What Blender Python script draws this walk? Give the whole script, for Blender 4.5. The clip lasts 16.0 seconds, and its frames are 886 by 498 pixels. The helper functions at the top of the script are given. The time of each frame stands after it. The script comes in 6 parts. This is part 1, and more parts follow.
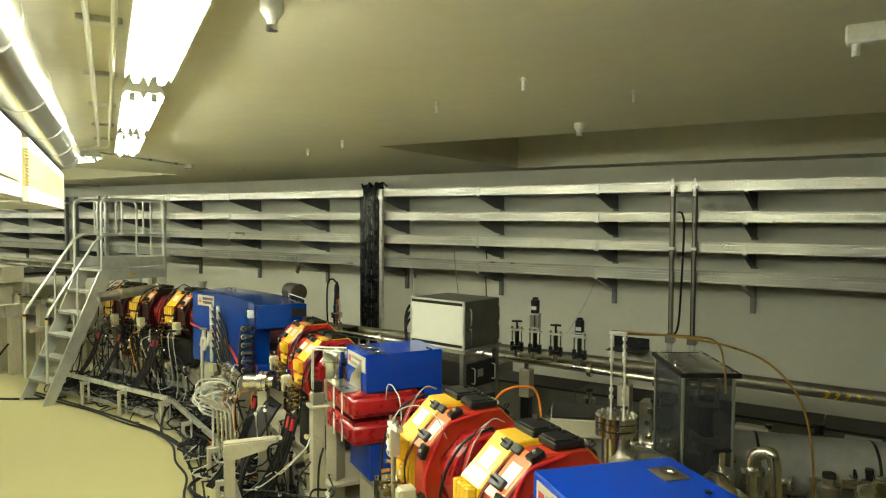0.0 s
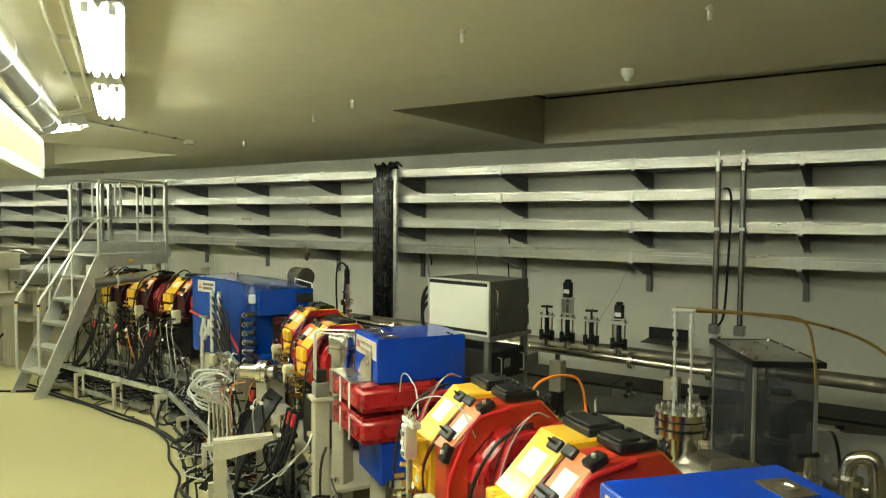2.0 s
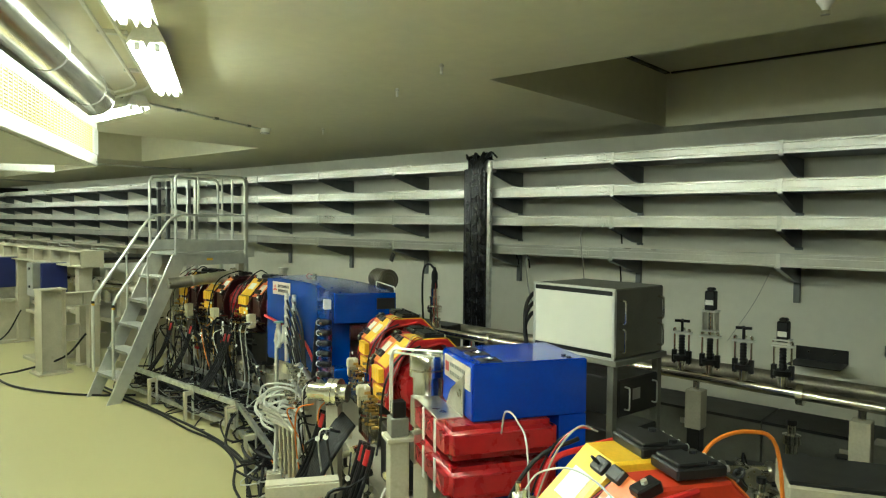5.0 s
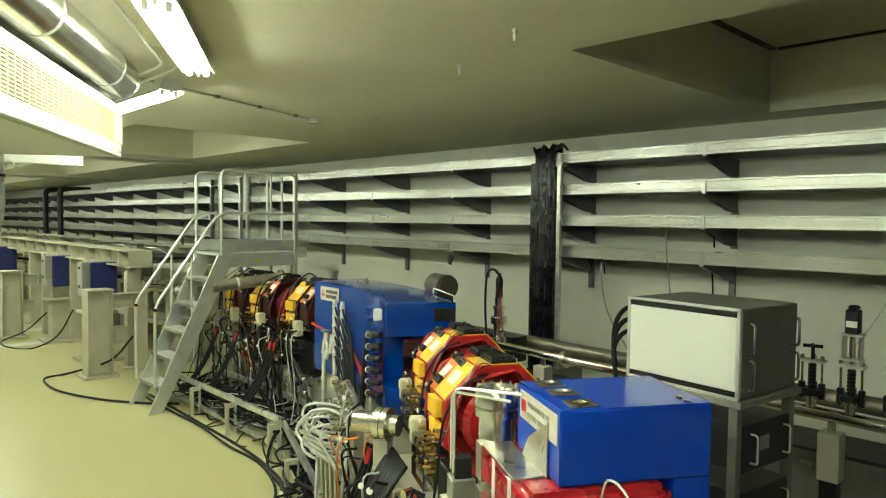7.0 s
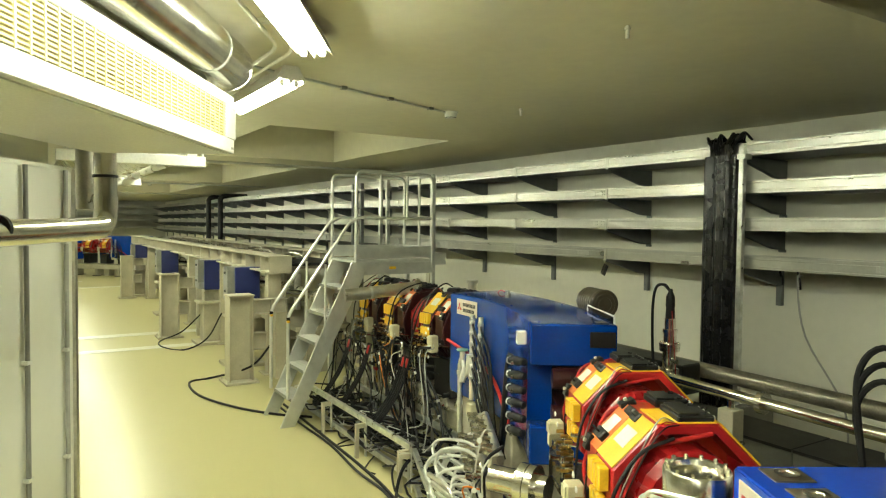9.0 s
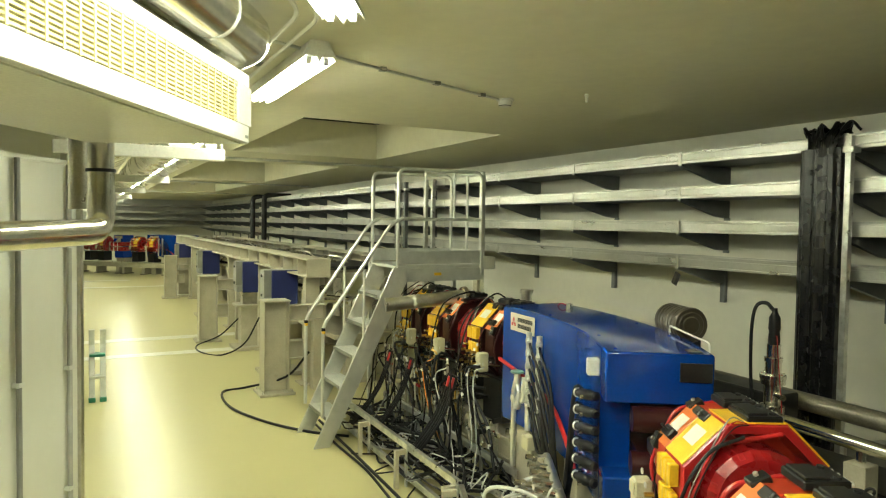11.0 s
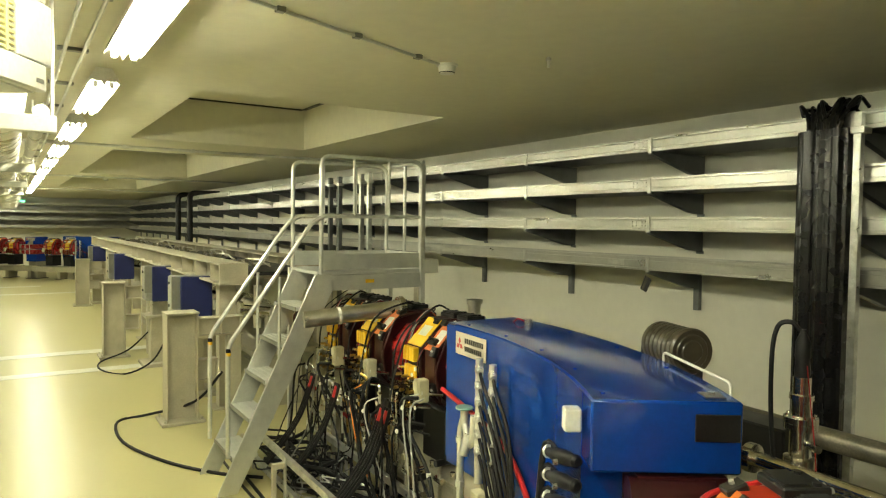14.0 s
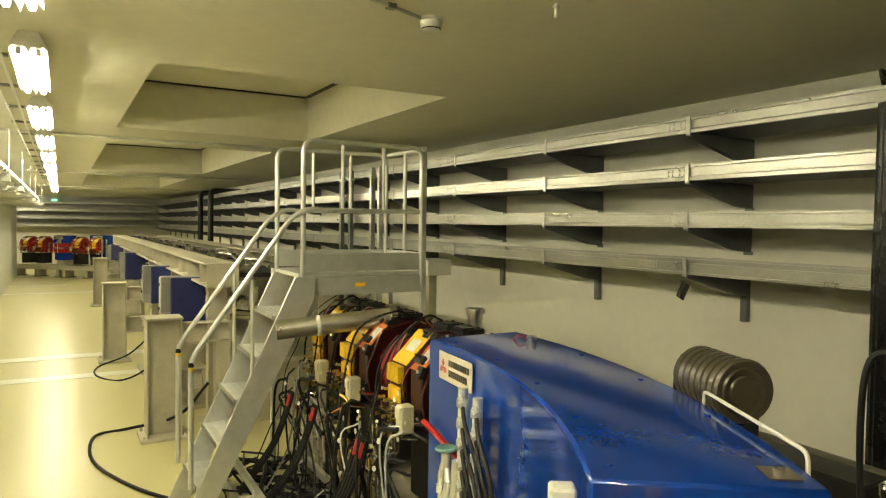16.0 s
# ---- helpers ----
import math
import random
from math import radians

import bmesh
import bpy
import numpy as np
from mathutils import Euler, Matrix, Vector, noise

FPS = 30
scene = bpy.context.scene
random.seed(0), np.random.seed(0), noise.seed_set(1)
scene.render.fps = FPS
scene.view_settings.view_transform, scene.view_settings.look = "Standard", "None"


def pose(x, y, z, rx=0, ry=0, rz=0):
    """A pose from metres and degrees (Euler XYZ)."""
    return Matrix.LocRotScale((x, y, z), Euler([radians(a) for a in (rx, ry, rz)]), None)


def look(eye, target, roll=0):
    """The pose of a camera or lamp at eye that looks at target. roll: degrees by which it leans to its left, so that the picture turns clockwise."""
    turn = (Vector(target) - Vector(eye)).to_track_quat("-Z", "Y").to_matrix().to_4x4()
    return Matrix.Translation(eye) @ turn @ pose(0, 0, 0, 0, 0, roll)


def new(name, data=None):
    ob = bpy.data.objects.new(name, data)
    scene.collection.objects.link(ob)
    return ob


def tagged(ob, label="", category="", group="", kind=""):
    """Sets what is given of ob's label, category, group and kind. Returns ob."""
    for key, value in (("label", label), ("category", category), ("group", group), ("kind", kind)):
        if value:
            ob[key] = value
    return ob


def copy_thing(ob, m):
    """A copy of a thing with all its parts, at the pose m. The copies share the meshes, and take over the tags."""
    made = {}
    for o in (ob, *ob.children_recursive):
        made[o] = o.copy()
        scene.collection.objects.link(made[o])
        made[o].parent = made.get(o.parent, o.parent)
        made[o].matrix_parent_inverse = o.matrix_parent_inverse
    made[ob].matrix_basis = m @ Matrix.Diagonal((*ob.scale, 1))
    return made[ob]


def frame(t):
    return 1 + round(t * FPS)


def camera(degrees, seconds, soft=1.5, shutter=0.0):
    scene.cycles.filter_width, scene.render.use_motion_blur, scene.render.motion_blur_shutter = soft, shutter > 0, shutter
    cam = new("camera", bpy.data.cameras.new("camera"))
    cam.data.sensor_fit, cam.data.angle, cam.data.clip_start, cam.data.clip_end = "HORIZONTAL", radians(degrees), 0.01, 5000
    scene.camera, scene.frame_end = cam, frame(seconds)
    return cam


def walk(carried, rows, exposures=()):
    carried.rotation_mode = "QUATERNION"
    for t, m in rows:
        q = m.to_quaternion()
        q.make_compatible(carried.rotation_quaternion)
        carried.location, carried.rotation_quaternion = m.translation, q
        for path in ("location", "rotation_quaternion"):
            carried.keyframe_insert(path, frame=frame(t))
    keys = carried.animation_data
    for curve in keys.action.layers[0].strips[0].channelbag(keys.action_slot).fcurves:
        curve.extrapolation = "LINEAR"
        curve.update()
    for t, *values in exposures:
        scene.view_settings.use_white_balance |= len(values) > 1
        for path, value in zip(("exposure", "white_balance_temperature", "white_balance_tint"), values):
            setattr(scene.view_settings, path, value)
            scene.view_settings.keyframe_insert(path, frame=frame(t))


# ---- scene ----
cam = camera(66.5, 16.0, soft=1.15)
PATH = [
    (0, (0.047, 0.127, 2.328), (-1.028, 1.812, 2.242), 0.3),
    (0.5, (-0.055, 0.254, 2.284), (-1.137, 1.934, 2.198), 0.3),
    (1, (-0.148, 0.372, 2.225), (-1.238, 2.047, 2.136), 0.3),
    (1.5, (-0.237, 0.502, 2.169), (-1.338, 2.169, 2.08), 0.3),
    (2, (-0.332, 0.623, 2.124), (-1.442, 2.284, 2.034), 0.4),
    (2.5, (-0.414, 0.744, 2.113), (-1.533, 2.399, 2.022), 0.4),
    (3, (-0.498, 0.86, 2.101), (-1.625, 2.51, 2.014), 0.4),
    (3.5, (-0.6, 0.97, 2.105), (-1.779, 2.583, 2.018), 0.4),
    (4, (-0.715, 1.077, 2.084), (-1.984, 2.621, 2.003), 0.4),
    (6.5, (-1.313, 1.692, 2.037), (-2.68, 3.149, 1.954), 0.6),
    (7, (-1.458, 1.798, 2.045), (-2.897, 3.184, 1.961), 0.7),
    (7.5, (-1.608, 1.923, 2.051), (-3.12, 3.23, 1.969), 0.6),
    (8, (-1.755, 2.043, 2.049), (-3.335, 3.267, 1.969), 0.6),
    (8.5, (-1.908, 2.159, 2.042), (-3.554, 3.292, 1.964), 0.6),
    (9, (-2.059, 2.269, 2.04), (-3.757, 3.322, 1.966), 0.6),
    (9.5, (-2.198, 2.371, 2.032), (-3.944, 3.344, 1.961), 0.6),
    (12, (-2.954, 2.726, 2.075), (-4.721, 3.661, 1.999), 0.9),
    (12.5, (-3.091, 2.831, 2.059), (-4.833, 3.811, 1.984), 0.9),
    (13, (-3.213, 2.94, 2.044), (-4.923, 3.975, 1.971), 0.8),
    (13.5, (-3.351, 3.031, 2.041), (-5.025, 4.124, 1.967), 0.8),
    (14, (-3.481, 3.134, 2.04), (-5.164, 4.211, 1.967), 0.7),
    (14.5, (-3.622, 3.251, 2.044), (-5.34, 4.273, 1.971), 0.7),
    (15, (-3.736, 3.412, 2.022), (-5.498, 4.357, 1.953), 0.8),
    (15.5, (-3.865, 3.601, 2.0), (-5.62, 4.557, 1.933), 0.9),
    (16, (-3.991, 3.759, 2.007), (-5.73, 4.744, 1.934), 0.8),
]
walk(cam, [(t, look(eye, target, roll)) for t, eye, target, roll in PATH],
     [(0, 0.0, 6450, 10), (2.0, 0.0, 6250, 9), (4.0, -0.1, 5750, 4), (7.0, 0.0, 5950, 4), (9.0, 0.08, 6450, 8), (12.5, 0.0, 6500, 8), (14.5, 0.03, 7150, 13), (16.0, 0.0, 7500, 16)])

# ---- light ----
world = bpy.data.worlds.new("world")
scene.world = world
world.use_nodes = True
world.node_tree.nodes["Background"].inputs[0].default_value = (0.6, 0.65, 0.5, 1)
world.node_tree.nodes["Background"].inputs[1].default_value = 0.004
TUBE_POWER = 126.0


# ---- materials ----
def material(name, color, rough=0.5, metal=0.0, vary=0.12, scale=6.0, bump=0.0, bump_scale=60.0, fine=0.06, coat=0.0, spots=None, rand=0.0, spec=0.5):
    m = bpy.data.materials.new(name)
    m.use_nodes = True
    nt = m.node_tree
    n, l = nt.nodes, nt.links
    b = n["Principled BSDF"]
    b.inputs["Metallic"].default_value = metal
    b.inputs["Coat Weight"].default_value = coat
    b.inputs["Coat Roughness"].default_value = 0.12
    b.inputs["Specular IOR Level"].default_value = spec
    tc = n.new("ShaderNodeTexCoord")
    big = n.new("ShaderNodeTexNoise")
    big.inputs["Scale"].default_value = scale
    big.inputs["Detail"].default_value = 5
    small = n.new("ShaderNodeTexNoise")
    small.inputs["Scale"].default_value = scale * 14
    small.inputs["Detail"].default_value = 3
    geo = n.new("ShaderNodeNewGeometry")
    for t in (big, small):
        l.new(geo.outputs["Position"], t.inputs["Vector"])
    r1 = n.new("ShaderNodeMapRange")
    r1.inputs[1].default_value, r1.inputs[2].default_value = 0.3, 0.7
    r1.inputs[3].default_value, r1.inputs[4].default_value = 1 - vary, 1 + vary
    l.new(big.outputs["Fac"], r1.inputs[0])
    r2 = n.new("ShaderNodeMapRange")
    r2.inputs[1].default_value, r2.inputs[2].default_value = 0.3, 0.7
    r2.inputs[3].default_value, r2.inputs[4].default_value = 1 - fine, 1 + fine
    l.new(small.outputs["Fac"], r2.inputs[0])
    mul = n.new("ShaderNodeMath")
    mul.operation = "MULTIPLY"
    l.new(r1.outputs[0], mul.inputs[0])
    l.new(r2.outputs[0], mul.inputs[1])
    fac = mul.outputs[0]
    if rand:
        oi = n.new("ShaderNodeObjectInfo")
        rr = n.new("ShaderNodeMapRange")
        rr.inputs[3].default_value, rr.inputs[4].default_value = 1 - rand, 1 + rand
        l.new(oi.outputs["Random"], rr.inputs[0])
        m2 = n.new("ShaderNodeMath")
        m2.operation = "MULTIPLY"
        l.new(fac, m2.inputs[0])
        l.new(rr.outputs[0], m2.inputs[1])
        fac = m2.outputs[0]
    vm = n.new("ShaderNodeVectorMath")
    vm.operation = "SCALE"
    vm.inputs[0].default_value = color
    l.new(fac, vm.inputs["Scale"])
    col = vm.outputs[0]
    if spots:
        sc, thr, scol = spots
        sp = n.new("ShaderNodeTexNoise")
        sp.inputs["Scale"].default_value = sc
        sp.inputs["Detail"].default_value = 6
        l.new(geo.outputs["Position"], sp.inputs["Vector"])
        sr = n.new("ShaderNodeMapRange")
        sr.inputs[1].default_value, sr.inputs[2].default_value = thr, thr + 0.12
        l.new(sp.outputs["Fac"], sr.inputs[0])
        mx = n.new("ShaderNodeMix")
        mx.data_type = "RGBA"
        l.new(sr.outputs[0], mx.inputs[0])
        l.new(col, mx.inputs[6])
        mx.inputs[7].default_value = (*scol, 1)
        col = mx.outputs[2]
    l.new(col, b.inputs["Base Color"])
    rg = n.new("ShaderNodeMapRange")
    rg.inputs[3].default_value, rg.inputs[4].default_value = max(0.03, rough * 0.75), min(1, rough * 1.25)
    l.new(big.outputs["Fac"], rg.inputs[0])
    l.new(rg.outputs[0], b.inputs["Roughness"])
    if bump:
        bt = n.new("ShaderNodeTexNoise")
        bt.inputs["Scale"].default_value = bump_scale
        bt.inputs["Detail"].default_value = 3
        l.new(geo.outputs["Position"], bt.inputs["Vector"])
        bp = n.new("ShaderNodeBump")
        bp.inputs["Strength"].default_value = bump
        bp.inputs["Distance"].default_value = 0.01
        l.new(bt.outputs["Fac"], bp.inputs["Height"])
        l.new(bp.outputs[0], b.inputs["Normal"])
    return m


def glowing(name, color, strength):
    m = bpy.data.materials.new(name)
    m.use_nodes = True
    b = m.node_tree.nodes["Principled BSDF"]
    b.inputs["Base Color"].default_value = (0.9, 0.9, 0.9, 1)
    b.inputs["Emission Color"].default_value = (*color, 1)
    b.inputs["Emission Strength"].default_value = strength
    return m


def clear(name, color, rough=0.05):
    m = bpy.data.materials.new(name)
    m.use_nodes = True
    b = m.node_tree.nodes["Principled BSDF"]
    b.inputs["Base Color"].default_value = (*color, 1)
    b.inputs["Roughness"].default_value = rough
    b.inputs["Transmission Weight"].default_value = 1.0
    b.inputs["IOR"].default_value = 1.15
    return m


FLOOR = material("floor_epoxy", (0.49, 0.45, 0.222), 0.33, vary=0.05, scale=0.35, fine=0.0)
WALL = material("wall_paint", (0.72, 0.71, 0.61), 0.7, vary=0.05, scale=0.9, bump=0.05, bump_scale=90, fine=0.02, spots=(1.3, 0.72, (0.62, 0.61, 0.52)))
CEIL = material("ceiling_paint", (0.69, 0.665, 0.51), 0.5, vary=0.07, scale=0.7, bump=0.05, bump_scale=50, fine=0.03)
STRIPE = material("floor_strip", (0.66, 0.66, 0.58), 0.35, vary=0.1, scale=3)
GALV = material("galvanised_steel", (0.62, 0.63, 0.60), 0.3, 0.85, vary=0.22, scale=14, bump=0.05, bump_scale=40, fine=0.12, rand=0.1)
TRAYSTEEL = material("tray_steel", (0.50, 0.50, 0.46), 0.30, 0.85, vary=0.12, scale=3, fine=0.05, rand=0.12)
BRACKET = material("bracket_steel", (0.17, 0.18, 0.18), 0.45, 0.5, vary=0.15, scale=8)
ALU = material("aluminium", (0.66, 0.67, 0.63), 0.34, 0.6, vary=0.1, scale=10, fine=0.08)
CHROME = material("stainless", (0.80, 0.78, 0.71), 0.2, 1.0, vary=0.12, scale=12, fine=0.08)
STAINLESS = material("brushed_stainless", (0.62, 0.60, 0.54), 0.3, 1.0, vary=0.15, scale=10, fine=0.1)
BLUE = material("blue_paint", (0.003, 0.042, 0.40), 0.15, vary=0.06, scale=4, coat=0.0, bump=0.015, bump_scale=7, spec=0.5)
BLUEDIP = material("deep_blue_paint", (0.001, 0.034, 0.235), 0.09, vary=0.08, scale=5, bump=0.004, bump_scale=5, spec=0.45)
REDORANGE = material("red_orange_paint", (0.45, 0.036, 0.014), 0.34, vary=0.15, scale=8, coat=0.2)
NAMEPLATE = material("worn_nameplate", (0.52, 0.48, 0.40), 0.4, vary=0.10, scale=20)
CASE = material("dark_grey_case", (0.12, 0.12, 0.10), 0.4, 0.1, vary=0.15, scale=7)
STEELBRIGHT = material("bright_satin_steel", (0.82, 0.82, 0.78), 0.32, 0.7, vary=0.08, scale=12)
NAVY = material("navy_paint", (0.01, 0.017, 0.10), 0.4, vary=0.12, scale=5)
RED = material("red_paint", (0.42, 0.016, 0.018), 0.3, vary=0.15, scale=8, coat=0.3, bump=0.04, bump_scale=60)
COIL = material("red_coil", (0.36, 0.012, 0.016), 0.28, vary=0.18, scale=12, coat=0.4, bump=0.12, bump_scale=25)
# the coil red taken nearly to black, shade put into the colour
COILSHADE = material("shaded_red_coil", (0.03, 0.005, 0.006), 0.3, vary=0.2, scale=12, bump=0.1, bump_scale=25)
# red yoke paint as it looks lit, the light put into the colour
LITRED = material("lit_red_paint", (0.62, 0.15, 0.025), 0.35, vary=0.1, scale=8, coat=0.2)
YELLOW = material("yellow_paint", (0.82, 0.50, 0.025), 0.35, vary=0.06, scale=7, coat=0.25)
CREAM = material("cream_paint", (0.44, 0.41, 0.31), 0.45, vary=0.1, scale=5, spots=(6, 0.66, (0.32, 0.29, 0.20)))
BEIGE = material("beige_plastic", (0.58, 0.54, 0.36), 0.45, vary=0.06, scale=9)
BLACK = material("black_rubber", (0.008, 0.008, 0.009), 0.5, vary=0.3, scale=20, bump=0.05, rand=0.3, spec=0.25)
SHINY = material("black_vinyl", (0.005, 0.005, 0.006), 0.27, vary=0.3, scale=10, bump=0.25, bump_scale=12)
DARK = material("dark_steel", (0.014, 0.014, 0.014), 0.36, 0.0, vary=0.25, scale=9, fine=0.15, spec=0.35)
GREYCAB = material("grey_cable", (0.28, 0.28, 0.26), 0.45, vary=0.1, scale=14, rand=0.3)
WHITECAB = material("white_hose", (0.58, 0.58, 0.54), 0.4, vary=0.08, scale=14)
WHITE = material("white_enamel", (0.72, 0.72, 0.66), 0.35, vary=0.04, scale=5)
PANEL = material("panel_paint", (0.64, 0.64, 0.56), 0.4, vary=0.03, scale=1.2, fine=0.01)
GRILLE = material("grille_plastic", (0.62, 0.55, 0.26), 0.5, vary=0.06, scale=9)
GREYBOX = material("grey_enamel", (0.22, 0.22, 0.19), 0.35, 0.2, vary=0.12, scale=7)
ORCABLE = material("orange_cable", (0.75, 0.22, 0.02), 0.4, vary=0.05)
COPPER = material("copper_pipe", (0.50, 0.32, 0.10), 0.3, 0.9, vary=0.15, scale=20)
GREEN = material("green_wheel", (0.03, 0.20, 0.12), 0.4)
TEAL = material("teal_paint", (0.10, 0.24, 0.19), 0.4, vary=0.1, scale=20)
BROWN = material("brown_drum", (0.062, 0.052, 0.036), 0.3, vary=0.2, scale=12, coat=0.3)
RUSTY = material("brown_steel", (0.10, 0.075, 0.055), 0.4, 0.5, vary=0.3, scale=9, fine=0.15)
DULLPIPE = material("dull_steel_pipe", (0.24, 0.22, 0.17), 0.42, 0.6, vary=0.25, scale=6, fine=0.15)
FOIL = material("foil_cladding", (0.80, 0.79, 0.72), 0.28, 0.9, vary=0.10, scale=6, bump=0.06, bump_scale=9)
ACRYL = clear("acrylic_sheet", (0.75, 0.75, 0.68))
SMOKED = material("smoked_sheet", (0.05, 0.055, 0.065), 0.12, vary=0.2, scale=4)
SMOKED.node_tree.nodes["Principled BSDF"].inputs["Alpha"].default_value = 0.52
TUBE = glowing("lamp_tube", (0.95, 0.97, 0.73), TUBE_POWER)
EXIT = glowing("green_sign", (0.05, 1.0, 0.35), 4.0)


# ---- building blocks ----
def link(name, bm, mat, parent=None, label="", smooth=False):
    me = bpy.data.meshes.new(name)
    bm.normal_update()
    bm.to_mesh(me)
    bm.free()
    me.materials.append(mat)
    if smooth:
        me.shade_smooth()
        me.set_sharp_from_angle(angle=radians(40))
    ob = new(name, me)
    if parent is not None:
        ob.parent = parent
    if label:
        ob["label"] = label
    return ob


def part(name, bm, mat, parent, label="", smooth=False):
    return link(name, bm, mat, parent, label, smooth)


def shared(name, ob, parent, m):
    """One more piece on the mesh of ob."""
    o = new(name, ob.data)
    o.parent = parent
    o.matrix_basis = m
    return o


def thing(name, m, label, category, group="", kind=""):
    e = new(name)
    e.empty_display_size = 0.1
    e.matrix_basis = m
    return tagged(e, label, category, group, kind)


def box(x0, x1, y0, y1, z0, z1, bevel=0.0, bm=None, m=None, seg=1):
    b = bmesh.new()
    bmesh.ops.create_cube(b, size=1)
    for v in b.verts:
        v.co = Vector((x0 + (v.co.x + 0.5) * (x1 - x0), y0 + (v.co.y + 0.5) * (y1 - y0), z0 + (v.co.z + 0.5) * (z1 - z0)))
    if bevel:
        bmesh.ops.bevel(b, geom=b.edges[:], offset=bevel, segments=seg, affect="EDGES")
    return merge(bm, b, m)


def merge(bm, b, m=None):
    if m is not None:
        bmesh.ops.transform(b, matrix=m, verts=b.verts)
    if bm is None:
        return b
    me = bpy.data.meshes.new("tmp")
    b.to_mesh(me)
    b.free()
    bm.from_mesh(me)
    bpy.data.meshes.remove(me)
    return bm


def rod(p0, p1, r, seg=12, bm=None, r1=None, caps=True):
    p0, p1 = Vector(p0), Vector(p1)
    d = p1 - p0
    b = bmesh.new()
    bmesh.ops.create_cone(b, cap_ends=caps, segments=seg, radius1=r, radius2=r if r1 is None else r1, depth=d.length)
    q = d.to_track_quat("Z", "Y").to_matrix().to_4x4()
    return merge(bm, b, Matrix.Translation((p0 + p1) / 2) @ q)


def turned(profile, seg=20, bm=None, m=None):
    """A body of revolution about z, from (radius, height) pairs."""
    b = bmesh.new()
    rings = []
    for r, z in profile:
        rings.append([b.verts.new((r * math.cos(2 * math.pi * k / seg), r * math.sin(2 * math.pi * k / seg), z)) for k in range(seg)])
    for a, c in zip(rings, rings[1:]):
        for k in range(seg):
            b.faces.new((a[k], a[(k + 1) % seg], c[(k + 1) % seg], c[k]))
    b.faces.new(rings[0][::-1])
    b.faces.new(rings[-1])
    return merge(bm, b, m)


def smooth_path(points, steps=5):
    pts = [Vector(p) for p in points]
    if len(pts) < 3:
        return pts
    ext = [pts[0] * 2 - pts[1], *pts, pts[-1] * 2 - pts[-2]]
    out = []
    for a, b, c, d in zip(ext, ext[1:], ext[2:], ext[3:]):
        for k in range(steps):
            t = k / steps
            out.append(0.5 * (2 * b + (c - a) * t + (2 * a - 5 * b + 4 * c - d) * t * t + (3 * b - a - 3 * c + d) * t ** 3))
    out.append(pts[-1])
    return out


def tube(points, r, seg=8, bm=None, steps=5, curved=True):
    pts = smooth_path(points, steps) if curved else [Vector(p) for p in points]
    b = bmesh.new() if bm is None else bm
    ring = None
    n = None
    first = None
    for k, p in enumerate(pts):
        d = (pts[min(k + 1, len(pts) - 1)] - pts[max(k - 1, 0)]).normalized()
        if n is None:
            n = d.orthogonal().normalized()
        n = (n - d * n.dot(d))
        n = n.normalized() if n.length > 1e-5 else d.orthogonal().normalized()
        w = d.cross(n)
        now = [b.verts.new(p + r * (math.cos(2 * math.pi * j / seg) * n + math.sin(2 * math.pi * j / seg) * w)) for j in range(seg)]
        if ring:
            for j in range(seg):
                b.faces.new((ring[j], ring[(j + 1) % seg], now[(j + 1) % seg], now[j]))
        else:
            first = now
        ring = now
    b.faces.new(first[::-1])
    b.faces.new(ring)
    return b


def bent(points, r_bend, steps=5):
    """A polyline with its corners rounded."""
    pts = [Vector(p) for p in points]
    out = [pts[0]]
    for a, b, c in zip(pts, pts[1:], pts[2:]):
        u, v = (a - b), (c - b)
        k = min(r_bend, u.length * 0.45, v.length * 0.45)
        p, q = b + u.normalized() * k, b + v.normalized() * k
        for s in range(steps + 1):
            t = s / steps
            out.append((1 - t) ** 2 * p + 2 * t * (1 - t) * b + t * t * q)
    out.append(pts[-1])
    return out


def prism(poly, z0, z1, bm=None, m=None, bevel=0.0):
    b = bmesh.new()
    lo = [b.verts.new((x, y, z0)) for x, y in poly]
    hi = [b.verts.new((x, y, z1)) for x, y in poly]
    n = len(poly)
    b.faces.new(lo[::-1])
    b.faces.new(hi)
    for k in range(n):
        b.faces.new((lo[k], lo[(k + 1) % n], hi[(k + 1) % n], hi[k]))
    bmesh.ops.recalc_face_normals(b, faces=b.faces)
    if bevel:
        bmesh.ops.bevel(b, geom=b.edges[:], offset=bevel, segments=1, affect="EDGES")
    return merge(bm, b, m)


X90 = pose(0, 0, 0, 90, 0, 0)   # turns z into -y


# ---- the tunnel ----
WALL_Y, CEIL_Z, FAR_X, NEAR_X = 8.03, 2.965, -36.6, 11.0
CORNER = Vector((-8.05, 2.43))
TURN_X = -31.8                            # where the alley turns inwards at the far end
ALONG = Vector((0.857, -0.515))          # the first alley's direction, away from the corner
SIDE = Vector((0.515, 0.857))            # across it, towards the ring

floor = link("floor", box(FAR_X - 0.3, NEAR_X + 0.3, -11, WALL_Y + 0.3, -0.2, 0.0), FLOOR)
tagged(floor, "glossy pale yellow-green epoxy floor", "floor", kind="structure")
wall_north = link("wall_north", box(FAR_X - 0.3, NEAR_X + 0.3, WALL_Y, WALL_Y + 0.3, 0, 3.7), WALL)
tagged(wall_north, "pale grey painted concrete wall", "wall", kind="structure")
wall_far = link("wall_far", box(FAR_X - 0.3, FAR_X, -11, WALL_Y, 0, 3.7), WALL)
tagged(wall_far, "pale grey painted concrete end wall", "wall", kind="structure")
wall_near = link("wall_near", box(NEAR_X, NEAR_X + 0.3, -11, WALL_Y, 0, 3.7), WALL)
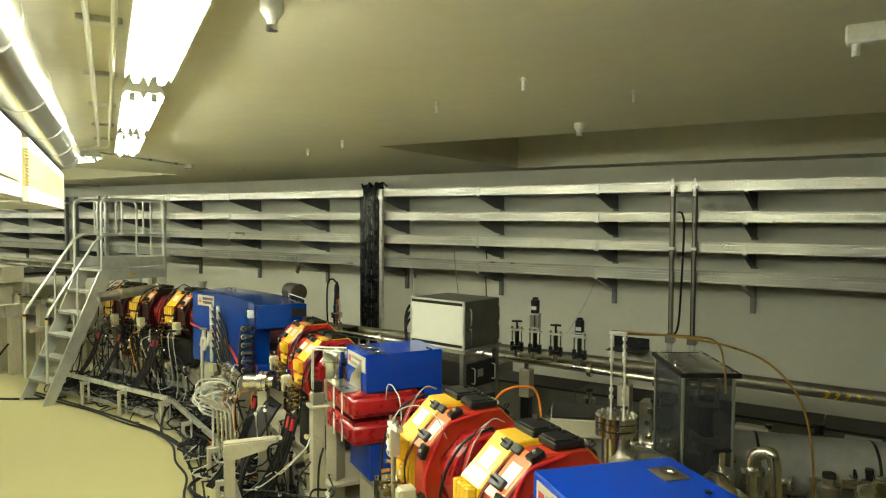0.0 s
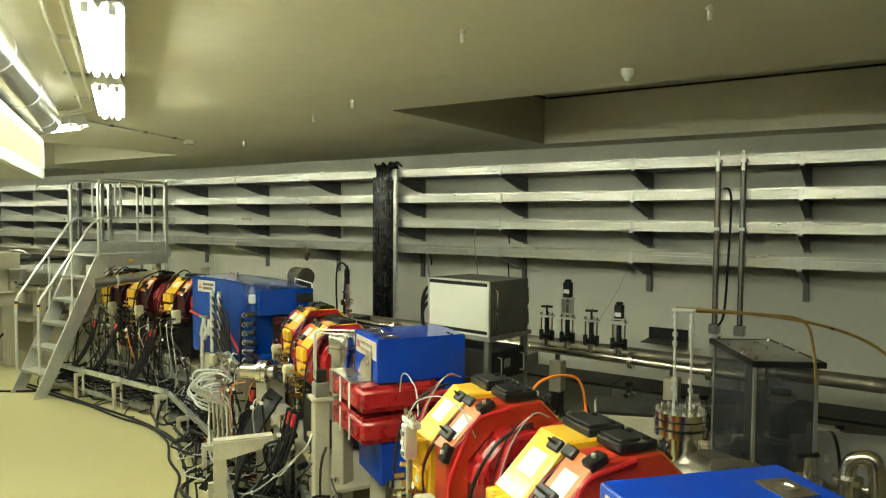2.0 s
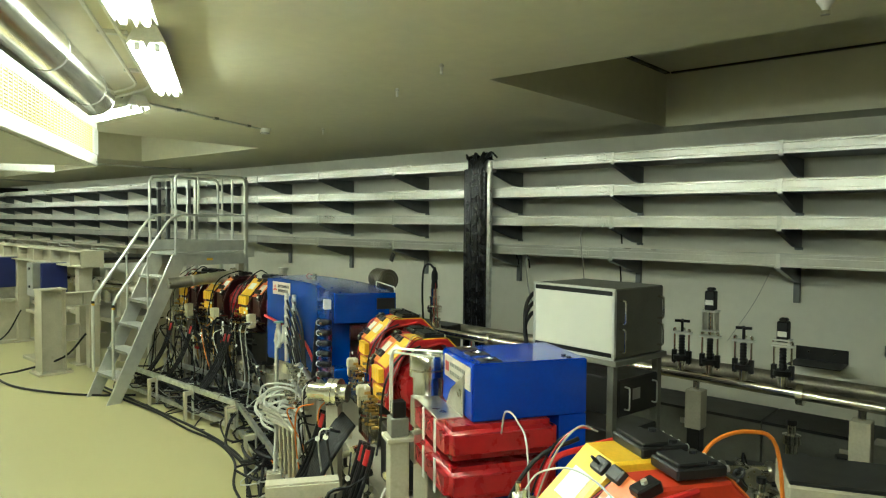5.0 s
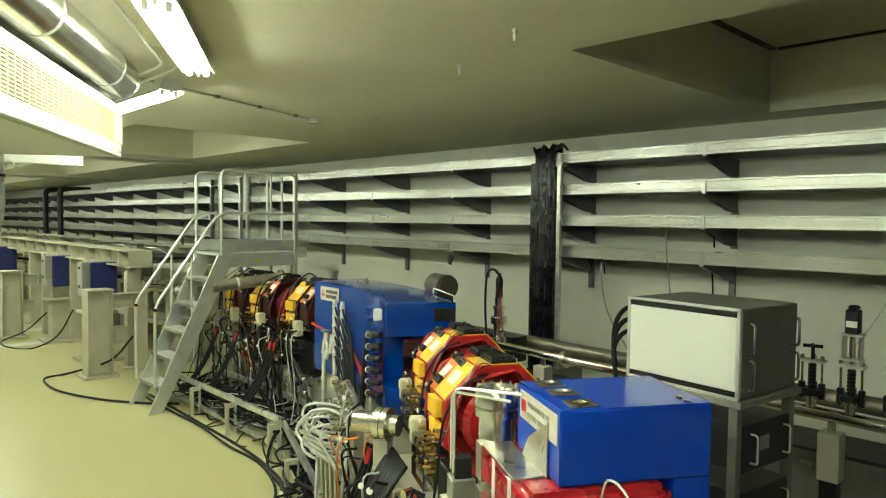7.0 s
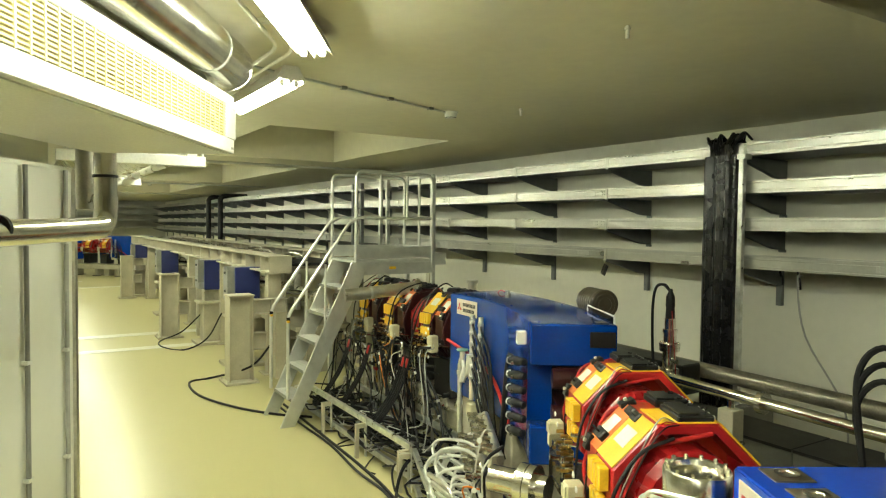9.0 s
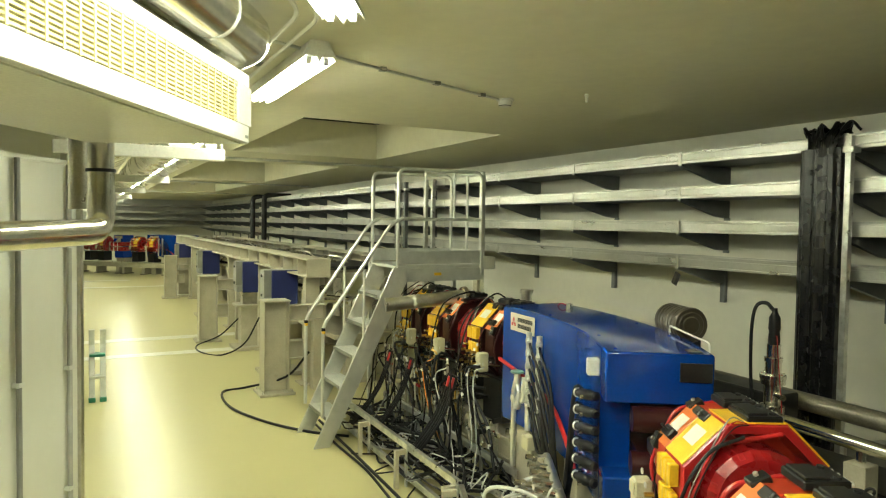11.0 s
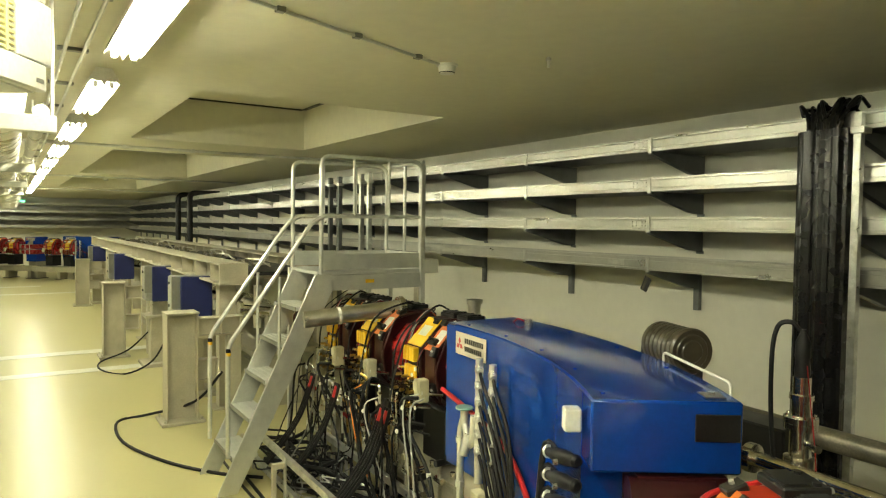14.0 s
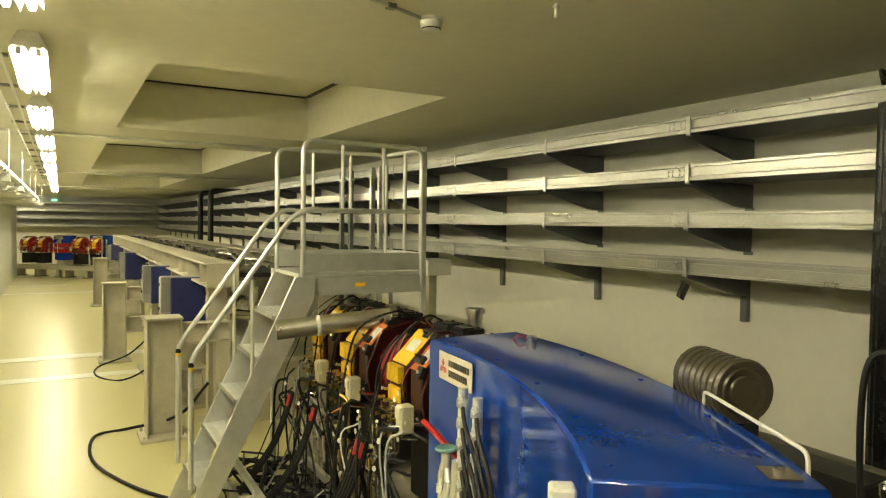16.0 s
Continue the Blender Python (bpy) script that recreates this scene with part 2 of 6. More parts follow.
tagged(wall_near, "pale grey painted concrete wall", "wall", kind="structure")
wall_south = link("wall_south", box(TURN_X, CORNER.x, CORNER.y - 0.25, CORNER.y, 0, 3.7), PANEL)
tagged(wall_south, "cream-white painted inner wall", "wall", kind="structure")
turn_in = Matrix.Translation((CORNER.x, CORNER.y, 0)) @ pose(0, 0, 0, 0, 0, math.degrees(math.atan2(ALONG.y, ALONG.x)))
wall_inner = link("wall_inner", box(0, 23.5, -0.25, 0, 0, 3.7), PANEL)
wall_inner.matrix_basis = turn_in
tagged(wall_inner, "cream-white panelled inner wall", "wall", kind="structure")

WELLS = [(-3.63, 1.6, 4.82, 7.58), (-11.75, -8.45, 4.27, 6.30), (-18.6, -13.3, 4.27, 6.30), (-25.4, -20.2, 4.27, 6.30)]
cm = bmesh.new()
xs = sorted({FAR_X, NEAR_X, *(v for w in WELLS for v in w[:2])})
ys = sorted({-11, WALL_Y, *(v for w in WELLS for v in w[2:])})
for x0, x1 in zip(xs, xs[1:]):
    for y0, y1 in zip(ys, ys[1:]):
        inside = any(w[0] <= x0 and x1 <= w[1] and w[2] <= y0 and y1 <= w[3] for w in WELLS)
        if not inside:
            box(x0, x1, y0, y1, CEIL_Z, 3.6, bm=cm)
for w in WELLS:
    box(w[0] + 0.035, w[1] - 0.01, w[2] + 0.01, w[3] - 0.03, 3.47, 3.58, bm=cm)
    box(w[0] - 0.2, w[1] + 0.2, w[2] - 0.1, w[3] + 0.1, 3.62, 3.7, bm=cm)
# black strips stand in for the shadow gap around each hatch lid
for w in WELLS:
    seal = link("trim_hatch_seal", box(w[0] + 0.002, w[0] + 0.05, w[2] + 0.02, w[3] - 0.04, 3.455, 3.47), SHINY)
    tagged(seal, "dark strip painting the shadow gap along a ceiling hatch", "seal", kind="structure")
    seal = link("trim_hatch_seal", box(w[0] + 0.06, w[1] - 0.02, w[3] - 0.045, w[3] - 0.003, 3.455, 3.47), SHINY)
    tagged(seal, "dark strip painting the shadow gap along a ceiling hatch", "seal", kind="structure")
ceiling = tagged(link("ceiling", cm, CEIL), "olive-grey painted concrete ceiling with hatch wells", "ceiling", kind="structure")

for n, (x0, x1, y0, y1) in enumerate([(-13.86, -13.60, 2.43, 5.4), (-15.35, -15.05, 2.43, 5.2), (-25.2, -24.9, 2.43, 5.2), (-27.6, -27.3, 2.43, 3.9)]):
    s = link("trim_floor_strip", box(x0, x1, y0, y1, 0.0, 0.004), STRIPE)
    tagged(s, "worn white strip across the floor", "floor strip", kind="structure")

# ---- cable trays on the outer wall ----
TRAY_Z = (2.74, 2.425, 2.115, 1.80)
TRAY_H = 0.105
PITCH = 1.519
BX0 = -1.03


def channel_rail(length, h, d):
    """A folded rail along x, its open side towards +y."""
    p = [(0, 0), (d, 0), (d, h), (-0.004, h), (-0.004, h - 0.016), (0.022, h - 0.017), (0.022, h - 0.028), (0.002, h - 0.029), (0.002, 0.028), (0.022, 0.027), (0.022, 0.016), (0, 0.015)]
    b = prism(p, 0, length)
    bmesh.ops.transform(b, matrix=Matrix(((0, 0, 1, 0), (1, 0, 0, 0), (0, 1, 0, 0), (0, 0, 0, 1))), verts=b.verts)
    bmesh.ops.recalc_face_normals(b, faces=b.faces)
    return b


def make_tray(length):
    e = thing("cable_tray", Matrix(), "empty galvanised steel cable tray on wall brackets", "cable tray", "trays along the wall")
    part("front_rail", channel_rail(length - 0.004, TRAY_H, 0.03), TRAYSTEEL, e)
    b = box(0, length - 0.004, 0.58, 0.60, 0.0, 0.09)
    part("back_rail", b, TRAYSTEEL, e)
    # added to block light between trays; its dark colour paints the shade below
    part("bottom_sheet", box(0, length - 0.004, 0.031, 0.579, 0.004, 0.008), BRACKET, e, "added bottom sheet, dark for the shade under the tray")
    rung = None
    k = 0
    while 0.15 + k * 0.3 < length:
        x = 0.15 + k * 0.3
        if rung is None:
            rung = part("rung", box(-0.018, 0.018, 0.032, 0.578, 0.0085, 0.026), TRAYSTEEL, e)
            rung.matrix_basis = Matrix.Translation((x, 0, 0))
        else:
            shared("rung", rung, e, Matrix.Translation((x, 0, 0)))
        k += 1
    pl = box(-0.09, 0.09, -0.002, 0.0015, 0.028, 0.076, 0.001)
    for i in (-0.065, -0.03, 0.03, 0.065):
        for j in (0.038, 0.066):
            rod((i, -0.009, j), (i, -0.002, j), 0.006, 6, pl)
    pt = part("splice_plate", pl, TRAYSTEEL, e)
    pt.matrix_basis = Matrix.Translation((0.0, 0, 0))
    return e


def make_bracket(leg):
    e = thing("wall_bracket", Matrix(), "dark steel cantilever bracket bolted to the wall", "bracket", "tray brackets")
    prof = [(0, 0), (-0.65, 0), (-0.65, -0.02), (-0.16, -0.155), (-0.06, -0.165), (0, -0.165)]
    b = prism(prof, -0.022, 0.022)
    bmesh.ops.transform(b, matrix=Matrix(((0, 0, 1, 0), (1, 0, 0, 0), (0, 1, 0, 0), (0, 0, 0, 1))), verts=b.verts)
    bmesh.ops.recalc_face_normals(b, faces=b.faces)
    part("arm", b, BRACKET, e)
    part("rail_clip", box(-0.016, 0.016, -0.658, -0.652, -0.012, 0.112, 0.001), TRAYSTEEL, e, "folded steel clip over the tray rail")
    if leg:
        part("foot", box(-0.026, 0.026, -0.045, 0.0, -0.35, -0.10, 0.003), BRACKET, e)
    else:
        part("foot", box(-0.035, 0.035, -0.012, 0.0, -0.19, -0.165, 0.002), BRACKET, e)
    return e


tray = make_tray(2 * PITCH)
x_end = BX0 - 25 * PITCH
first_tray = True
for zt in TRAY_Z:
    off = -0.24 if zt == TRAY_Z[-1] else 0.0
    for k in range(-5, 12):
        m = Matrix.Translation((BX0 - (2 * k + 2) * PITCH + off - 0.1, 7.385, zt - TRAY_H))
        if m.translation.x < FAR_X + 0.3:
            continue
        if first_tray:
            tray.matrix_basis = m
            first_tray = False
        else:
            copy_thing(tray, m)
for leg in (False, True):
    br = make_bracket(leg)
    started = False
    for zt in TRAY_Z:
        if leg != (zt == TRAY_Z[-1]):
            continue
        for k in range(-7, 24):
            m = Matrix.Translation((BX0 - k * PITCH, WALL_Y - 0.002, zt - TRAY_H - 0.002))
            if m.translation.x < FAR_X + 0.2 or m.translation.x > NEAR_X - 0.3:
                continue
            if not started:
                br.matrix_basis = m
                started = True
            else:
                copy_thing(br, m)
# trays across the end wall
for zt in TRAY_Z:
    for k in range(2):
        copy_thing(tray, Matrix.Translation((FAR_X + 0.63, 1.85 + 2 * PITCH * k, zt - TRAY_H)) @ pose(0, 0, 0, 0, 0, 90))


# ---- lamps ----
YZ_L = Matrix(((0, 0, 1, 0), (1, 0, 0, 0), (0, 1, 0, 0), (0, 0, 0, 1)))


def make_lamp():
    e = thing("fluorescent_lamp", Matrix(), "lit twin-tube fluorescent batten lamp under the ceiling", "lamp", "ceiling lamps")
    b = prism([(-0.088, -0.0655), (-0.084, -0.0655), (-0.07, -0.046), (-0.014, -0.052), (0, -0.085), (0.014, -0.052), (0.07, -0.046), (0.084, -0.0655), (0.088, -0.0655), (0.08, -0.035), (0.045, 0.03), (-0.045, 0.03), (-0.08, -0.035)], -0.66, 0.66, m=YZ_L)
    part("housing", b, WHITE, e)
    tb = part("fluorescent_tube", rod((-0.6, 0, 0), (0.6, 0, 0), 0.017, 10), TUBE, e, "glowing white tube", True)
    tb.matrix_basis = Matrix.Translation((0, 0.045, -0.07))
    shared("fluorescent_tube", tb, e, Matrix.Translation((0, -0.045, -0.07)))
    for s in (-0.62, 0.62):
        for y in (-0.045, 0.045):
            part("lampholder", box(s - 0.008, s + 0.008, y - 0.013, y + 0.013, -0.086, -0.05, 0.003), WHITE, e)
    return e


lamp = make_lamp()
placed = False
for k in range(11):
    m = Matrix.Translation((-6.62 - 2.12 * k, 3.62, CEIL_Z - 0.03))
    if not placed:
        lamp.matrix_basis = m
        placed = True
    else:
        copy_thing(lamp, m)
A1 = math.degrees(math.atan2(ALONG.y, ALONG.x))
ROW1 = Vector((-4.70, 3.16))
for k in range(4):
    p = ROW1 + ALONG * (1.68 * k)
    copy_thing(lamp, Matrix.Translation((p.x, p.y, CEIL_Z - 0.03)) @ pose(0, 0, 0, 0, 0, A1))

for k in range(4):      # unseen lamps in the alley beyond the far turn, added to brighten the end wall
    copy_thing(lamp, Matrix.Translation((-33.3 - 0.55 * k, 2.3 - 1.7 * k, CEIL_Z - 0.03)) @ pose(0, 0, 0, 0, 0, 72))

# ---- magnets of the ring ----
BEAM_Z, R_OCT = 1.10, 0.30


YZ = Matrix(((0, 0, 1, 0), (1, 0, 0, 0), (0, 1, 0, 0), (0, 0, 0, 1)))   # (x, y) of a profile becomes (y, z), its height x


def ring_slab(r_out, r_in, x0, x1, n=8, bevel=0.008):
    b = bmesh.new()
    co = 1 / math.cos(math.pi / n)
    rows = []
    for r, x in ((r_out - bevel, x0), (r_out, x0 + bevel), (r_out, x1 - bevel), (r_out - bevel, x1), (r_in, x1), (r_in, x0)):
        rows.append([b.verts.new((x, r * co * math.cos((k + 0.5) * 2 * math.pi / n), r * co * math.sin((k + 0.5) * 2 * math.pi / n))) for k in range(n)])
    for i in range(6):
        a, c = rows[i], rows[(i + 1) % 6]
        for k in range(n):
            b.faces.new((a[k], a[(k + 1) % n], c[(k + 1) % n], c[k]))
    bmesh.ops.recalc_face_normals(b, faces=b.faces)
    return b


def facet(angle, x, r=R_OCT):
    """Pose on the outside of the yoke: x along the beam, y down the facet towards the alley, z outwards."""
    a = radians(angle)
    out = Vector((0, -math.sin(a), math.cos(a)))
    down = Vector((0, -math.cos(a), -math.sin(a)))
    m = Matrix((Vector((1, 0, 0)), down, out)).transposed().to_4x4()
    if m.determinant() < 0:
        m = Matrix((Vector((-1, 0, 0)), down, out)).transposed().to_4x4()
    return Matrix.Translation(Vector((x, 0, 0)) + out * r) @ m


def ring_eye(r, t, m):
    return merge(None, tube([(r * math.cos(k * math.pi / 6), 0, r + r * math.sin(k * math.pi / 6)) for k in range(13)], t, 6, curved=False), m)


def make_multipole(dim=False, plated=False):
    e = thing("multipole_magnet", Matrix(), "yellow and red octagonal multipole magnet with black terminal caps", "magnet", "ring multipole magnets")
    # dim swaps yoke and hose paint for near-black red, painting in shade
    part("yellow_yoke", ring_slab(R_OCT, 0.262, -0.21, -0.03), COILSHADE if dim else RED if plated else YELLOW, e, "yoke in red darkened as if shaded" if dim else "red painted yoke" if plated else "yellow painted yoke")
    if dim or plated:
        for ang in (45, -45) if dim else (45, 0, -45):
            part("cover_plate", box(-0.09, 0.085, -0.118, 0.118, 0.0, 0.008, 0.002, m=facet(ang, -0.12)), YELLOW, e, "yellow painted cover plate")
    part("red_yoke", ring_slab(R_OCT - 0.012, 0.20, 0.0, 0.13), COILSHADE if dim else REDORANGE, e, "red painted yoke")
    # slanted facets of the red yoke, their lit look painted as orange plates
    for ang in (45, -45):
        part("cover_plate", box(-0.066, 0.066, -0.118, 0.118, -0.012, -0.006, 0.002, m=facet(ang, 0.065)), LITRED, e, "orange plate painting the lit facet of the red yoke")
    part("coil", ring_slab(0.195, 0.10, 0.10, 0.20, 16, 0.03), COIL, e, "red wound coil")
    part("coil", ring_slab(0.205, 0.10, -0.26, -0.10, 16, 0.03), COIL, e, "red wound coil")
    part("beam_pipe", rod((-0.34, 0, 0), (0.34, 0, 0), 0.05, 16), CHROME, e, "shiny steel beam pipe", True)
    for k in range(6):
        a = k * math.pi / 3 + 0.3
        b = box(-0.25, 0.19, -0.05, 0.05, 0.10, 0.205, 0.02, m=Matrix.Rotation(a, 4, "X"))
        part("pole_coil", b, RED, e)
    for x, w in ((-0.12, 0.19), (0.065, 0.15)):
        for ang in (0, 90):
            m = facet(ang, x)
            b = box(-w / 2 + 0.012, w / 2 - 0.012, -0.108, 0.04, 0.0, 0.030, 0.005, m=m)
            box(-w / 2 + 0.022, w / 2 - 0.022, -0.05, 0.03, 0.030, 0.040, 0.003, bm=b, m=m)
            for u in (-0.5, 0.5):
                rod(m @ Vector((u * w * 0.55, -0.075, 0.03)), m @ Vector((u * w * 0.55, -0.075, 0.039)), 0.012, 8, b)
            if ang == 0:
                cap = part("terminal_cap", b, DARK, e, "black terminal cap with bolt heads")
                for j in range(4):
                    u = (-0.06 + j * 0.04) * w / 0.19
                    part("cap_bolt", rod(m @ Vector((u, -0.108, 0.016)), m @ Vector((u, -0.118, 0.016)), 0.010, 8), STEELBRIGHT, cap, smooth=True)
            else:
                b.free()
        for ang in (45, -45):
            m = facet(ang, x)
            if x < 0:
                s = m @ Matrix.Translation((-0.055, -0.095, 0.0))
                part("clamp", box(-0.03, 0.03, -0.022, 0.022, -0.004, 0.018, 0.005, m=s), DARK, e)
                part("lifting_eye", ring_eye(0.012, 0.004, s @ Matrix.Translation((0, 0, 0.018))), DARK, e)
            else:
                s = m @ Matrix.Translation((0.0, 0.055, 0.0))
                part("clamp", box(-0.03, 0.055, -0.024, 0.024, -0.016, 0.018, 0.005, m=s), DARK, e)
                part("lifting_eye", ring_eye(0.015, 0.005, s @ Matrix.Translation((0.01, 0, 0.02))), DARK, e)
                s = m @ Matrix.Translation((0.055, -0.10, 0.0))
                part("clamp", box(-0.03, 0.03, -0.02, 0.02, -0.016, 0.014, 0.005, m=s), DARK, e)
    m = facet(45, -0.12)
    part("label_plate", box(-0.055, 0.045, -0.05, 0.035, 0.0085, 0.0095, m=m) if dim or plated else box(-0.055, 0.045, -0.055, 0.04, 0.001, 0.002, m=m), WHITE, e, "white paper label")
    m = facet(45, 0.065)
    part("label_plate", box(-0.045, 0.035, -0.05, 0.06, -0.0065, -0.0045, m=m), WHITE, e, "white paper label")
    for ang in (22.5, 67.5, 112.5):
        m = facet(ang, 0.115, R_OCT * 1.035)
        k = part("clamp", box(-0.022, 0.028, -0.035, 0.035, -0.02, 0.014, 0.005, m=m), DARK, e)
        part("clamp_bolt", rod(m @ Vector((0.0, 0, 0.014)), m @ Vector((0.0, 0, 0.024)), 0.009, 6), STEELBRIGHT, k)
    comb = bmesh.new()
    for j in range(4):
        box(-0.19 + j * 0.038, -0.16 + j * 0.038, -R_OCT - 0.045, -R_OCT - 0.002, 0.03, 0.125, 0.005, bm=comb)
    part("connector", comb, YELLOW, e, "yellow finger connectors")
    lo = bmesh.new()
    for j in range(4):
        box(-0.19 + j * 0.038, -0.16 + j * 0.038, -R_OCT - 0.035, -R_OCT - 0.002, -0.08, 0.0, 0.005, bm=lo)
    part("connector", lo, YELLOW, e, "yellow finger connectors")
    hose = bent([(-0.275, -0.27, -0.2), (-0.275, -0.30, -0.02), (-0.275, -0.20, 0.24), (-0.275, 0.06, 0.285)], 0.05)
    part("cooling_hose", tube(hose, 0.0095, 8, curved=False), COILSHADE if dim else RED, e, "bent red cooling pipe", smooth=True)
    hose = bent([(0.155, -0.26, -0.2), (0.155, -0.30, 0.0), (0.155, -0.19, 0.25), (0.155, 0.0, 0.285)], 0.05)
    part("cooling_hose", tube(hose, 0.009, 8, curved=False), COILSHADE if dim else RED, e, "bent red cooling pipe", smooth=True)
    wr = random.Random(3)
    part("lead_wire", tube([(-0.30, -0.10, R_OCT - 0.02), (-0.31, -0.24, 0.22), (-0.315, -0.34, 0.05), (-0.30, -0.36, -0.2), (-0.28, -0.38, -0.4)], 0.007, 7), BLACK, e, smooth=True)
    for k in range(3):
        x0 = -0.235 - 0.02 * k
        part("lead_wire", tube([(x0, -0.07, R_OCT + 0.02), (x0 - 0.01, -0.13, R_OCT + 0.035 - 0.012 * k), (x0 - 0.03, -0.20, R_OCT - 0.06), (x0 - 0.02, -0.27, 0.08), (x0, -0.30, -0.05)], 0.0028, 6, steps=4), [GREYCAB, COIL, BLACK][k], e)
    for k in range(3):
        x0 = -0.015 - 0.006 * k
        part("lead_wire", tube([(x0, -0.13, 0.255), (x0, -0.24, 0.17), (x0 + 0.01, -0.33, 0.04), (x0 + 0.02 * k, -R_OCT - 0.03, -0.12)], 0.004, 6, steps=4), [BLACK, COIL, BLACK][k], e)
    for k in range(6):
        x0, z0 = wr.uniform(-0.22, 0.18), wr.uniform(-0.28, 0.0)
        part("hose_fitting", rod((x0, -R_OCT + 0.04, z0), (x0, -R_OCT - 0.06, z0 + 0.02), 0.011, 8), CHROME, e, smooth=True)
    for k in range(4):
        x0, z0 = wr.uniform(-0.22, 0.18), wr.uniform(-0.3, 0.05)
        part("tag", rod((x0, -R_OCT - 0.075, z0), (x0, -R_OCT - 0.079, z0), 0.014, 10), WHITE, e, "round white tag")
    cov = box(-0.24, 0.0, -R_OCT - 0.12, -R_OCT - 0.05, -0.34, -0.10, 0.006)
    part("acrylic_cover", cov, ACRYL, e, "clear acrylic cover")
    part("terminal_box", box(0.05, 0.12, -R_OCT - 0.10, -R_OCT - 0.02, -0.20, -0.05, 0.008), BEIGE, e, "beige plastic terminal box")
    part("terminal_lid", box(0.056, 0.114, -R_OCT - 0.108, -R_OCT - 0.10, -0.12, -0.06, 0.004), BEIGE, e)
    for i in range(3):
        for j in range(3):
            part("terminal_stud", rod((-0.20 + i * 0.08, -R_OCT - 0.05, -0.25 + j * 0.09), (-0.20 + i * 0.08, -R_OCT - 0.09, -0.25 + j * 0.09), 0.011, 8), COPPER, e, "brass terminal stud")
    part("base_block", box(-0.16, 0.12, -0.2, 0.2, -0.635, -R_OCT + 0.02, 0.01), DARK, e)
    return e


SPOTS = [(-7.25, 5.70, 0), (-7.98, 5.70, 0), (-8.56, 5.70, 0), (-4.40, 4.78, -28), (-3.74, 4.29, -28), (-1.68, 3.07, -34), (-1.10, 2.74, -34)]
FAR_SPOTS = [(-29.75, 4.85, 45), (-30.25, 4.35, 45), (-31.35, 3.25, 45), (-31.85, 2.8, 45)]
multi = make_multipole()
mirrored = make_multipole(plated=True)
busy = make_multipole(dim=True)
for o in mirrored.children_recursive:
    o.data.transform(Matrix.Scale(-1, 4, (1, 0, 0)))
    o.data.flip_normals()
    if not o.name.startswith("base_block"):
        o.data.transform(Matrix.Diagonal((1, 0.88, 0.88, 1)))   # these magnets are a little slimmer
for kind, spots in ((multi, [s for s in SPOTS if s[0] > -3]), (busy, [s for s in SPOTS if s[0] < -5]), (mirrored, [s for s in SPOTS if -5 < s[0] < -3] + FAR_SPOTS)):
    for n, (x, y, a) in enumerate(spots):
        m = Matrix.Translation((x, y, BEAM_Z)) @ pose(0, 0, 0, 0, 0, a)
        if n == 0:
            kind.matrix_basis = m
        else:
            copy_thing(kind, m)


def arc_points(n=13, off=0.0):
    """Along the bending magnet's orbit, from its far end to its near end."""
    out = []
    R, x0, y0 = 3.18, -6.74, 5.50
    for k in range(n):
        a = radians(35) * k / (n - 1)
        out.append((x0 + R * math.sin(a) + off * math.sin(a), y0 - R * (1 - math.cos(a)) + off * math.cos(a)))
    return out


def arc_spot(f, off, z):
    """A pose on the orbit: x along the beam, y away from the alley."""
    R, a = 3.18, radians(35) * f
    return Matrix.Translation((-6.74 + (R + off) * math.sin(a), 5.50 - R * (1 - math.cos(a)) + off * (math.cos(a)) , z)) @ pose(0, 0, 0, 0, 0, -35 * f)


def band(o0, o1, z0, z1, n=13, bevel=0.0):
    return prism(arc_points(n, o0) + arc_points(n, o1)[::-1], z0, z1, bevel=bevel)


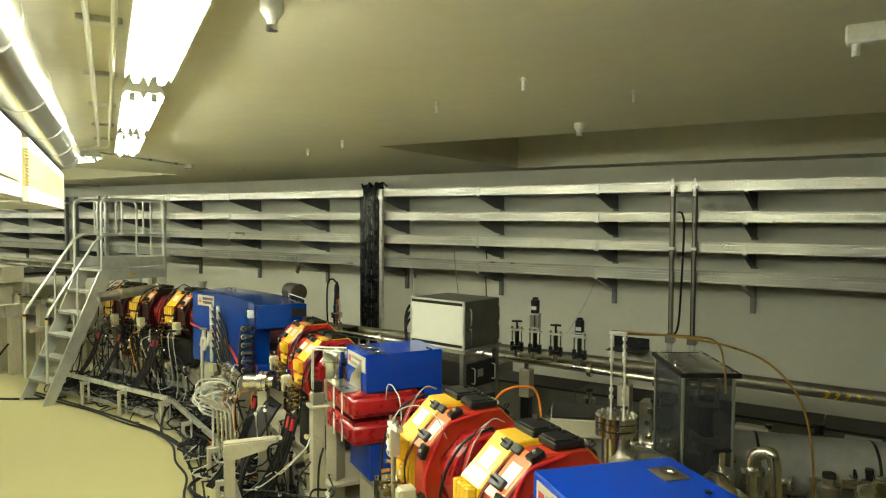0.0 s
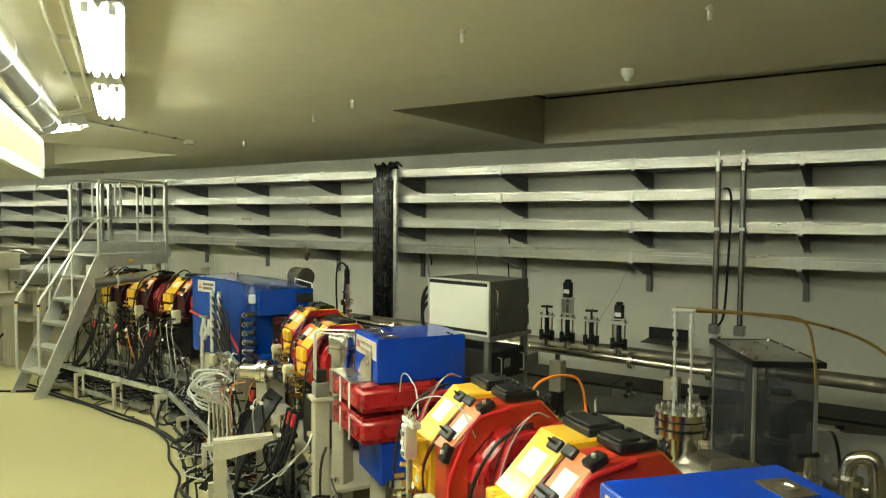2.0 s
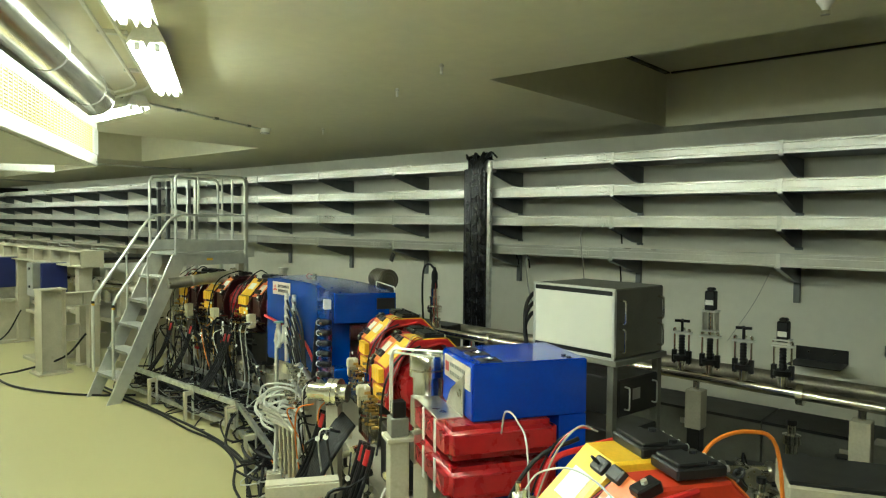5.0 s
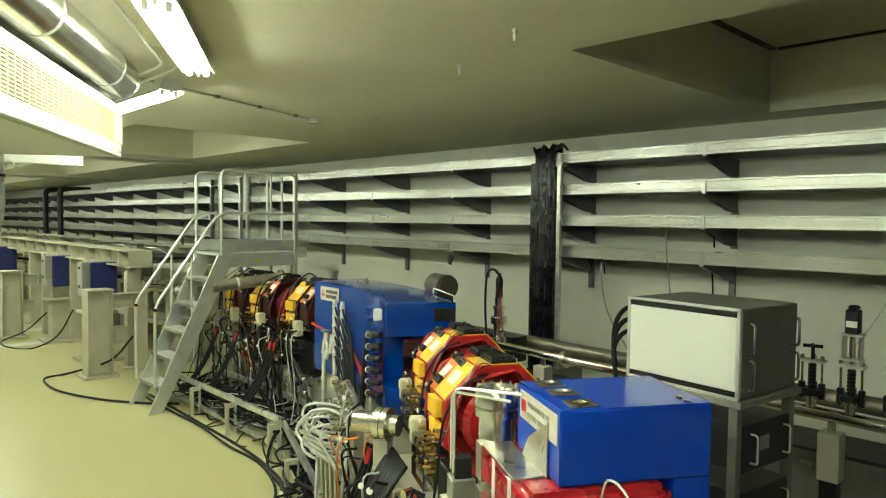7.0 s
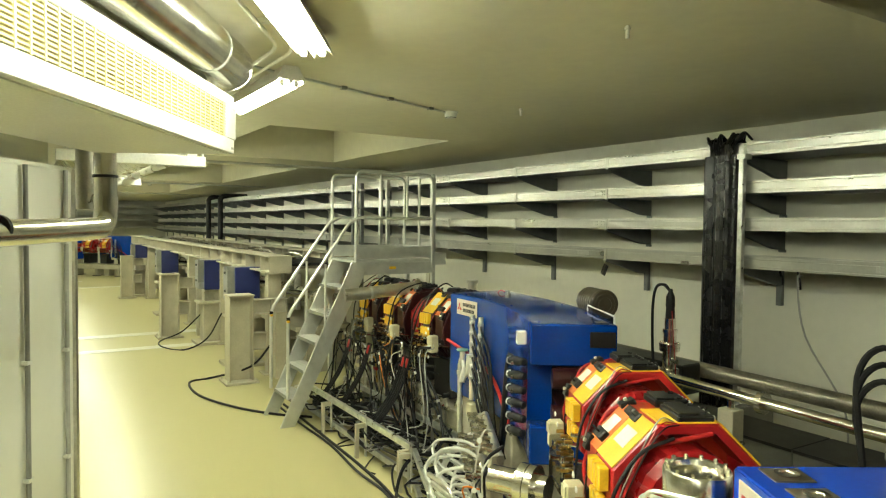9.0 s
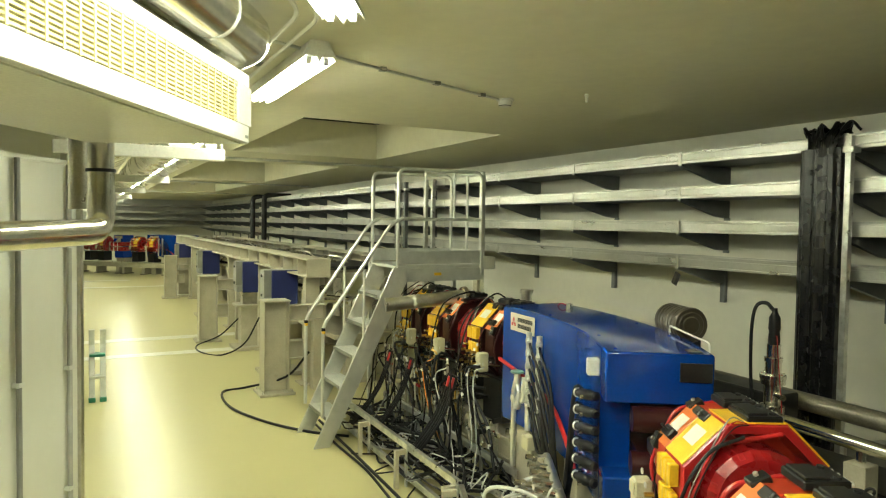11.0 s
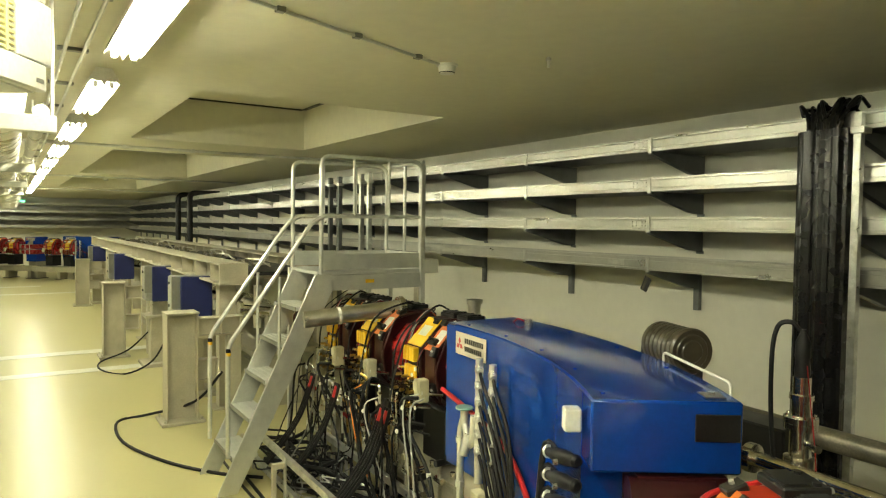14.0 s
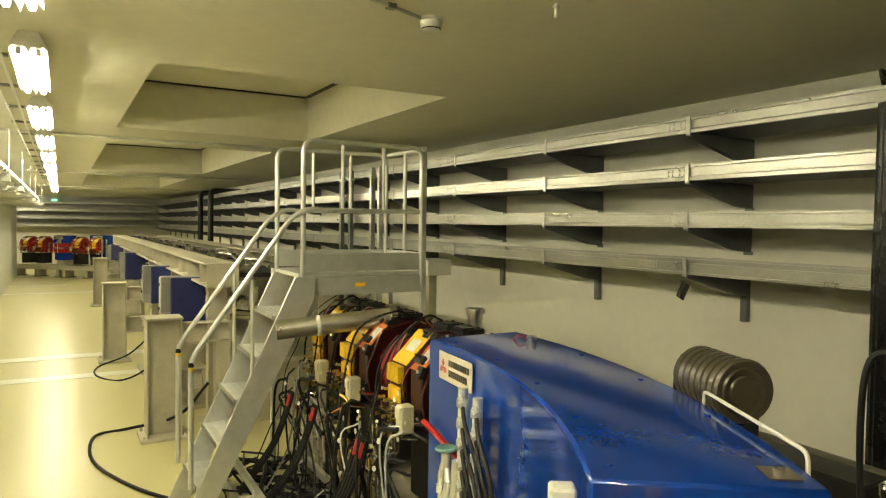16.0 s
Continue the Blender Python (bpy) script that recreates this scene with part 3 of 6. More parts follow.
def make_dipole():
    e = thing("bending_magnet", Matrix(), "large glossy blue curved bending magnet with hoses on its face", "magnet")
    part("upper_yoke", band(-0.245, 0.245, 1.235, 1.475, bevel=0.008), BLUEDIP, e, smooth=True)
    part("lower_yoke", band(-0.245, 0.245, 0.66, 0.88, bevel=0.008), BLUEDIP, e)
    part("front_yoke", prism(arc_points(13, -0.2465)[:12] + arc_points(13, -0.10)[:12][::-1], 0.70, 1.46, bevel=0.0), BLUEDIP, e, smooth=True)
    # coils coloured nearly black to paint the shade inside the yoke gap
    part("coil", band(-0.09, 0.20, 1.10, 1.225), COILSHADE, e, "red coil darkened for the shade between the yokes")
    part("coil", band(-0.09, 0.20, 0.89, 1.01), COILSHADE, e, "red coil darkened for the shade between the yokes")
    for f, s in ((0.0, -1), (1.0, 1)):
        m = arc_spot(f, 0, 0)
        for z in (1.16, 0.95):
            part("coil_end", rod(m @ Vector((s * -0.01, -0.12, z)), m @ Vector((s * -0.01, 0.16, z)), 0.06, 14), COILSHADE, e, "rounded red coil end with shade in its colour", True)
        part("vacuum_duct", box(s * 0.0 if s > 0 else -0.2, 0.2 if s > 0 else 0, -0.05, 0.10, 1.02, 1.09, 0.01, m=m), STAINLESS, e)
    m = arc_spot(1.0, 0, 0)
    part("end_plate", box(0.0, 0.006, 0.09, 0.235, 1.345, 1.435, 0.002, m=m), DARK, e, "black blank plate")
    # nameplate with plain shapes
    m = arc_spot(0.155, -0.258, 1.38)
    pl = part("nameplate", box(-0.165, 0.165, -0.004, 0.0, -0.062, 0.062, 0.001, m=m), NAMEPLATE, e, "cream nameplate with a red mark")
    mk = bmesh.new()
    for k in range(3):
        a = math.radians(90 + 120 * k)
        q = Matrix.Translation((-0.115, -0.0055, -0.005)) @ Matrix.Rotation(-math.radians(120 * k), 4, "Y")
        prism([(0, 0), (0.014, 0.02), (0, 0.04), (-0.014, 0.02)], 0, 0.001, bm=mk, m=m @ q @ X90)
    part("plate_mark", mk, RED, pl, "red three-part mark")
    for z, w in ((0.022, 0.205), (-0.022, 0.185)):
        n = 9
        b = bmesh.new()
        for k in range(n):
            box(-0.06 + k * w / n, -0.06 + (k + 0.72) * w / n, -0.0055, -0.004, z - 0.014, z + 0.014, bm=b, m=m)
        part("plate_lettering", b, DARK, pl)
    # water manifolds with hose nipples
    for f in (0.255, 0.345):
        m = arc_spot(f, -0.30, 0)
        mb = part("water_manifold", rod(m @ Vector((0, 0, 0.70)), m @ Vector((0, 0, 1.35)), 0.020, 12), STEELBRIGHT, e, "steel water manifold", True)
        for k in range(6):
            z = 0.89 + k * 0.084
            part("hose_nipple", rod(m @ Vector((0.0, -0.01, z)), m @ Vector((0.075, -0.03, z - 0.01)), 0.015, 8), STEELBRIGHT, mb)
            part("hose_nut", rod(m @ Vector((0.03, -0.018, z - 0.008)), m @ Vector((0.045, -0.022, z - 0.012)), 0.024, 6), STEELBRIGHT, mb)
            part("water_hose", tube([m @ Vector((0.07, -0.03, z - 0.02)), m @ Vector((0.15, -0.05, z - 0.07)), m @ Vector((0.22 + 0.01 * k, -0.04, z - 0.25)), m @ Vector((0.26 + 0.012 * k, -0.02, 0.62)), m @ Vector((0.24 + 0.02 * k, 0.05, 0.40))], 0.009, 7), BLACK, mb, "black rubber hose", True)
    m = arc_spot(0.15, -0.31, 0)
    vb = part("valve_pipe", tube(bent([m @ Vector((0, 0, 0.40)), m @ Vector((0, 0, 0.93)), m @ Vector((0.03, 0, 1.0)), m @ Vector((0.10, 0.0, 0.87)), m @ Vector((0.13, 0.0, 0.89)), m @ Vector((0.14, 0.0, 1.04))], 0.02), 0.019, 10, curved=False), STEELBRIGHT, e, "steel valve and pipe", True)
    for z in (0.62, 0.86):
        part("pipe_nut", rod(m @ Vector((0, 0, z)), m @ Vector((0, 0, z + 0.03)), 0.028, 6), STEELBRIGHT, vb)
    part("strainer", rod(m @ Vector((0.09, 0, 0.93)), m @ Vector((0.085, -0.03, 0.82)), 0.026, 10), STEELBRIGHT, vb, "", True)
    part("valve_body", rod(m @ Vector((0.04, 0, 0.97)), m @ Vector((0.04, 0, 1.05)), 0.022, 10), STEELBRIGHT, vb, "", True)
    part("handwheel", turned([(0.012, 0.0), (0.044, 0.002), (0.05, 0.008), (0.044, 0.016), (0.012, 0.014)], 16, m=m @ Matrix.Translation((0.04, 0, 1.05))), TEAL, vb, "teal handwheel")
    part("red_pipe", tube([arc_spot(f, -0.275, z).translation for f, z in ((0.0, 1.09), (0.12, 1.05), (0.3, 1.0), (0.45, 0.93), (0.60, 0.78), (0.68, 0.68))], 0.014, 8), RED, e, "red cooling pipe", True)
    m = arc_spot(0.94, -0.29, 0)
    part("switch_box", box(-0.03, 0.03, -0.03, 0.03, 1.34, 1.42, 0.006, m=m), WHITE, e, "pale grey switch box")
    m = arc_spot(0.30, -0.30, 0)
    part("sensor_box", box(-0.045, 0.045, -0.06, 0.0, 0.60, 0.69, 0.006, m=m), BEIGE, e, "cream sensor box")
    for k in range(6):
        m = arc_spot(0.90, -0.29, 0.80 + k * 0.085)
        t = part("coil_terminal", turned([(0.010, -0.12), (0.016, -0.115), (0.02, -0.05), (0.027, -0.04), (0.029, 0.03), (0.024, 0.05), (0.024, 0.10), (0.014, 0.11)], 10, m=m @ Matrix.Translation((0, -0.02, 0)) @ pose(0, 0, 0, 0, 82, 20)), BLACK, e, "black rubber-covered coil terminal", True)
        part("terminal_ring", rod(m @ Vector((-0.085, -0.045, -0.012)), m @ Vector((-0.095, -0.05, -0.014)), 0.026, 10), STEELBRIGHT, t)
        part("terminal_lead", tube([m @ Vector((-0.08, -0.02, 0)), m @ Vector((-0.13, -0.06, -0.02)), m @ Vector((-0.12, -0.09, -0.2 - 0.04 * k)), m @ Vector((-0.05, -0.12, -0.6))], 0.012, 8), BLACK, t, "", True)
        part("terminal_bolt", rod(m @ Vector((0.06, -0.06, 0.0)), m @ Vector((0.06, -0.045, 0.0)), 0.012, 6), CHROME, t)
    for f in (0.08, 0.3, 0.52, 0.74, 0.95):
        for o in (-0.19, 0.19):
            m = arc_spot(f, o, 1.475)
            part("bolt", rod(m @ Vector((0, 0, 0)), m @ Vector((0, 0, 0.004)), 0.009, 6), BLUEDIP, e)
    m = arc_spot(0.96, 0.17, 1.476)
    part("lifting_pad", box(-0.04, 0.04, -0.035, 0.035, 0, 0.004, 0.001, m=m), BROWN, e)
    part("pad_bolt", rod(m @ Vector((0, 0, 0.004)), m @ Vector((0, 0, 0.014)), 0.013, 8), CHROME, e)
    part("white_rail", tube(bent([arc_spot(f, 0.26, z).translation for f, z in ((0.66, 1.45), (0.66, 1.505), (0.93, 1.505), (0.93, 1.42))], 0.03), 0.0055, 8, curved=False), WHITE, e, "thin white guard rail", True)
    part("top_fitting", rod((-6.45, 5.62, 1.475), (-6.45, 5.62, 1.505), 0.024, 12), CHROME, e, "", True)
    part("fitting_arch", tube([(-6.47, 5.61, 1.49), (-6.52, 5.60, 1.50), (-6.56, 5.60, 1.476)], 0.004, 6), RED, e)
    for f in (0.12, 0.5, 0.88):
        m = arc_spot(f, 0, 0)
        part("pedestal", box(-0.10, 0.10, -0.2, 0.2, 0.0, 0.67, 0.01, m=m), CREAM, e, "cream steel pedestal")
    return e


dip = make_dipole()
copy_thing(dip, Matrix.Translation((-29.35, 5.45, 0)) @ pose(0, 0, 0, 0, 0, 62) @ Matrix.Translation((5.8, -5.25, 0)))


def make_small_dipole(length, holes):
    """A short blue magnet on red coils; its left front top corner is the origin, x along the beam."""
    e = thing("steering_magnet", Matrix(), "short blue magnet with red coils and a nameplate", "magnet", "short blue magnets")
    W = 0.56
    part("upper_yoke", box(0, length, 0, W, -0.255, 0, 0.006, seg=2), BLUE, e)
    part("lower_yoke", box(0.02, length, 0.02, W, -0.85, -0.60, 0.006), BLUE, e)
    part("back_yoke", box(0.02, length, W - 0.14, W - 0.004, -0.60, -0.256), BLUE, e)
    for z in (-0.26, -0.44):
        c = box(-0.10, length + 0.05, -0.13, W - 0.16, z - 0.15, z, 0.035, seg=3)
        k = part("coil", c, COIL, e, "red taped coil", True)
        for x in (0.12, length - 0.12):
            part("strap", box(x - 0.014, x + 0.014, -0.134, -0.129, z - 0.15, z + 0.002, 0.001), WHITE, k, "white tie strap")
        part("coil_bracket", box(-0.104, -0.03, -0.136, -0.02, z - 0.14, z + 0.006, 0.002), STAINLESS, k, "steel corner bracket")
    part("corner_gusset", prism([(0.12, -0.005), (0.30, 0.10), (0.30, -0.10), (0.05, -0.10)], 0.0, 0.006, m=Matrix.Translation((0.03, -0.004, -0.165)) @ X90), STAINLESS, e, "bent steel gusset plate")
    part("gusset_foot", box(-0.06, 0.32, -0.125, -0.004, -0.262, -0.254, 0.002), STAINLESS, e)
    plate = part("nameplate", box(0.04, 0.40, -0.004, 0.0, -0.125, -0.02, 0.001), NAMEPLATE, e, "worn cream nameplate")
    part("plate_mark", box(0.06, 0.105, -0.0055, -0.004, -0.095, -0.05), RED, plate, "red mark")
    b = bmesh.new()
    for k in range(9):
        for z in (-0.055, -0.095):
            box(0.125 + k * 0.024, 0.14 + k * 0.024, -0.0055, -0.004, z - 0.009, z + 0.009, bm=b)
    part("plate_lettering", b, GREYBOX, plate)
    for y in holes:
        q = part("lifting_plate", box(y - 0.045, y + 0.045, 0.05, 0.15, 0.0, 0.004, 0.001), BROWN, e, "bare brown lifting plate")
        part("bolt_hole", turned([(0.024, 0.004), (0.03, 0.007), (0.03, 0.009), (0.018, 0.009), (0.016, 0.005)], 14, m=Matrix.Translation((y, 0.10, 0))), CHROME, q)
    for x in (0.06, length - 0.06):
        for y in (0.08, W - 0.08):
            part("bolt", rod((length - 0.03 if x > 0.1 else x + 0.28, y, 0), (length - 0.03 if x > 0.1 else x + 0.28, y, 0.006), 0.012, 6), DARK, e)
    part("pedestal", box(0.05, length - 0.03, 0.08, W - 0.06, -1.43, -0.85, 0.01), CREAM, e, "cream steel pedestal")
    return e


sb = make_small_dipole(0.42, (0.07, 0.20, 0.35))
sb.matrix_basis = Matrix.Translation((-3.115, 3.805, 1.43)) @ pose(0, 0, 0, 0, 0, -31)
b2 = make_small_dipole(1.5, ())
q = part("lifting_plate", box(0.10, 0.22, 0.40, 0.50, 0.0, 0.004, 0.001), BROWN, b2, "bare brown lifting plate")
part("bolt_hole", turned([(0.024, 0.004), (0.03, 0.007), (0.03, 0.009), (0.018, 0.009), (0.016, 0.005)], 14, m=Matrix.Translation((0.16, 0.45, 0))), CHROME, q)
b2.matrix_basis = Matrix.Translation((-0.965, 2.325, 1.43)) @ pose(0, 0, 0, 0, 0, -42)
copy_thing(sb, Matrix.Translation((-31.0, 3.55, 1.43)) @ pose(0, 0, 0, 0, 0, 45))


# ---- stands under the ring ----
def make_girder(length):
    e = thing("support_girder", Matrix(), "cream painted steel girder on legs under the magnets", "girder", "ring girders")
    b = box(0, length, -0.25, 0.25, 0.40, 0.425, 0.003)
    box(0, length, -0.24, -0.228, 0.27, 0.40, bm=b)
    box(0, length, 0.228, 0.24, 0.27, 0.40, bm=b)
    box(0, length, -0.26, -0.20, 0.255, 0.27, bm=b)
    part("beam", b, CREAM, e)
    for x in (0.12, length / 2, length - 0.12):
        part("leg", box(x - 0.06, x + 0.06, -0.2, 0.2, 0.02, 0.26, 0.004), CREAM, e)
        part("foot_plate", box(x - 0.1, x + 0.1, -0.26, 0.26, 0.0, 0.02, 0.003), DARK, e)
    for x in (0.05, 0.3, length - 0.35, length - 0.1):
        part("jack_screw", rod((x, -0.2, 0.425), (x, -0.2, 0.47), 0.018, 8), CHROME, e)
    return e


g = make_girder(2.1)
g.matrix_basis = Matrix.Translation((-9.0, 5.68, 0))
copy_thing(g, Matrix.Translation((-4.9, 4.93, 0)) @ pose(0, 0, 0, 0, 0, -29))
copy_thing(g, Matrix.Translation((-2.35, 3.52, 0)) @ pose(0, 0, 0, 0, 0, -33))
copy_thing(g, Matrix.Translation((-32.3, 2.4, 0)) @ pose(0, 0, 0, 0, 0, 45))
copy_thing(g, Matrix.Translation((-30.8, 3.9, 0)) @ pose(0, 0, 0, 0, 0, 45))

# ---- step platform over the beam line ----
def make_platform():
    e = thing("step_platform", Matrix(), "aluminium step platform with handrails bridging the beam line", "platform")
    X0, X1, Y0, Y1, ZD, ZT = -9.22, -8.57, 5.2, 6.16, 1.65, 2.58
    part("deck", box(X0, X1, Y0, Y1, ZD - 0.03, ZD, 0.004), ALU, e)
    for x in (X0, X1):
        part("side_panel", box(x - 0.012, x + 0.012, Y0 + 0.02, Y1, ZD - 0.16, ZD - 0.032, 0.003), ALU, e)
        part("toe_board", box(x - 0.006, x + 0.006, Y0 + 0.04, Y1, ZD + 0.012, ZD + 0.14, 0.002), ALU, e)
    part("back_board", box(X0, X1, Y1 - 0.006, Y1 + 0.006, ZD + 0.012, ZD + 0.14, 0.002), ALU, e)
    part("warning_label", box(X1 + 0.012, X1 + 0.014, 5.62, 5.70, ZD - 0.105, ZD - 0.075), YELLOW, e, "yellow warning label")
    r = 0.018
    for x in (X0, X1):
        part("handrail", tube(bent([(x, Y0 + 0.03, ZD - 0.1), (x, Y0 + 0.03, ZT), (x, Y1, ZT), (x, Y1, ZD - 0.1)], 0.09), r, 10, curved=False), ALU, e, smooth=True)
        part("middle_rail", rod((x, Y0 + 0.03, 2.10), (x, Y1, 2.10), 0.014, 10), ALU, e, smooth=True)
        for y in (5.52, 5.84):
            part("baluster", rod((x, y, 2.10), (x, y, ZT - 0.02), 0.013, 8), ALU, e, smooth=True)
    part("end_rail", tube(bent([(X0, Y1 + 0.02, ZT), (X1, Y1 + 0.02, ZT)], 0.1), r, 10, curved=False), ALU, e, smooth=True)
    part("middle_rail", rod((X0, Y1 + 0.02, 2.10), (X1, Y1 + 0.02, 2.10), 0.014, 10), ALU, e, smooth=True)
    for x in (X1 - 0.05, X1 - 0.33):
        part("baluster", rod((x, Y1 + 0.02, ZD), (x, Y1 + 0.02, ZT), 0.016, 8), ALU, e, smooth=True)
    part("leg", box(X1 - 0.05, X1 - 0.01, Y1 + 0.01, Y1 + 0.05, 0, ZT - 0.02, 0.003), ALU, e)
    part("leg", box(X0 + 0.01, X0 + 0.05, Y1 + 0.01, Y1 + 0.05, 0, ZD, 0.003), ALU, e)
    part("leg", box(X0 + 0.01, X0 + 0.05, Y0 - 0.02, Y0 + 0.02, 0, ZD, 0.003), ALU, e)
    # stair flight, rising away from the alley
    SX0, SX1 = -9.06, -8.52
    yb, yt = 4.46, 5.20
    for x in (SX0, SX1):
        prof = [(yb - 0.06, 0.0), (yb + 0.09, 0.0), (yt + 0.10, ZD - 0.16), (yt + 0.10, ZD - 0.02), (yt - 0.04, ZD - 0.02)]
        part("stringer", prism(prof, x - 0.012, x + 0.012, m=YZ, bevel=0.002), ALU, e)
    for k in range(5):
        z = 0.275 * (k + 1)
        y = yb + (yt - yb) * z / ZD
        b = box(SX0 + 0.012, SX1 - 0.012, y - 0.07, y + 0.13, z - 0.03, z, 0.004)
        for j in range(4):
            box(SX0 + 0.02, SX1 - 0.02, y - 0.055 + j * 0.045, y - 0.05 + j * 0.045, z, z + 0.003, bm=b)
        part("tread", b, ALU, e)
        part("tread_nosing", box(SX0 + 0.012, SX1 - 0.012, y - 0.074, y - 0.068, z - 0.028, z + 0.001), GREYBOX, e)
    for x in (SX0, SX1):
        part("stair_rail", tube(bent([(x, yb + 0.02, 0.28), (x, yb + 0.02, 1.12), (x, yt - 0.07, 2.04), (x, Y0 + 0.05, 2.10), (x, Y0 + 0.12, 2.10)], 0.07), 0.017, 10, curved=False), ALU, e, smooth=True)
        part("rail_post", rod((x, 4.87, 0.85), (x, 4.87, 1.62), 0.013, 8), ALU, e, smooth=True)
        part("tape_mark", rod((x, yb + 0.022, 1.045), (x, yb + 0.022, 1.07), 0.0185, 10), YELLOW, e, "yellow and black tape")
        part("tape_mark", rod((x, yb + 0.022, 1.07), (x, yb + 0.022, 1.10), 0.0185, 10), BLACK, e, "yellow and black tape")
    return e


make_platform()


# ---- long straight section with columns ----
def make_column():
    e = thing("steel_column", Matrix(), "cream painted wide-flange steel column bolted to the floor", "column", "alley columns")
    H = 1.10
    b = box(-0.125, 0.125, -0.15, -0.138, 0.03, H, 0.002)
    part("flange", b, CREAM, e)
    part("flange", box(-0.125, 0.125, 0.138, 0.15, 0.03, H, 0.002), CREAM, e)
    part("web", box(-0.005, 0.005, -0.138, 0.138, 0.03, H), CREAM, e)
    part("cap_plate", box(-0.135, 0.135, -0.16, 0.16, H, H + 0.02, 0.003), CREAM, e)
    part("base_plate", box(-0.19, 0.19, -0.21, 0.21, 0.0, 0.03, 0.004), CREAM, e)
    for x in (-0.155, 0.155):
        for y in (-0.175, 0.175):
            part("anchor_bolt", rod((x, y, 0.03), (x, y, 0.06), 0.012, 6), STAINLESS, e)
    part("side_arm", box(-0.006, 0.006, 0.15, 0.62, 0.872, 1.038), CREAM, e)
    for z in (0.86, 1.038):
        part("arm_flange", box(-0.075, 0.075, 0.152, 0.62, z, z + 0.012, 0.002), CREAM, e)
    for y in (0.17, 0.40, 0.60):
        part("arm_stiffener", box(-0.07, 0.07, y - 0.005, y + 0.005, 0.873, 1.037), CREAM, e)
    part("side_bracket", box(-0.006, 0.006, 0.15, 0.36, 0.412, 0.608), CREAM, e)
    for z in (0.40, 0.608):
        part("bracket_flange", box(-0.065, 0.065, 0.152, 0.36, z, z + 0.012, 0.002), CREAM, e)
    part("bracket_end", box(-0.065, 0.065, 0.34, 0.352, 0.413, 0.607), CREAM, e)
    part("rear_leg", box(-0.06, 0.06, 0.46, 0.60, 0.0, 0.86, 0.004), CREAM, e)
    return e


col = make_column()
COLS = [(-10.68, 4.58), (-14.62, 4.42), (-21.55, 4.56)]
for n, (x, y) in enumerate(COLS):
    m = Matrix.Translation((x, y, 0))
    if n == 0:
        col.matrix_basis = m
    else:
        copy_thing(col, m)


def make_pump():
    e = thing("ion_pump", Matrix(), "navy blue and grey ion pump block on a cream stand", "vacuum pump", "ion pumps")
    part("body", box(-0.02, 0.03, 0.07, 0.42, -0.07, 0.42, 0.01), NAVY, e)
    part("casing", box(-0.32, -0.02, -0.01, 0.40, -0.06, 0.42, 0.012, seg=2), GREYCAB, e, "grey steel casing")
    part("top_rim", box(-0.05, -0.018, -0.024, 0.40, 0.05, 0.425, 0.006), GREYBOX, e)
    for z in (0.08, 0.34):
        part("knob", rod((-0.16, -0.02, z), (-0.16, -0.035, z), 0.018, 10), DARK, e)
    part("pedestal", box(-0.26, -0.02, 0.06, 0.34, -0.93, -0.30, 0.006), CREAM, e)
    part("pedestal_cap", box(-0.34, 0.06, -0.02, 0.42, -0.30, -0.26, 0.004), CREAM, e)
    part("saddle", box(-0.24, -0.04, 0.08, 0.32, -0.26, 0.0, 0.006), STAINLESS, e)
    part("pedestal_base", box(-0.38, 0.12, -0.06, 0.48, -0.98, -0.93, 0.006), CREAM, e)
    return e


pump = make_pump()
for n, (x, y) in enumerate([(-11.62, 4.70), (-13.6, 4.72), (-17.7, 4.72), (-21.9, 4.74)]):
    m = Matrix.Translation((x, y, 0.98))
    if n == 0:
        pump.matrix_basis = m
    else:
        copy_thing(pump, m)


def make_ibeam(length):
    e = thing("long_girder", Matrix(), "long cream I-beam girder with stiffener plates", "girder", "long girders")
    part("top_flange", box(0, length, -0.15, 0.15, 0.21, 0.23, 0.002), CREAM, e)
    part("bottom_flange", box(0, length, -0.15, 0.15, 0.0, 0.02, 0.002), CREAM, e)
    part("web", box(0, length, -0.006, 0.006, 0.02, 0.21), CREAM, e)
    st = part("stiffener", box(-0.006, 0.006, -0.14, -0.007, 0.021, 0.209), CREAM, e)
    st.matrix_basis = Matrix.Translation((0.02, 0, 0))
    k = 1
    while 0.02 + k * 0.72 < length:
        shared("stiffener", st, e, Matrix.Translation((0.02 + k * 0.72, 0, 0)))
        k += 1
    part("end_plate", box(length, length + 0.012, -0.15, 0.15, 0.0, 0.23), CREAM, e)
    for k in range(6):
        x = 0.3 + k * (length - 0.6) / 5
        part("post", box(x - 0.07, x + 0.07, -0.09, 0.09, -1.35, 0.0, 0.003), CREAM, e)
        part("post_base", box(x - 0.14, x + 0.14, -0.16, 0.16, -1.37, -1.35, 0.003), CREAM, e)
    return e


ib = make_ibeam(13.4)
ib.matrix_basis = Matrix.Translation((-24.1, 5.12, 1.37))
copy_thing(ib, Matrix.Translation((-24.1, 6.25, 1.37)))

ud = thing("undulator_table", Matrix(), "dark steel table between the long girders", "table")
part("table_top", box(-24.0, -10.7, 5.28, 6.09, 1.46, 1.50, 0.004), DARK, ud)
for x in (-23.5, -17.3, -11.2):
    part("cross_beam", box(x - 0.08, x + 0.08, 5.14, 6.23, 1.392, 1.46, 0.003), CREAM, ud)
part("lower_shelf", box(-24.0, -10.6, 5.3, 6.1, 0.60, 0.66, 0.004), CREAM, ud)
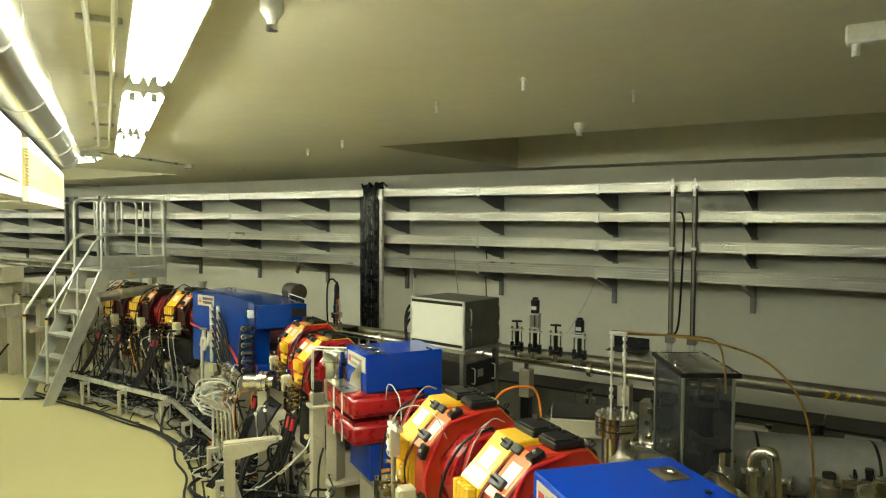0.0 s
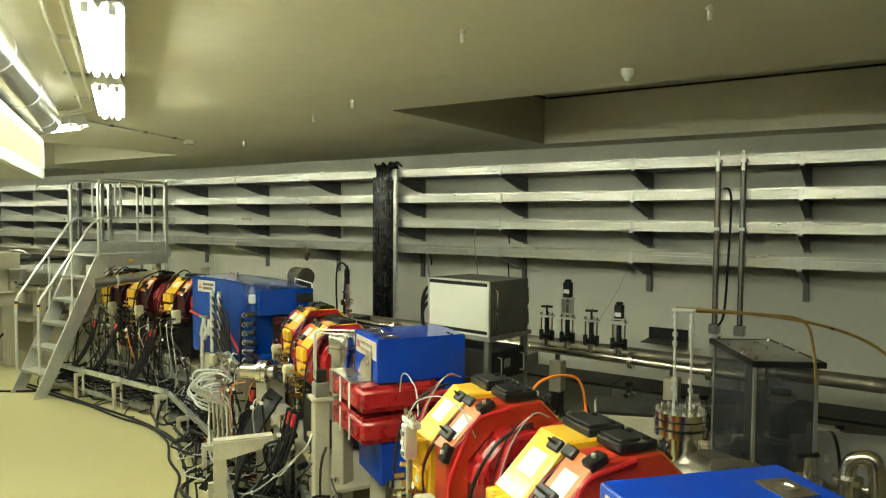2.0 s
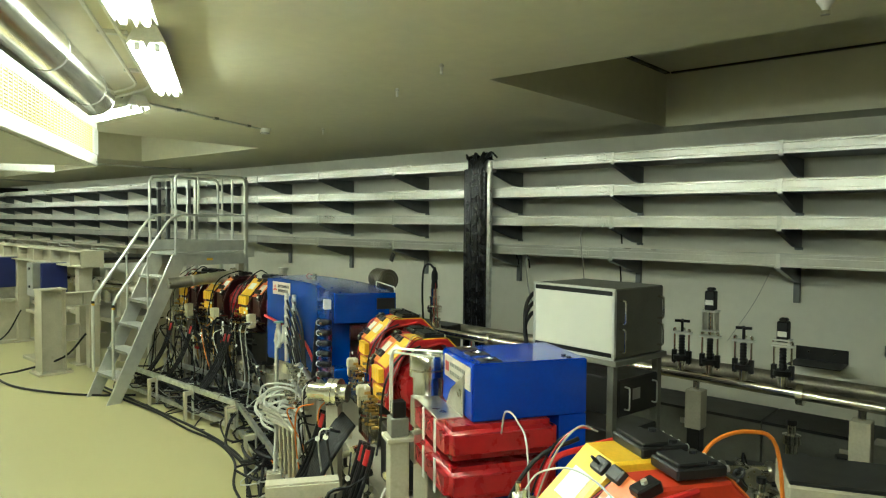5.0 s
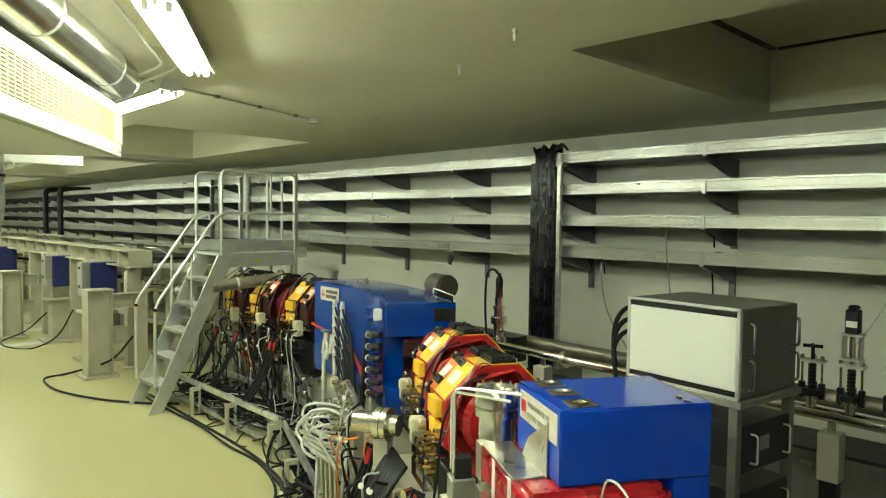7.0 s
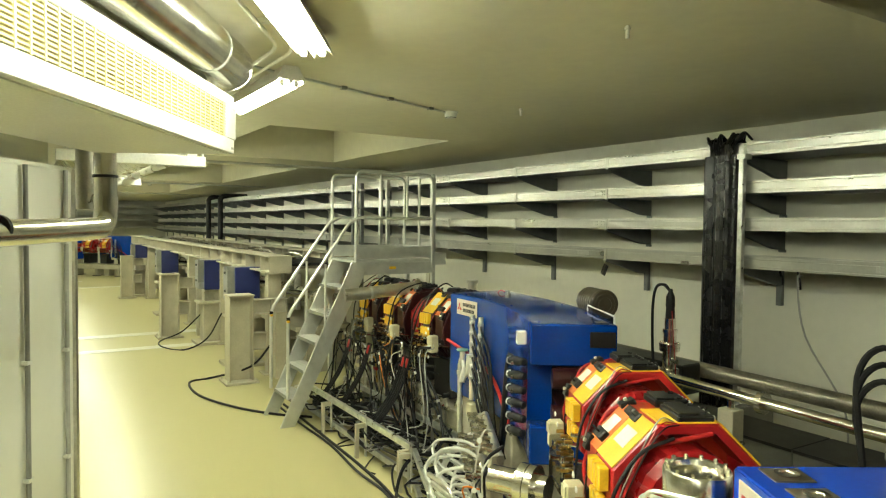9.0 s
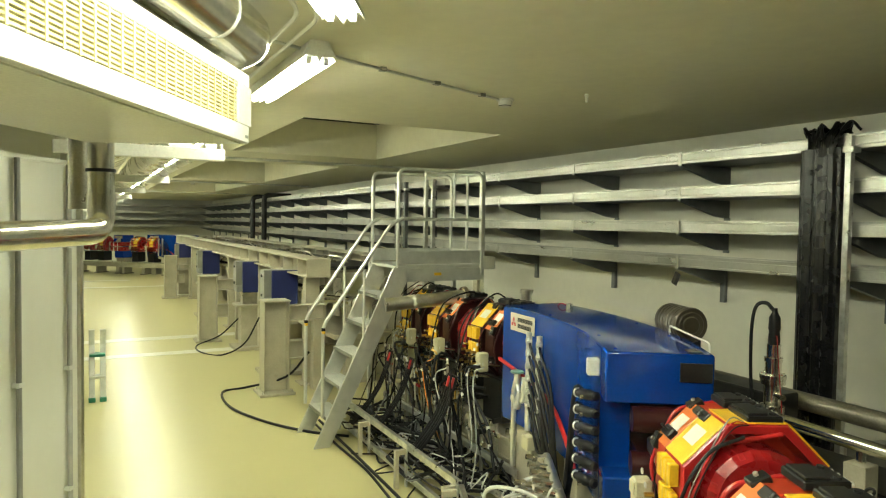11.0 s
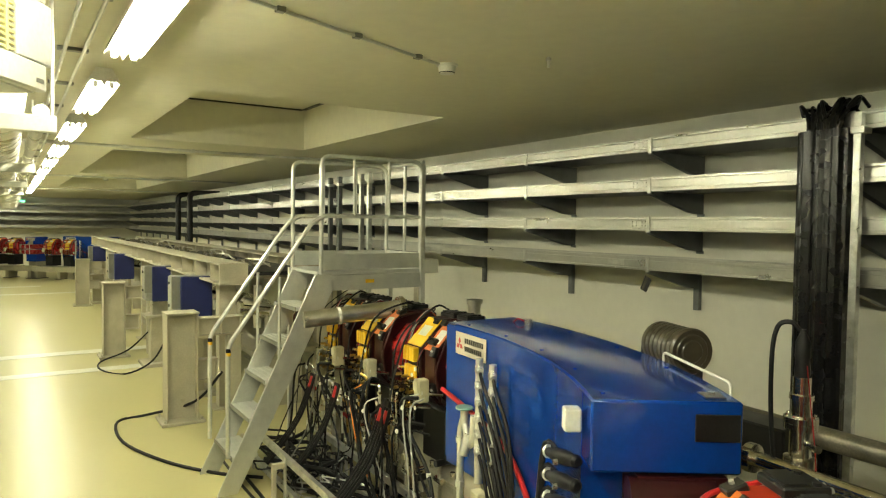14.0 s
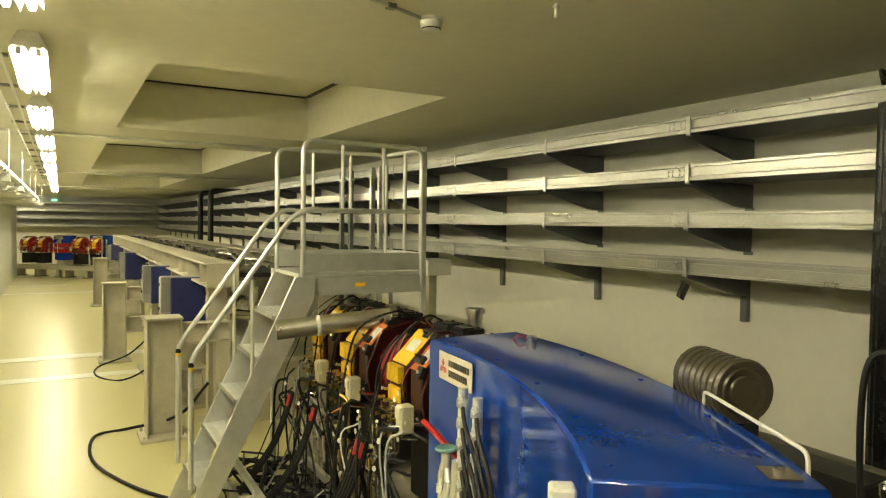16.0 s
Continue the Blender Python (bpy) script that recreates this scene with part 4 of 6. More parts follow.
for x in (-23.8, -20.5, -17.2, -13.9, -10.8):
    part("shelf_leg", box(x - 0.06, x + 0.06, 5.5, 5.9, 0.0, 0.60, 0.003), CREAM, ud)
rng = random.Random(4)
for k in range(9):
    x = -11.6 - k * 1.42 + rng.uniform(-0.2, 0.2)
    e = thing("vacuum_fitting", Matrix.Translation((x, 5.66 + rng.uniform(-0.1, 0.15), 1.50)), "shiny steel vacuum fitting with a bent pipe", "vacuum fitting", "fittings on the table")
    part("flange", turned([(0.10, 0), (0.10, 0.025), (0.055, 0.028), (0.055, 0.07), (0.085, 0.072), (0.085, 0.09)], 16), CHROME, e, smooth=True)
    hb = rng.uniform(0.07, 0.12)
    part("bent_pipe", tube([(0, 0, 0.085), (0.02, 0, hb), (0.12, 0.02 + hb, hb * 0.9), (0.24, 0.12, 0.05), (0.32, 0.16, 0.012)], 0.012, 8), STAINLESS, e, smooth=True)
    part("lid_plate", box(-0.34, -0.12, 0.08, 0.30, 0.0, 0.025, 0.004), DARK if k % 3 else STAINLESS, e)
    part("gauge_cap", rod((0.16, -0.14, 0.0), (0.16, -0.14, 0.09), 0.04, 14), CHROME, e, smooth=True)
    if k % 2:
        part("clamp_box", box(-0.3, -0.15, -0.1, 0.06, 0.0, 0.08, 0.006), STAINLESS, e)
for k in range(7):
    x = -10.75 - k * 1.9
    e = thing("vacuum_chamber", Matrix.Translation((x, 5.55, 1.06)), "steel beam chamber with flanges and ports", "vacuum chamber", "chambers along the straight")
    part("pipe", rod((-0.85, 0, 0), (0.85, 0, 0), 0.06, 14), STAINLESS, e, smooth=True)
    for s in (-0.85, -0.3, 0.35, 0.85):
        part("flange", rod((s - 0.02, 0, 0), (s + 0.02, 0, 0), 0.11, 18), CHROME, e, smooth=True)
    part("port", rod((0.05, -0.35, 0.05), (0.05, 0, 0), 0.05, 14), CHROME, e, smooth=True)
    part("port_flange", rod((0.05, -0.38, 0.05), (0.05, -0.34, 0.05), 0.085, 16), CHROME, e, smooth=True)
    part("cross_port", rod((-0.5, 0, -0.25), (-0.5, 0, 0.25), 0.05, 14), STAINLESS, e, smooth=True)
    part("stand_post", box(-0.06, 0.06, -0.06, 0.06, -0.40, -0.05, 0.004), CREAM, e)
bx = thing("wall_side_box", Matrix.Translation((-10.6, 7.35, 0)), "cream equipment box on a post by the wall", "equipment box")
part("case", box(-0.2, 0.2, -0.15, 0.15, 1.45, 1.62, 0.01), WHITE, bx)
part("post", box(-0.05, 0.05, -0.05, 0.05, 0, 1.45, 0.004), CREAM, bx)

# ---- ceiling and inner side ----
acm = Matrix.Translation((-5.74, 3.235, 0)) @ pose(0, 0, 0, 0, 0, A1)


def make_ac():
    e = thing("air_conditioner", acm, "long white ceiling-hung air conditioner with a yellowed grille", "air conditioner")
    L = 2.9
    part("casing", box(0, L, -0.75, -0.03, 2.40, 2.70, 0.012, seg=2), WHITE, e)
    part("front_rim", box(0.02, L, -0.03, 0.0, 2.40, 2.475, 0.004), WHITE, e)
    part("front_rim", box(0.02, L, -0.03, 0.0, 2.645, 2.70, 0.004), WHITE, e)
    part("end_cap", box(-0.004, 0.16, -0.03, 0.002, 2.475, 2.645, 0.003), WHITE, e)
    part("grille_back", box(0.16, L, -0.03, -0.018, 2.475, 2.645), GRILLE, e, "yellowed grille backing")
    n = 11
    for k in range(n):
        z = 2.484 + k * 0.0152
        part("louvre", box(0.165, L, -0.018, -0.002, z - 0.0035, z + 0.0035), GRILLE, e)
    up = part("grille_bar", box(-0.005, 0.005, -0.017, 0.0, 2.476, 2.644), GRILLE, e)
    up.matrix_basis = Matrix.Translation((0.2, 0, 0))
    for k in range(1, 40):
        shared("grille_bar", up, e, Matrix.Translation((0.2 + 0.068 * k, 0, 0)))
    part("badge", box(0.04, 0.075, 0.002, 0.003, 2.42, 2.432), GREYBOX, e)
    for x in (0.2, 1.4, 2.6):
        part("hanger_rod", rod((x, -0.4, 2.70), (x, -0.4, CEIL_Z), 0.008, 8), ALU, e)
    return e


make_ac()
ac2 = thing("air_conditioner", acm @ Matrix.Translation((3.2, 0, 0)), "white ceiling-hung air conditioner further along the alley", "air conditioner")
part("casing", box(0, 3.0, -0.75, 0.0, 2.40, 2.70, 0.012), WHITE, ac2)
part("grille", box(0.16, 2.9, 0.0, 0.006, 2.475, 2.645), GRILLE, ac2)
for x in (0.3, 2.7):
    part("hanger_rod", rod((x, -0.4, 2.70), (x, -0.4, CEIL_Z), 0.008, 8), ALU, ac2)

duct = thing("insulated_duct", acm, "shiny foil-wrapped round duct under the ceiling", "duct")
part("shell", tube(bent([(8, 0.02, 2.845), (0.1, 0.02, 2.845), (-0.04, -0.1, 2.845), (-0.04, -0.6, 2.845)], 0.16), 0.112, 20, curved=False), CHROME, duct, smooth=True)
part("side_pipe", tube(bent([(8, 0.0 - 0.12, 2.76), (0.45, -0.12, 2.76), (0.25, -0.1, 2.72), (0.2, -0.25, 2.72)], 0.1), 0.03, 12, curved=False), CHROME, duct, smooth=True)
for k in range(8):
    x = 0.5 + k
    part("band", rod((x - 0.012, 0.02, 2.845), (x + 0.012, 0.02, 2.845), 0.1135, 20), ALU, duct)
    part("hanger", rod((x + 0.3, 0.02, 2.9), (x + 0.3, 0.05, CEIL_Z), 0.008, 6), ALU, duct)

pp = thing("insulated_pipe", Matrix(), "shiny foil-clad pipe with an elbow by the inner wall", "pipe")
el = Vector((-6.13, 2.645, 2.0))
far = el + Vector((ALONG.x, ALONG.y, -0.02)) * 4.0
part("shell", tube(bent([(-6.13, 2.645, CEIL_Z), (-6.13, 2.645, 2.0), far], 0.09, 8), 0.058, 20, curved=False), CHROME, pp, smooth=True)
part("elbow_sleeve", rod((-6.13, 2.645, 2.10), (-6.13, 2.645, 2.17), 0.062, 20), CHROME, pp)
part("clamp_ring", rod((-6.13, 2.645, 2.27), (-6.13, 2.645, 2.285), 0.064, 20), DARK, pp)
part("second_pipe", rod((-6.27, 2.56, 2.1), (-6.27, 2.56, CEIL_Z), 0.05, 16), STAINLESS, pp, smooth=True)
for k in (0.9, 2.2):
    q = el + Vector((ALONG.x, ALONG.y, 0)) * k
    q2 = q + Vector((ALONG.x, ALONG.y, 0)) * 0.02
    part("clamp_ring", rod(q, q2, 0.0605, 20), DARK, pp)
    w = q - Vector((SIDE.x, SIDE.y, 0)) * 1.0
    part("pipe_support", rod(q - Vector((0, 0, 0.06)), w - Vector((0, 0, 0.06)), 0.012, 8), DARK, pp)

# panelled enclosure that carries the corner of the inner wall forwards
en = thing("wall_enclosure", Matrix(), "cream-white sheet-metal enclosure along the inner wall", "enclosure")
EC = Vector((-7.17, 2.54))
em = Matrix.Translation((EC.x, EC.y, 0)) @ pose(0, 0, 0, 0, 0, A1)
for k in range(6):
    x = k * 0.92
    part("panel", box(x + 0.004, x + 0.912, -0.05, 0.0, 0.05, 2.36, 0.004, m=em), PANEL, en)
part("end_panel", box(0.0, 0.04, -0.5, -0.051, 0.05, 2.36, 0.004, m=em), PANEL, en)
part("plinth", box(0.02, 5.5, -0.5, -0.02, 0.0, 0.05, m=em), GREYBOX, en)
part("top", box(0.0, 5.52, -0.5, 0.0, 2.36, 2.385, m=em), PANEL, en)
for x in (0.12, 0.55, 1.5):
    part("conduit", rod(em @ Vector((x, 0.025, 0.0)), em @ Vector((x, 0.025, 2.36)), 0.014, 8), GREYCAB, en, "grey conduit")
    for z in (0.5, 1.2, 1.9):
        part("conduit_clip", box(x - 0.025, x + 0.025, 0.001, 0.04, z - 0.012, z + 0.012, 0.002, m=em), ALU, en)
part("frame_post", box(-0.03, 0.0, -0.06, 0.02, 0.0, 2.38, 0.003, m=em), STAINLESS, en)

# white duct on the inner side of the straight alley with its support bars
wd = thing("ceiling_duct", Matrix(), "foil-clad round duct and pipes on white cross bars under the ceiling", "duct")
for y, r, z in ((2.74, 0.17, 2.64), (3.08, 0.12, 2.59)):
    part("shell", rod((-30.5, y, z), (-6.9, y, z), r, 22), FOIL, wd, "foil-clad round duct", True)
    for k in range(15):
        part("band", rod((-7.6 - 1.5 * k, y, z), (-7.625 - 1.5 * k, y, z), r + 0.003, 22), ALU, wd)
part("shell", rod((-30.5, 3.25, 2.505), (-6.9, 3.25, 2.505), 0.034, 12), FOIL, wd, "foil-clad pipe", True)
for k in range(9):
    x = -6.75 - 2.9 * k
    part("support_bar", box(x - 0.03, x + 0.03, 2.432, 3.30, 2.40, 2.468, 0.004), WHITE, wd)
    part("hanger_rod", rod((x, 3.285, 2.43), (x, 3.285, CEIL_Z), 0.008, 6), ALU, wd)

# conduits on the ceiling
cd = thing("ceiling_conduit", Matrix(), "pair of thin grey conduits clamped to the ceiling", "conduit")
for o, y in ((0.125, 3.47), (0.20, 3.38)):
    a = ROW1 - SIDE * o
    q = a + ALONG * 7
    pts = [(-34, y, CEIL_Z - 0.035), (a.x - ALONG.x * (y - a.y) / -ALONG.y, y, CEIL_Z - 0.035), (q.x, q.y, CEIL_Z - 0.035)]
    part("tube", tube(bent(pts, 0.15), 0.010, 8, curved=False), WHITE, cd, smooth=True)
for k in range(16):
    x = -6.6 - 1.05 * k
    part("saddle", box(x - 0.02, x + 0.02, 3.35, 3.50, CEIL_Z - 0.02, CEIL_Z, 0.002), GREYBOX, cd)
for k in range(6):
    q = ROW1 + ALONG * (-0.4 + k * 0.9)
    part("saddle", box(-0.02, 0.02, -0.235, -0.10, CEIL_Z - 0.02, CEIL_Z, 0.002, m=Matrix.Translation((q.x, q.y, 0)) @ pose(0, 0, 0, 0, 0, A1)), ALU, cd)
cx = thing("cross_conduit", Matrix(), "thin conduit crossing the ceiling to the smoke detector", "conduit")
part("tube", rod((-6.05, 3.4, CEIL_Z - 0.012), (-6.78, 5.2, CEIL_Z - 0.012), 0.009, 8), ALU, cx)
for k in range(4):
    f = 0.15 + k * 0.25
    part("saddle", box(-0.02, 0.02, -0.02, 0.02, CEIL_Z - 0.022, CEIL_Z, 0.002, m=Matrix.Translation((-6.05 - 0.73 * f, 3.4 + 1.8 * f, 0))), GREYBOX, cx)
for x in (-12.6, -19.4, -26.2):
    c2 = thing("cross_conduit", Matrix(), "thin pale conduit crossing the ceiling", "conduit")
    part("tube", rod((x, 3.2, CEIL_Z - 0.02), (x, 7.6, CEIL_Z - 0.02), 0.017, 8), ALU, c2)
    for k in range(5):
        part("saddle", box(x - 0.03, x + 0.03, 3.5 + k * 0.8, 3.54 + k * 0.8, CEIL_Z - 0.042, CEIL_Z, 0.002), ALU, c2)


def make_detector(x, y):
    e = thing("smoke_detector", Matrix.Translation((x, y, CEIL_Z)), "small white round smoke detector on the ceiling", "smoke detector", "smoke detectors")
    part("base", turned([(0.062, -0.012), (0.062, 0.0)], 20), WHITE, e)
    part("head", turned([(0.02, -0.058), (0.042, -0.054), (0.05, -0.035), (0.052, -0.012)], 20), WHITE, e, smooth=True)
    part("sensor_slot", turned([(0.044, -0.052), (0.0465, -0.047)], 20), DARK, e)
    return e


make_detector(-6.80, 5.27)
make_detector(-20.0, 4.9)
for x, y in ((-1.96, 3.20), (-1.29, 2.88), (-0.96, 3.43), (-4.30, 4.65), (-3.58, 4.30), (-6.33, 5.63)):
    e = thing("anchor_stud", Matrix.Translation((x, y, CEIL_Z)), "short steel anchor stud in the ceiling", "stud", "ceiling studs")
    part("stud", rod((0, 0, -0.06), (0, 0, 0), 0.009, 8), WHITE, e)
    part("nut", rod((0, 0, -0.02), (0, 0, -0.008), 0.016, 6), STAINLESS, e)
for x, y in ((-1.46, 1.55), (-1.60, 4.36)):
    e = thing("ceiling_nozzle", Matrix.Translation((x, y, CEIL_Z)), "small white sprinkler nozzle on the ceiling", "sprinkler", "nozzles")
    part("cup", turned([(0.012, -0.07), (0.02, -0.05), (0.035, -0.03), (0.035, 0.0)], 14), WHITE, e, smooth=True)
    part("tip", turned([(0.018, -0.085), (0.018, -0.07)], 10), CHROME, e)
e = thing("ceiling_camera", Matrix.Translation((-0.02, 2.72, CEIL_Z)), "white bracket with a small fitting under the ceiling", "ceiling fitting")
part("arm", box(-0.03, 0.14, -0.03, 0.03, -0.06, 0.0, 0.006), WHITE, e)
part("tip", rod((-0.0, 0, -0.10), (0.0, 0, -0.06), 0.012, 8), WHITE, e)
bp = thing("ceiling_pipe", Matrix(), "dark pipe running under the ceiling", "pipe")
part("tube", rod((-1.6, 1.15, CEIL_Z - 0.04), (3.5, 3.6, CEIL_Z - 0.04), 0.03, 10), DARK, bp)

# far end: exit sign and dark ducts
ex = thing("exit_sign", Matrix.Translation((FAR_X + 0.3, 3.55, 2.62)), "small green lit exit sign on a white box", "sign")
part("lamp_face", box(0.05, 0.06, -0.09, 0.09, 0.05, 0.2), EXIT, ex)
part("case", box(-0.3, 0.05, -0.1, 0.1, 0.04, 0.21, 0.006), WHITE, ex)
part("notice", box(0.045, 0.05, -0.09, 0.09, -0.32, -0.02), WHITE, ex)
for x, y in ((-22.5, 7.2), (-24.0, 7.2)):
    d = thing("exhaust_pipe", Matrix(), "dark bent pipe rising past the cable trays", "pipe", "exhaust pipes")
    part("tube", tube(bent([(x, 7.2, 0.0), (x, 7.2, 2.80), (x, 7.98, 2.80)], 0.16, 8), 0.075, 14, curved=False), DARK, d, smooth=True)
for x in (-13.3, -12.95, -12.2, -11.95):
    d = thing("riser_strut", Matrix(), "upright steel strut fixed to the cable trays", "strut", "risers")
    part("strut", box(x - 0.03, x + 0.03, 7.30, 7.36, 0.0, 2.74, 0.003), BRACKET if x < -12.5 else GALV, d)
    part("clamp", box(x - 0.045, x + 0.045, 7.29, 7.38, 2.6, 2.64, 0.003), GALV, d)

# trestle and boards against the inner wall
tr = thing("folding_trestle", Matrix.Translation((-11.2, 2.70, 0)), "small folding aluminium step stool with teal feet", "step stool")
for s in (-0.14, 0.14):
    part("leg", box(-0.02, 0.02, -0.03, 0.03, 0.0, 0.72, 0.004, m=Matrix.Translation((0.10, s * 0.4, 0)) @ pose(0, 0, 0, 0, -14, 0)), ALU, tr)
    part("leg", box(-0.02, 0.02, -0.03, 0.03, 0.0, 0.80, 0.004, m=Matrix.Translation((-0.12, s * 0.4, 0)) @ pose(0, 0, 0, 0, 6, 0)), ALU, tr)
    part("foot", box(0.07, 0.14, s * 0.4 - 0.035, s * 0.4 + 0.035, 0.0, 0.05, 0.006), GREEN, tr, "teal rubber foot")
for z in (0.25, 0.5):
    part("step", box(-0.08, 0.08, -0.08, 0.08, z, z + 0.03, 0.005), GREEN if z > 0.4 else ALU, tr)
bd = thing("leaning_board", Matrix.Translation((-9.9, 2.46, 0)), "white board with teal clips leaning by the wall", "board")
part("board", box(-0.4, 0.4, 0.0, 0.03, 0.0, 0.62, 0.004, m=pose(0, 0, 0, -4, 0, 0)), PANEL, bd)
part("clip", box(-0.38, -0.2, 0.02, 0.06, 0.3, 0.34, 0.005), GREEN, bd, "teal clip")
part("clip", box(0.2, 0.38, 0.02, 0.06, 0.1, 0.14, 0.005), BLUE, bd, "blue clip")

# ---- cable bundle and risers on the outer wall ----
cb = thing("cable_bundle", Matrix(), "thick black cable bundle wrapped in vinyl below the trays", "cable bundle")
rng = random.Random(11)
for k in range(26):
    x = -5.86 + 0.0112 * k
    y = 7.315 + rng.uniform(-0.008, 0.012)
    w = 0.014
    part("cable", tube([(x + rng.uniform(-0.10, 0.06), 7.48, 2.70 + rng.uniform(0, 0.09)), (x + rng.uniform(-0.06, 0.05), 7.37, 2.73 + rng.uniform(0, 0.10)), (x * 0.7 - 5.72 * 0.3, y, 2.66), (x + rng.uniform(-w, w), y, 2.3), (x + rng.uniform(-w, w), y - 0.008, 1.8), (x + rng.uniform(-w, w), y, 1.2), (x, y, 0.55), (x, y, 0.0)], rng.uniform(0.010, 0.014), 7), SHINY, cb, smooth=True)
folds = [(-5.875 + 0.0105 * k, 7.276 + 0.006 * math.sin(0.75 * k) + 0.004 * math.sin(1.9 * k + 1.0) + 0.02 * (abs(k - 14.5) / 14.5) ** 6) for k in range(30)]
part("wrap", prism(folds + [(-5.57, 7.36), (-5.875, 7.36)], 0.0, 2.64), SHINY, cb, "black vinyl wrap in loose folds", True)
st = thing("riser_strut", Matrix(), "galvanised strut post beside the black cable bundle", "strut", "risers")
part("strut", box(-5.545, -5.50, 7.30, 7.345, 0.0, 2.72, 0.003), GALV, st)
part("clamp", box(-5.56, -5.48, 7.29, 7.385, 2.60, 2.64, 0.003), GALV, st)
for x in (-1.72, -1.50):
    st = thing("riser_strut", Matrix(), "galvanised strut post rising from a junction box to the trays", "strut", "risers")
    part("strut", box(x - 0.022, x + 0.022, 7.30, 7.345, 1.15, 2.66, 0.003), RUSTY if x < -1.6 else DARK, st)
    part("top_hanger", box(x - 0.014, x + 0.014, 7.292, 7.30, 2.58, 2.77, 0.002), GALV, st, "bright perforated hanger strap")
    part("groove", box(x - 0.012, x + 0.010, 7.2985, 7.30, 1.16, 2.57), GREYBOX, st)
    for z in (2.66, 2.03):
        part("clamp", box(x - 0.026, x + 0.026, 7.296, 7.385, z, z + 0.03, 0.003), GALV, st)
    part("junction_box", box(x - 0.045, x + 0.045, 7.27, 7.37, 1.06, 1.15, 0.006), GREYBOX, st, "grey junction box")
    part("floor_leg", box(x - 0.03, x + 0.03, 7.28, 7.34, 0.0, 1.06, 0.003), GALV, st)


def cable(points, r, mat, label, name="cable", seg=6, steps=5, group="loose cables"):
    ob = link(name, tube(points, r, seg, steps=steps), mat, None, label, True)
    return tagged(ob, label, "cable", group)


cable([(-1.66, 7.30, 2.42), (-1.60, 7.22, 2.40), (-1.58, 7.22, 2.25), (-1.60, 7.24, 1.7), (-1.63, 7.26, 1.25), (-1.70, 7.285, 1.12)], 0.011, BLACK, "black cable hanging along the wall strut")
for x, z0, z1 in ((-4.10, 2.0, 1.84), (-4.10, 1.69, 1.34), (-5.2, 1.70, 1.54), (-5.35, 1.70, 1.57)):
    cable([(x, 7.60, z0), (x + 0.02, 7.58, z0 - 0.02), (x + 0.035, 7.57, z0 - 0.06), (x + 0.04, 7.58, (z0 + z1) / 2), (x + 0.035, 7.60, z1)], 0.009, BLACK, "short black cable end hanging from the tray")
cable([(-5.1, 7.5, 1.66), (-5.05, 7.36, 1.62), (-5.0, 7.4, 1.2), (-4.75, 7.5, 0.7), (-4.7, 7.5, 0.3)], 0.008, GREYCAB, "thin grey cable hanging down the wall")
cable([(-4.45, 7.5, 2.0), (-4.4, 7.37, 1.9), (-4.35, 7.36, 1.5), (-4.3, 7.4, 0.9)], 0.005, GREYCAB, "thin grey cable hanging down the wall")
cable([(-2.78, 7.99, 1.6), (-2.92, 8.01, 1.3), (-3.15, 8.02, 0.92)], 0.003, GREYCAB, "thin grey wire along the wall")
fl = thing("tray_tag", Matrix.Translation((-7.12, 7.40, 1.62)), "small striped warning tag hanging from a bracket", "tag")
part("plate", box(-0.035, 0.035, -0.004, 0.0, -0.10, 0.02, 0.002, m=pose(0, 0, 0, 0, 25, 0)), DARK, fl)
part("stripe", box(-0.02, 0.0, -0.006, -0.004, -0.10, 0.02, m=pose(0, 0, 0, 0, 25, 0)), BROWN, fl)

# pipe runs low along the outer wall
wp = thing("wall_pipe", Matrix(), "brown-grey steel pipe run on stands along the wall", "pipe")
part("pipe", rod((-7.0, 6.95, 0.89), (4.0, 6.75, 0.83), 0.062, 16), DULLPIPE, wp, smooth=True)
part("dark_duct", box(-7.0, -5.5, 6.6, 6.82, 0.72, 0.96, 0.01), DARK, wp, "dark cable duct")
for x in (-6.6, -5.0, -3.4, -1.2, 0.6):
    part("stand", box(x - 0.04, x + 0.04, 6.6, 6.95, 0.0, 0.76, 0.004), GREYBOX, wp)
for k in range(5):
    x = -0.25 + k * 0.075
    part("hazard_stripe", box(-0.016, 0.016, -0.066, -0.05, -0.04, 0.04, 0.002, m=Matrix.Translation((x, 6.83, 0.855)) @ pose(0, 0, 0, 25, 30, 0)), YELLOW, wp, "yellow hazard stripe")
for x in (-1.15, 0.9):
    part("flange", rod((x, 6.84, 0.855), (x + 0.03, 6.84, 0.855), 0.095, 18), STAINLESS, wp, smooth=True)
lcs = thing("cable_casing", Matrix(), "low dark sheet-steel cable casing behind the side beam line", "casing")
for k in range(7):
    x = -5.35 + 1.02 * k
    part("panel", box(x, x + 1.012, 6.14, 6.17, 0.04, 0.70, 0.003), CASE, lcs)
    part("lid", box(x, x + 1.012, 6.13, 6.56, 0.702, 0.722, 0.003), DARK, lcs)
    part("latch", box(x + 0.46, x + 0.54, 6.128, 6.14, 0.60, 0.64, 0.003), STAINLESS, lcs)
part("plinth", box(-5.35, 1.78, 6.18, 6.5, 0.0, 0.70), DARK, lcs)
tk = thing("grey_tank", Matrix(), "large grey lagged cylinder lying on a frame", "tank")
A0, A1T = Vector((-0.85, 5.02, 0.70)), Vector((2.2, 5.9, 0.70))
part("shell", rod(A0, A1T, 0.20, 28), GREYCAB, tk, smooth=True)
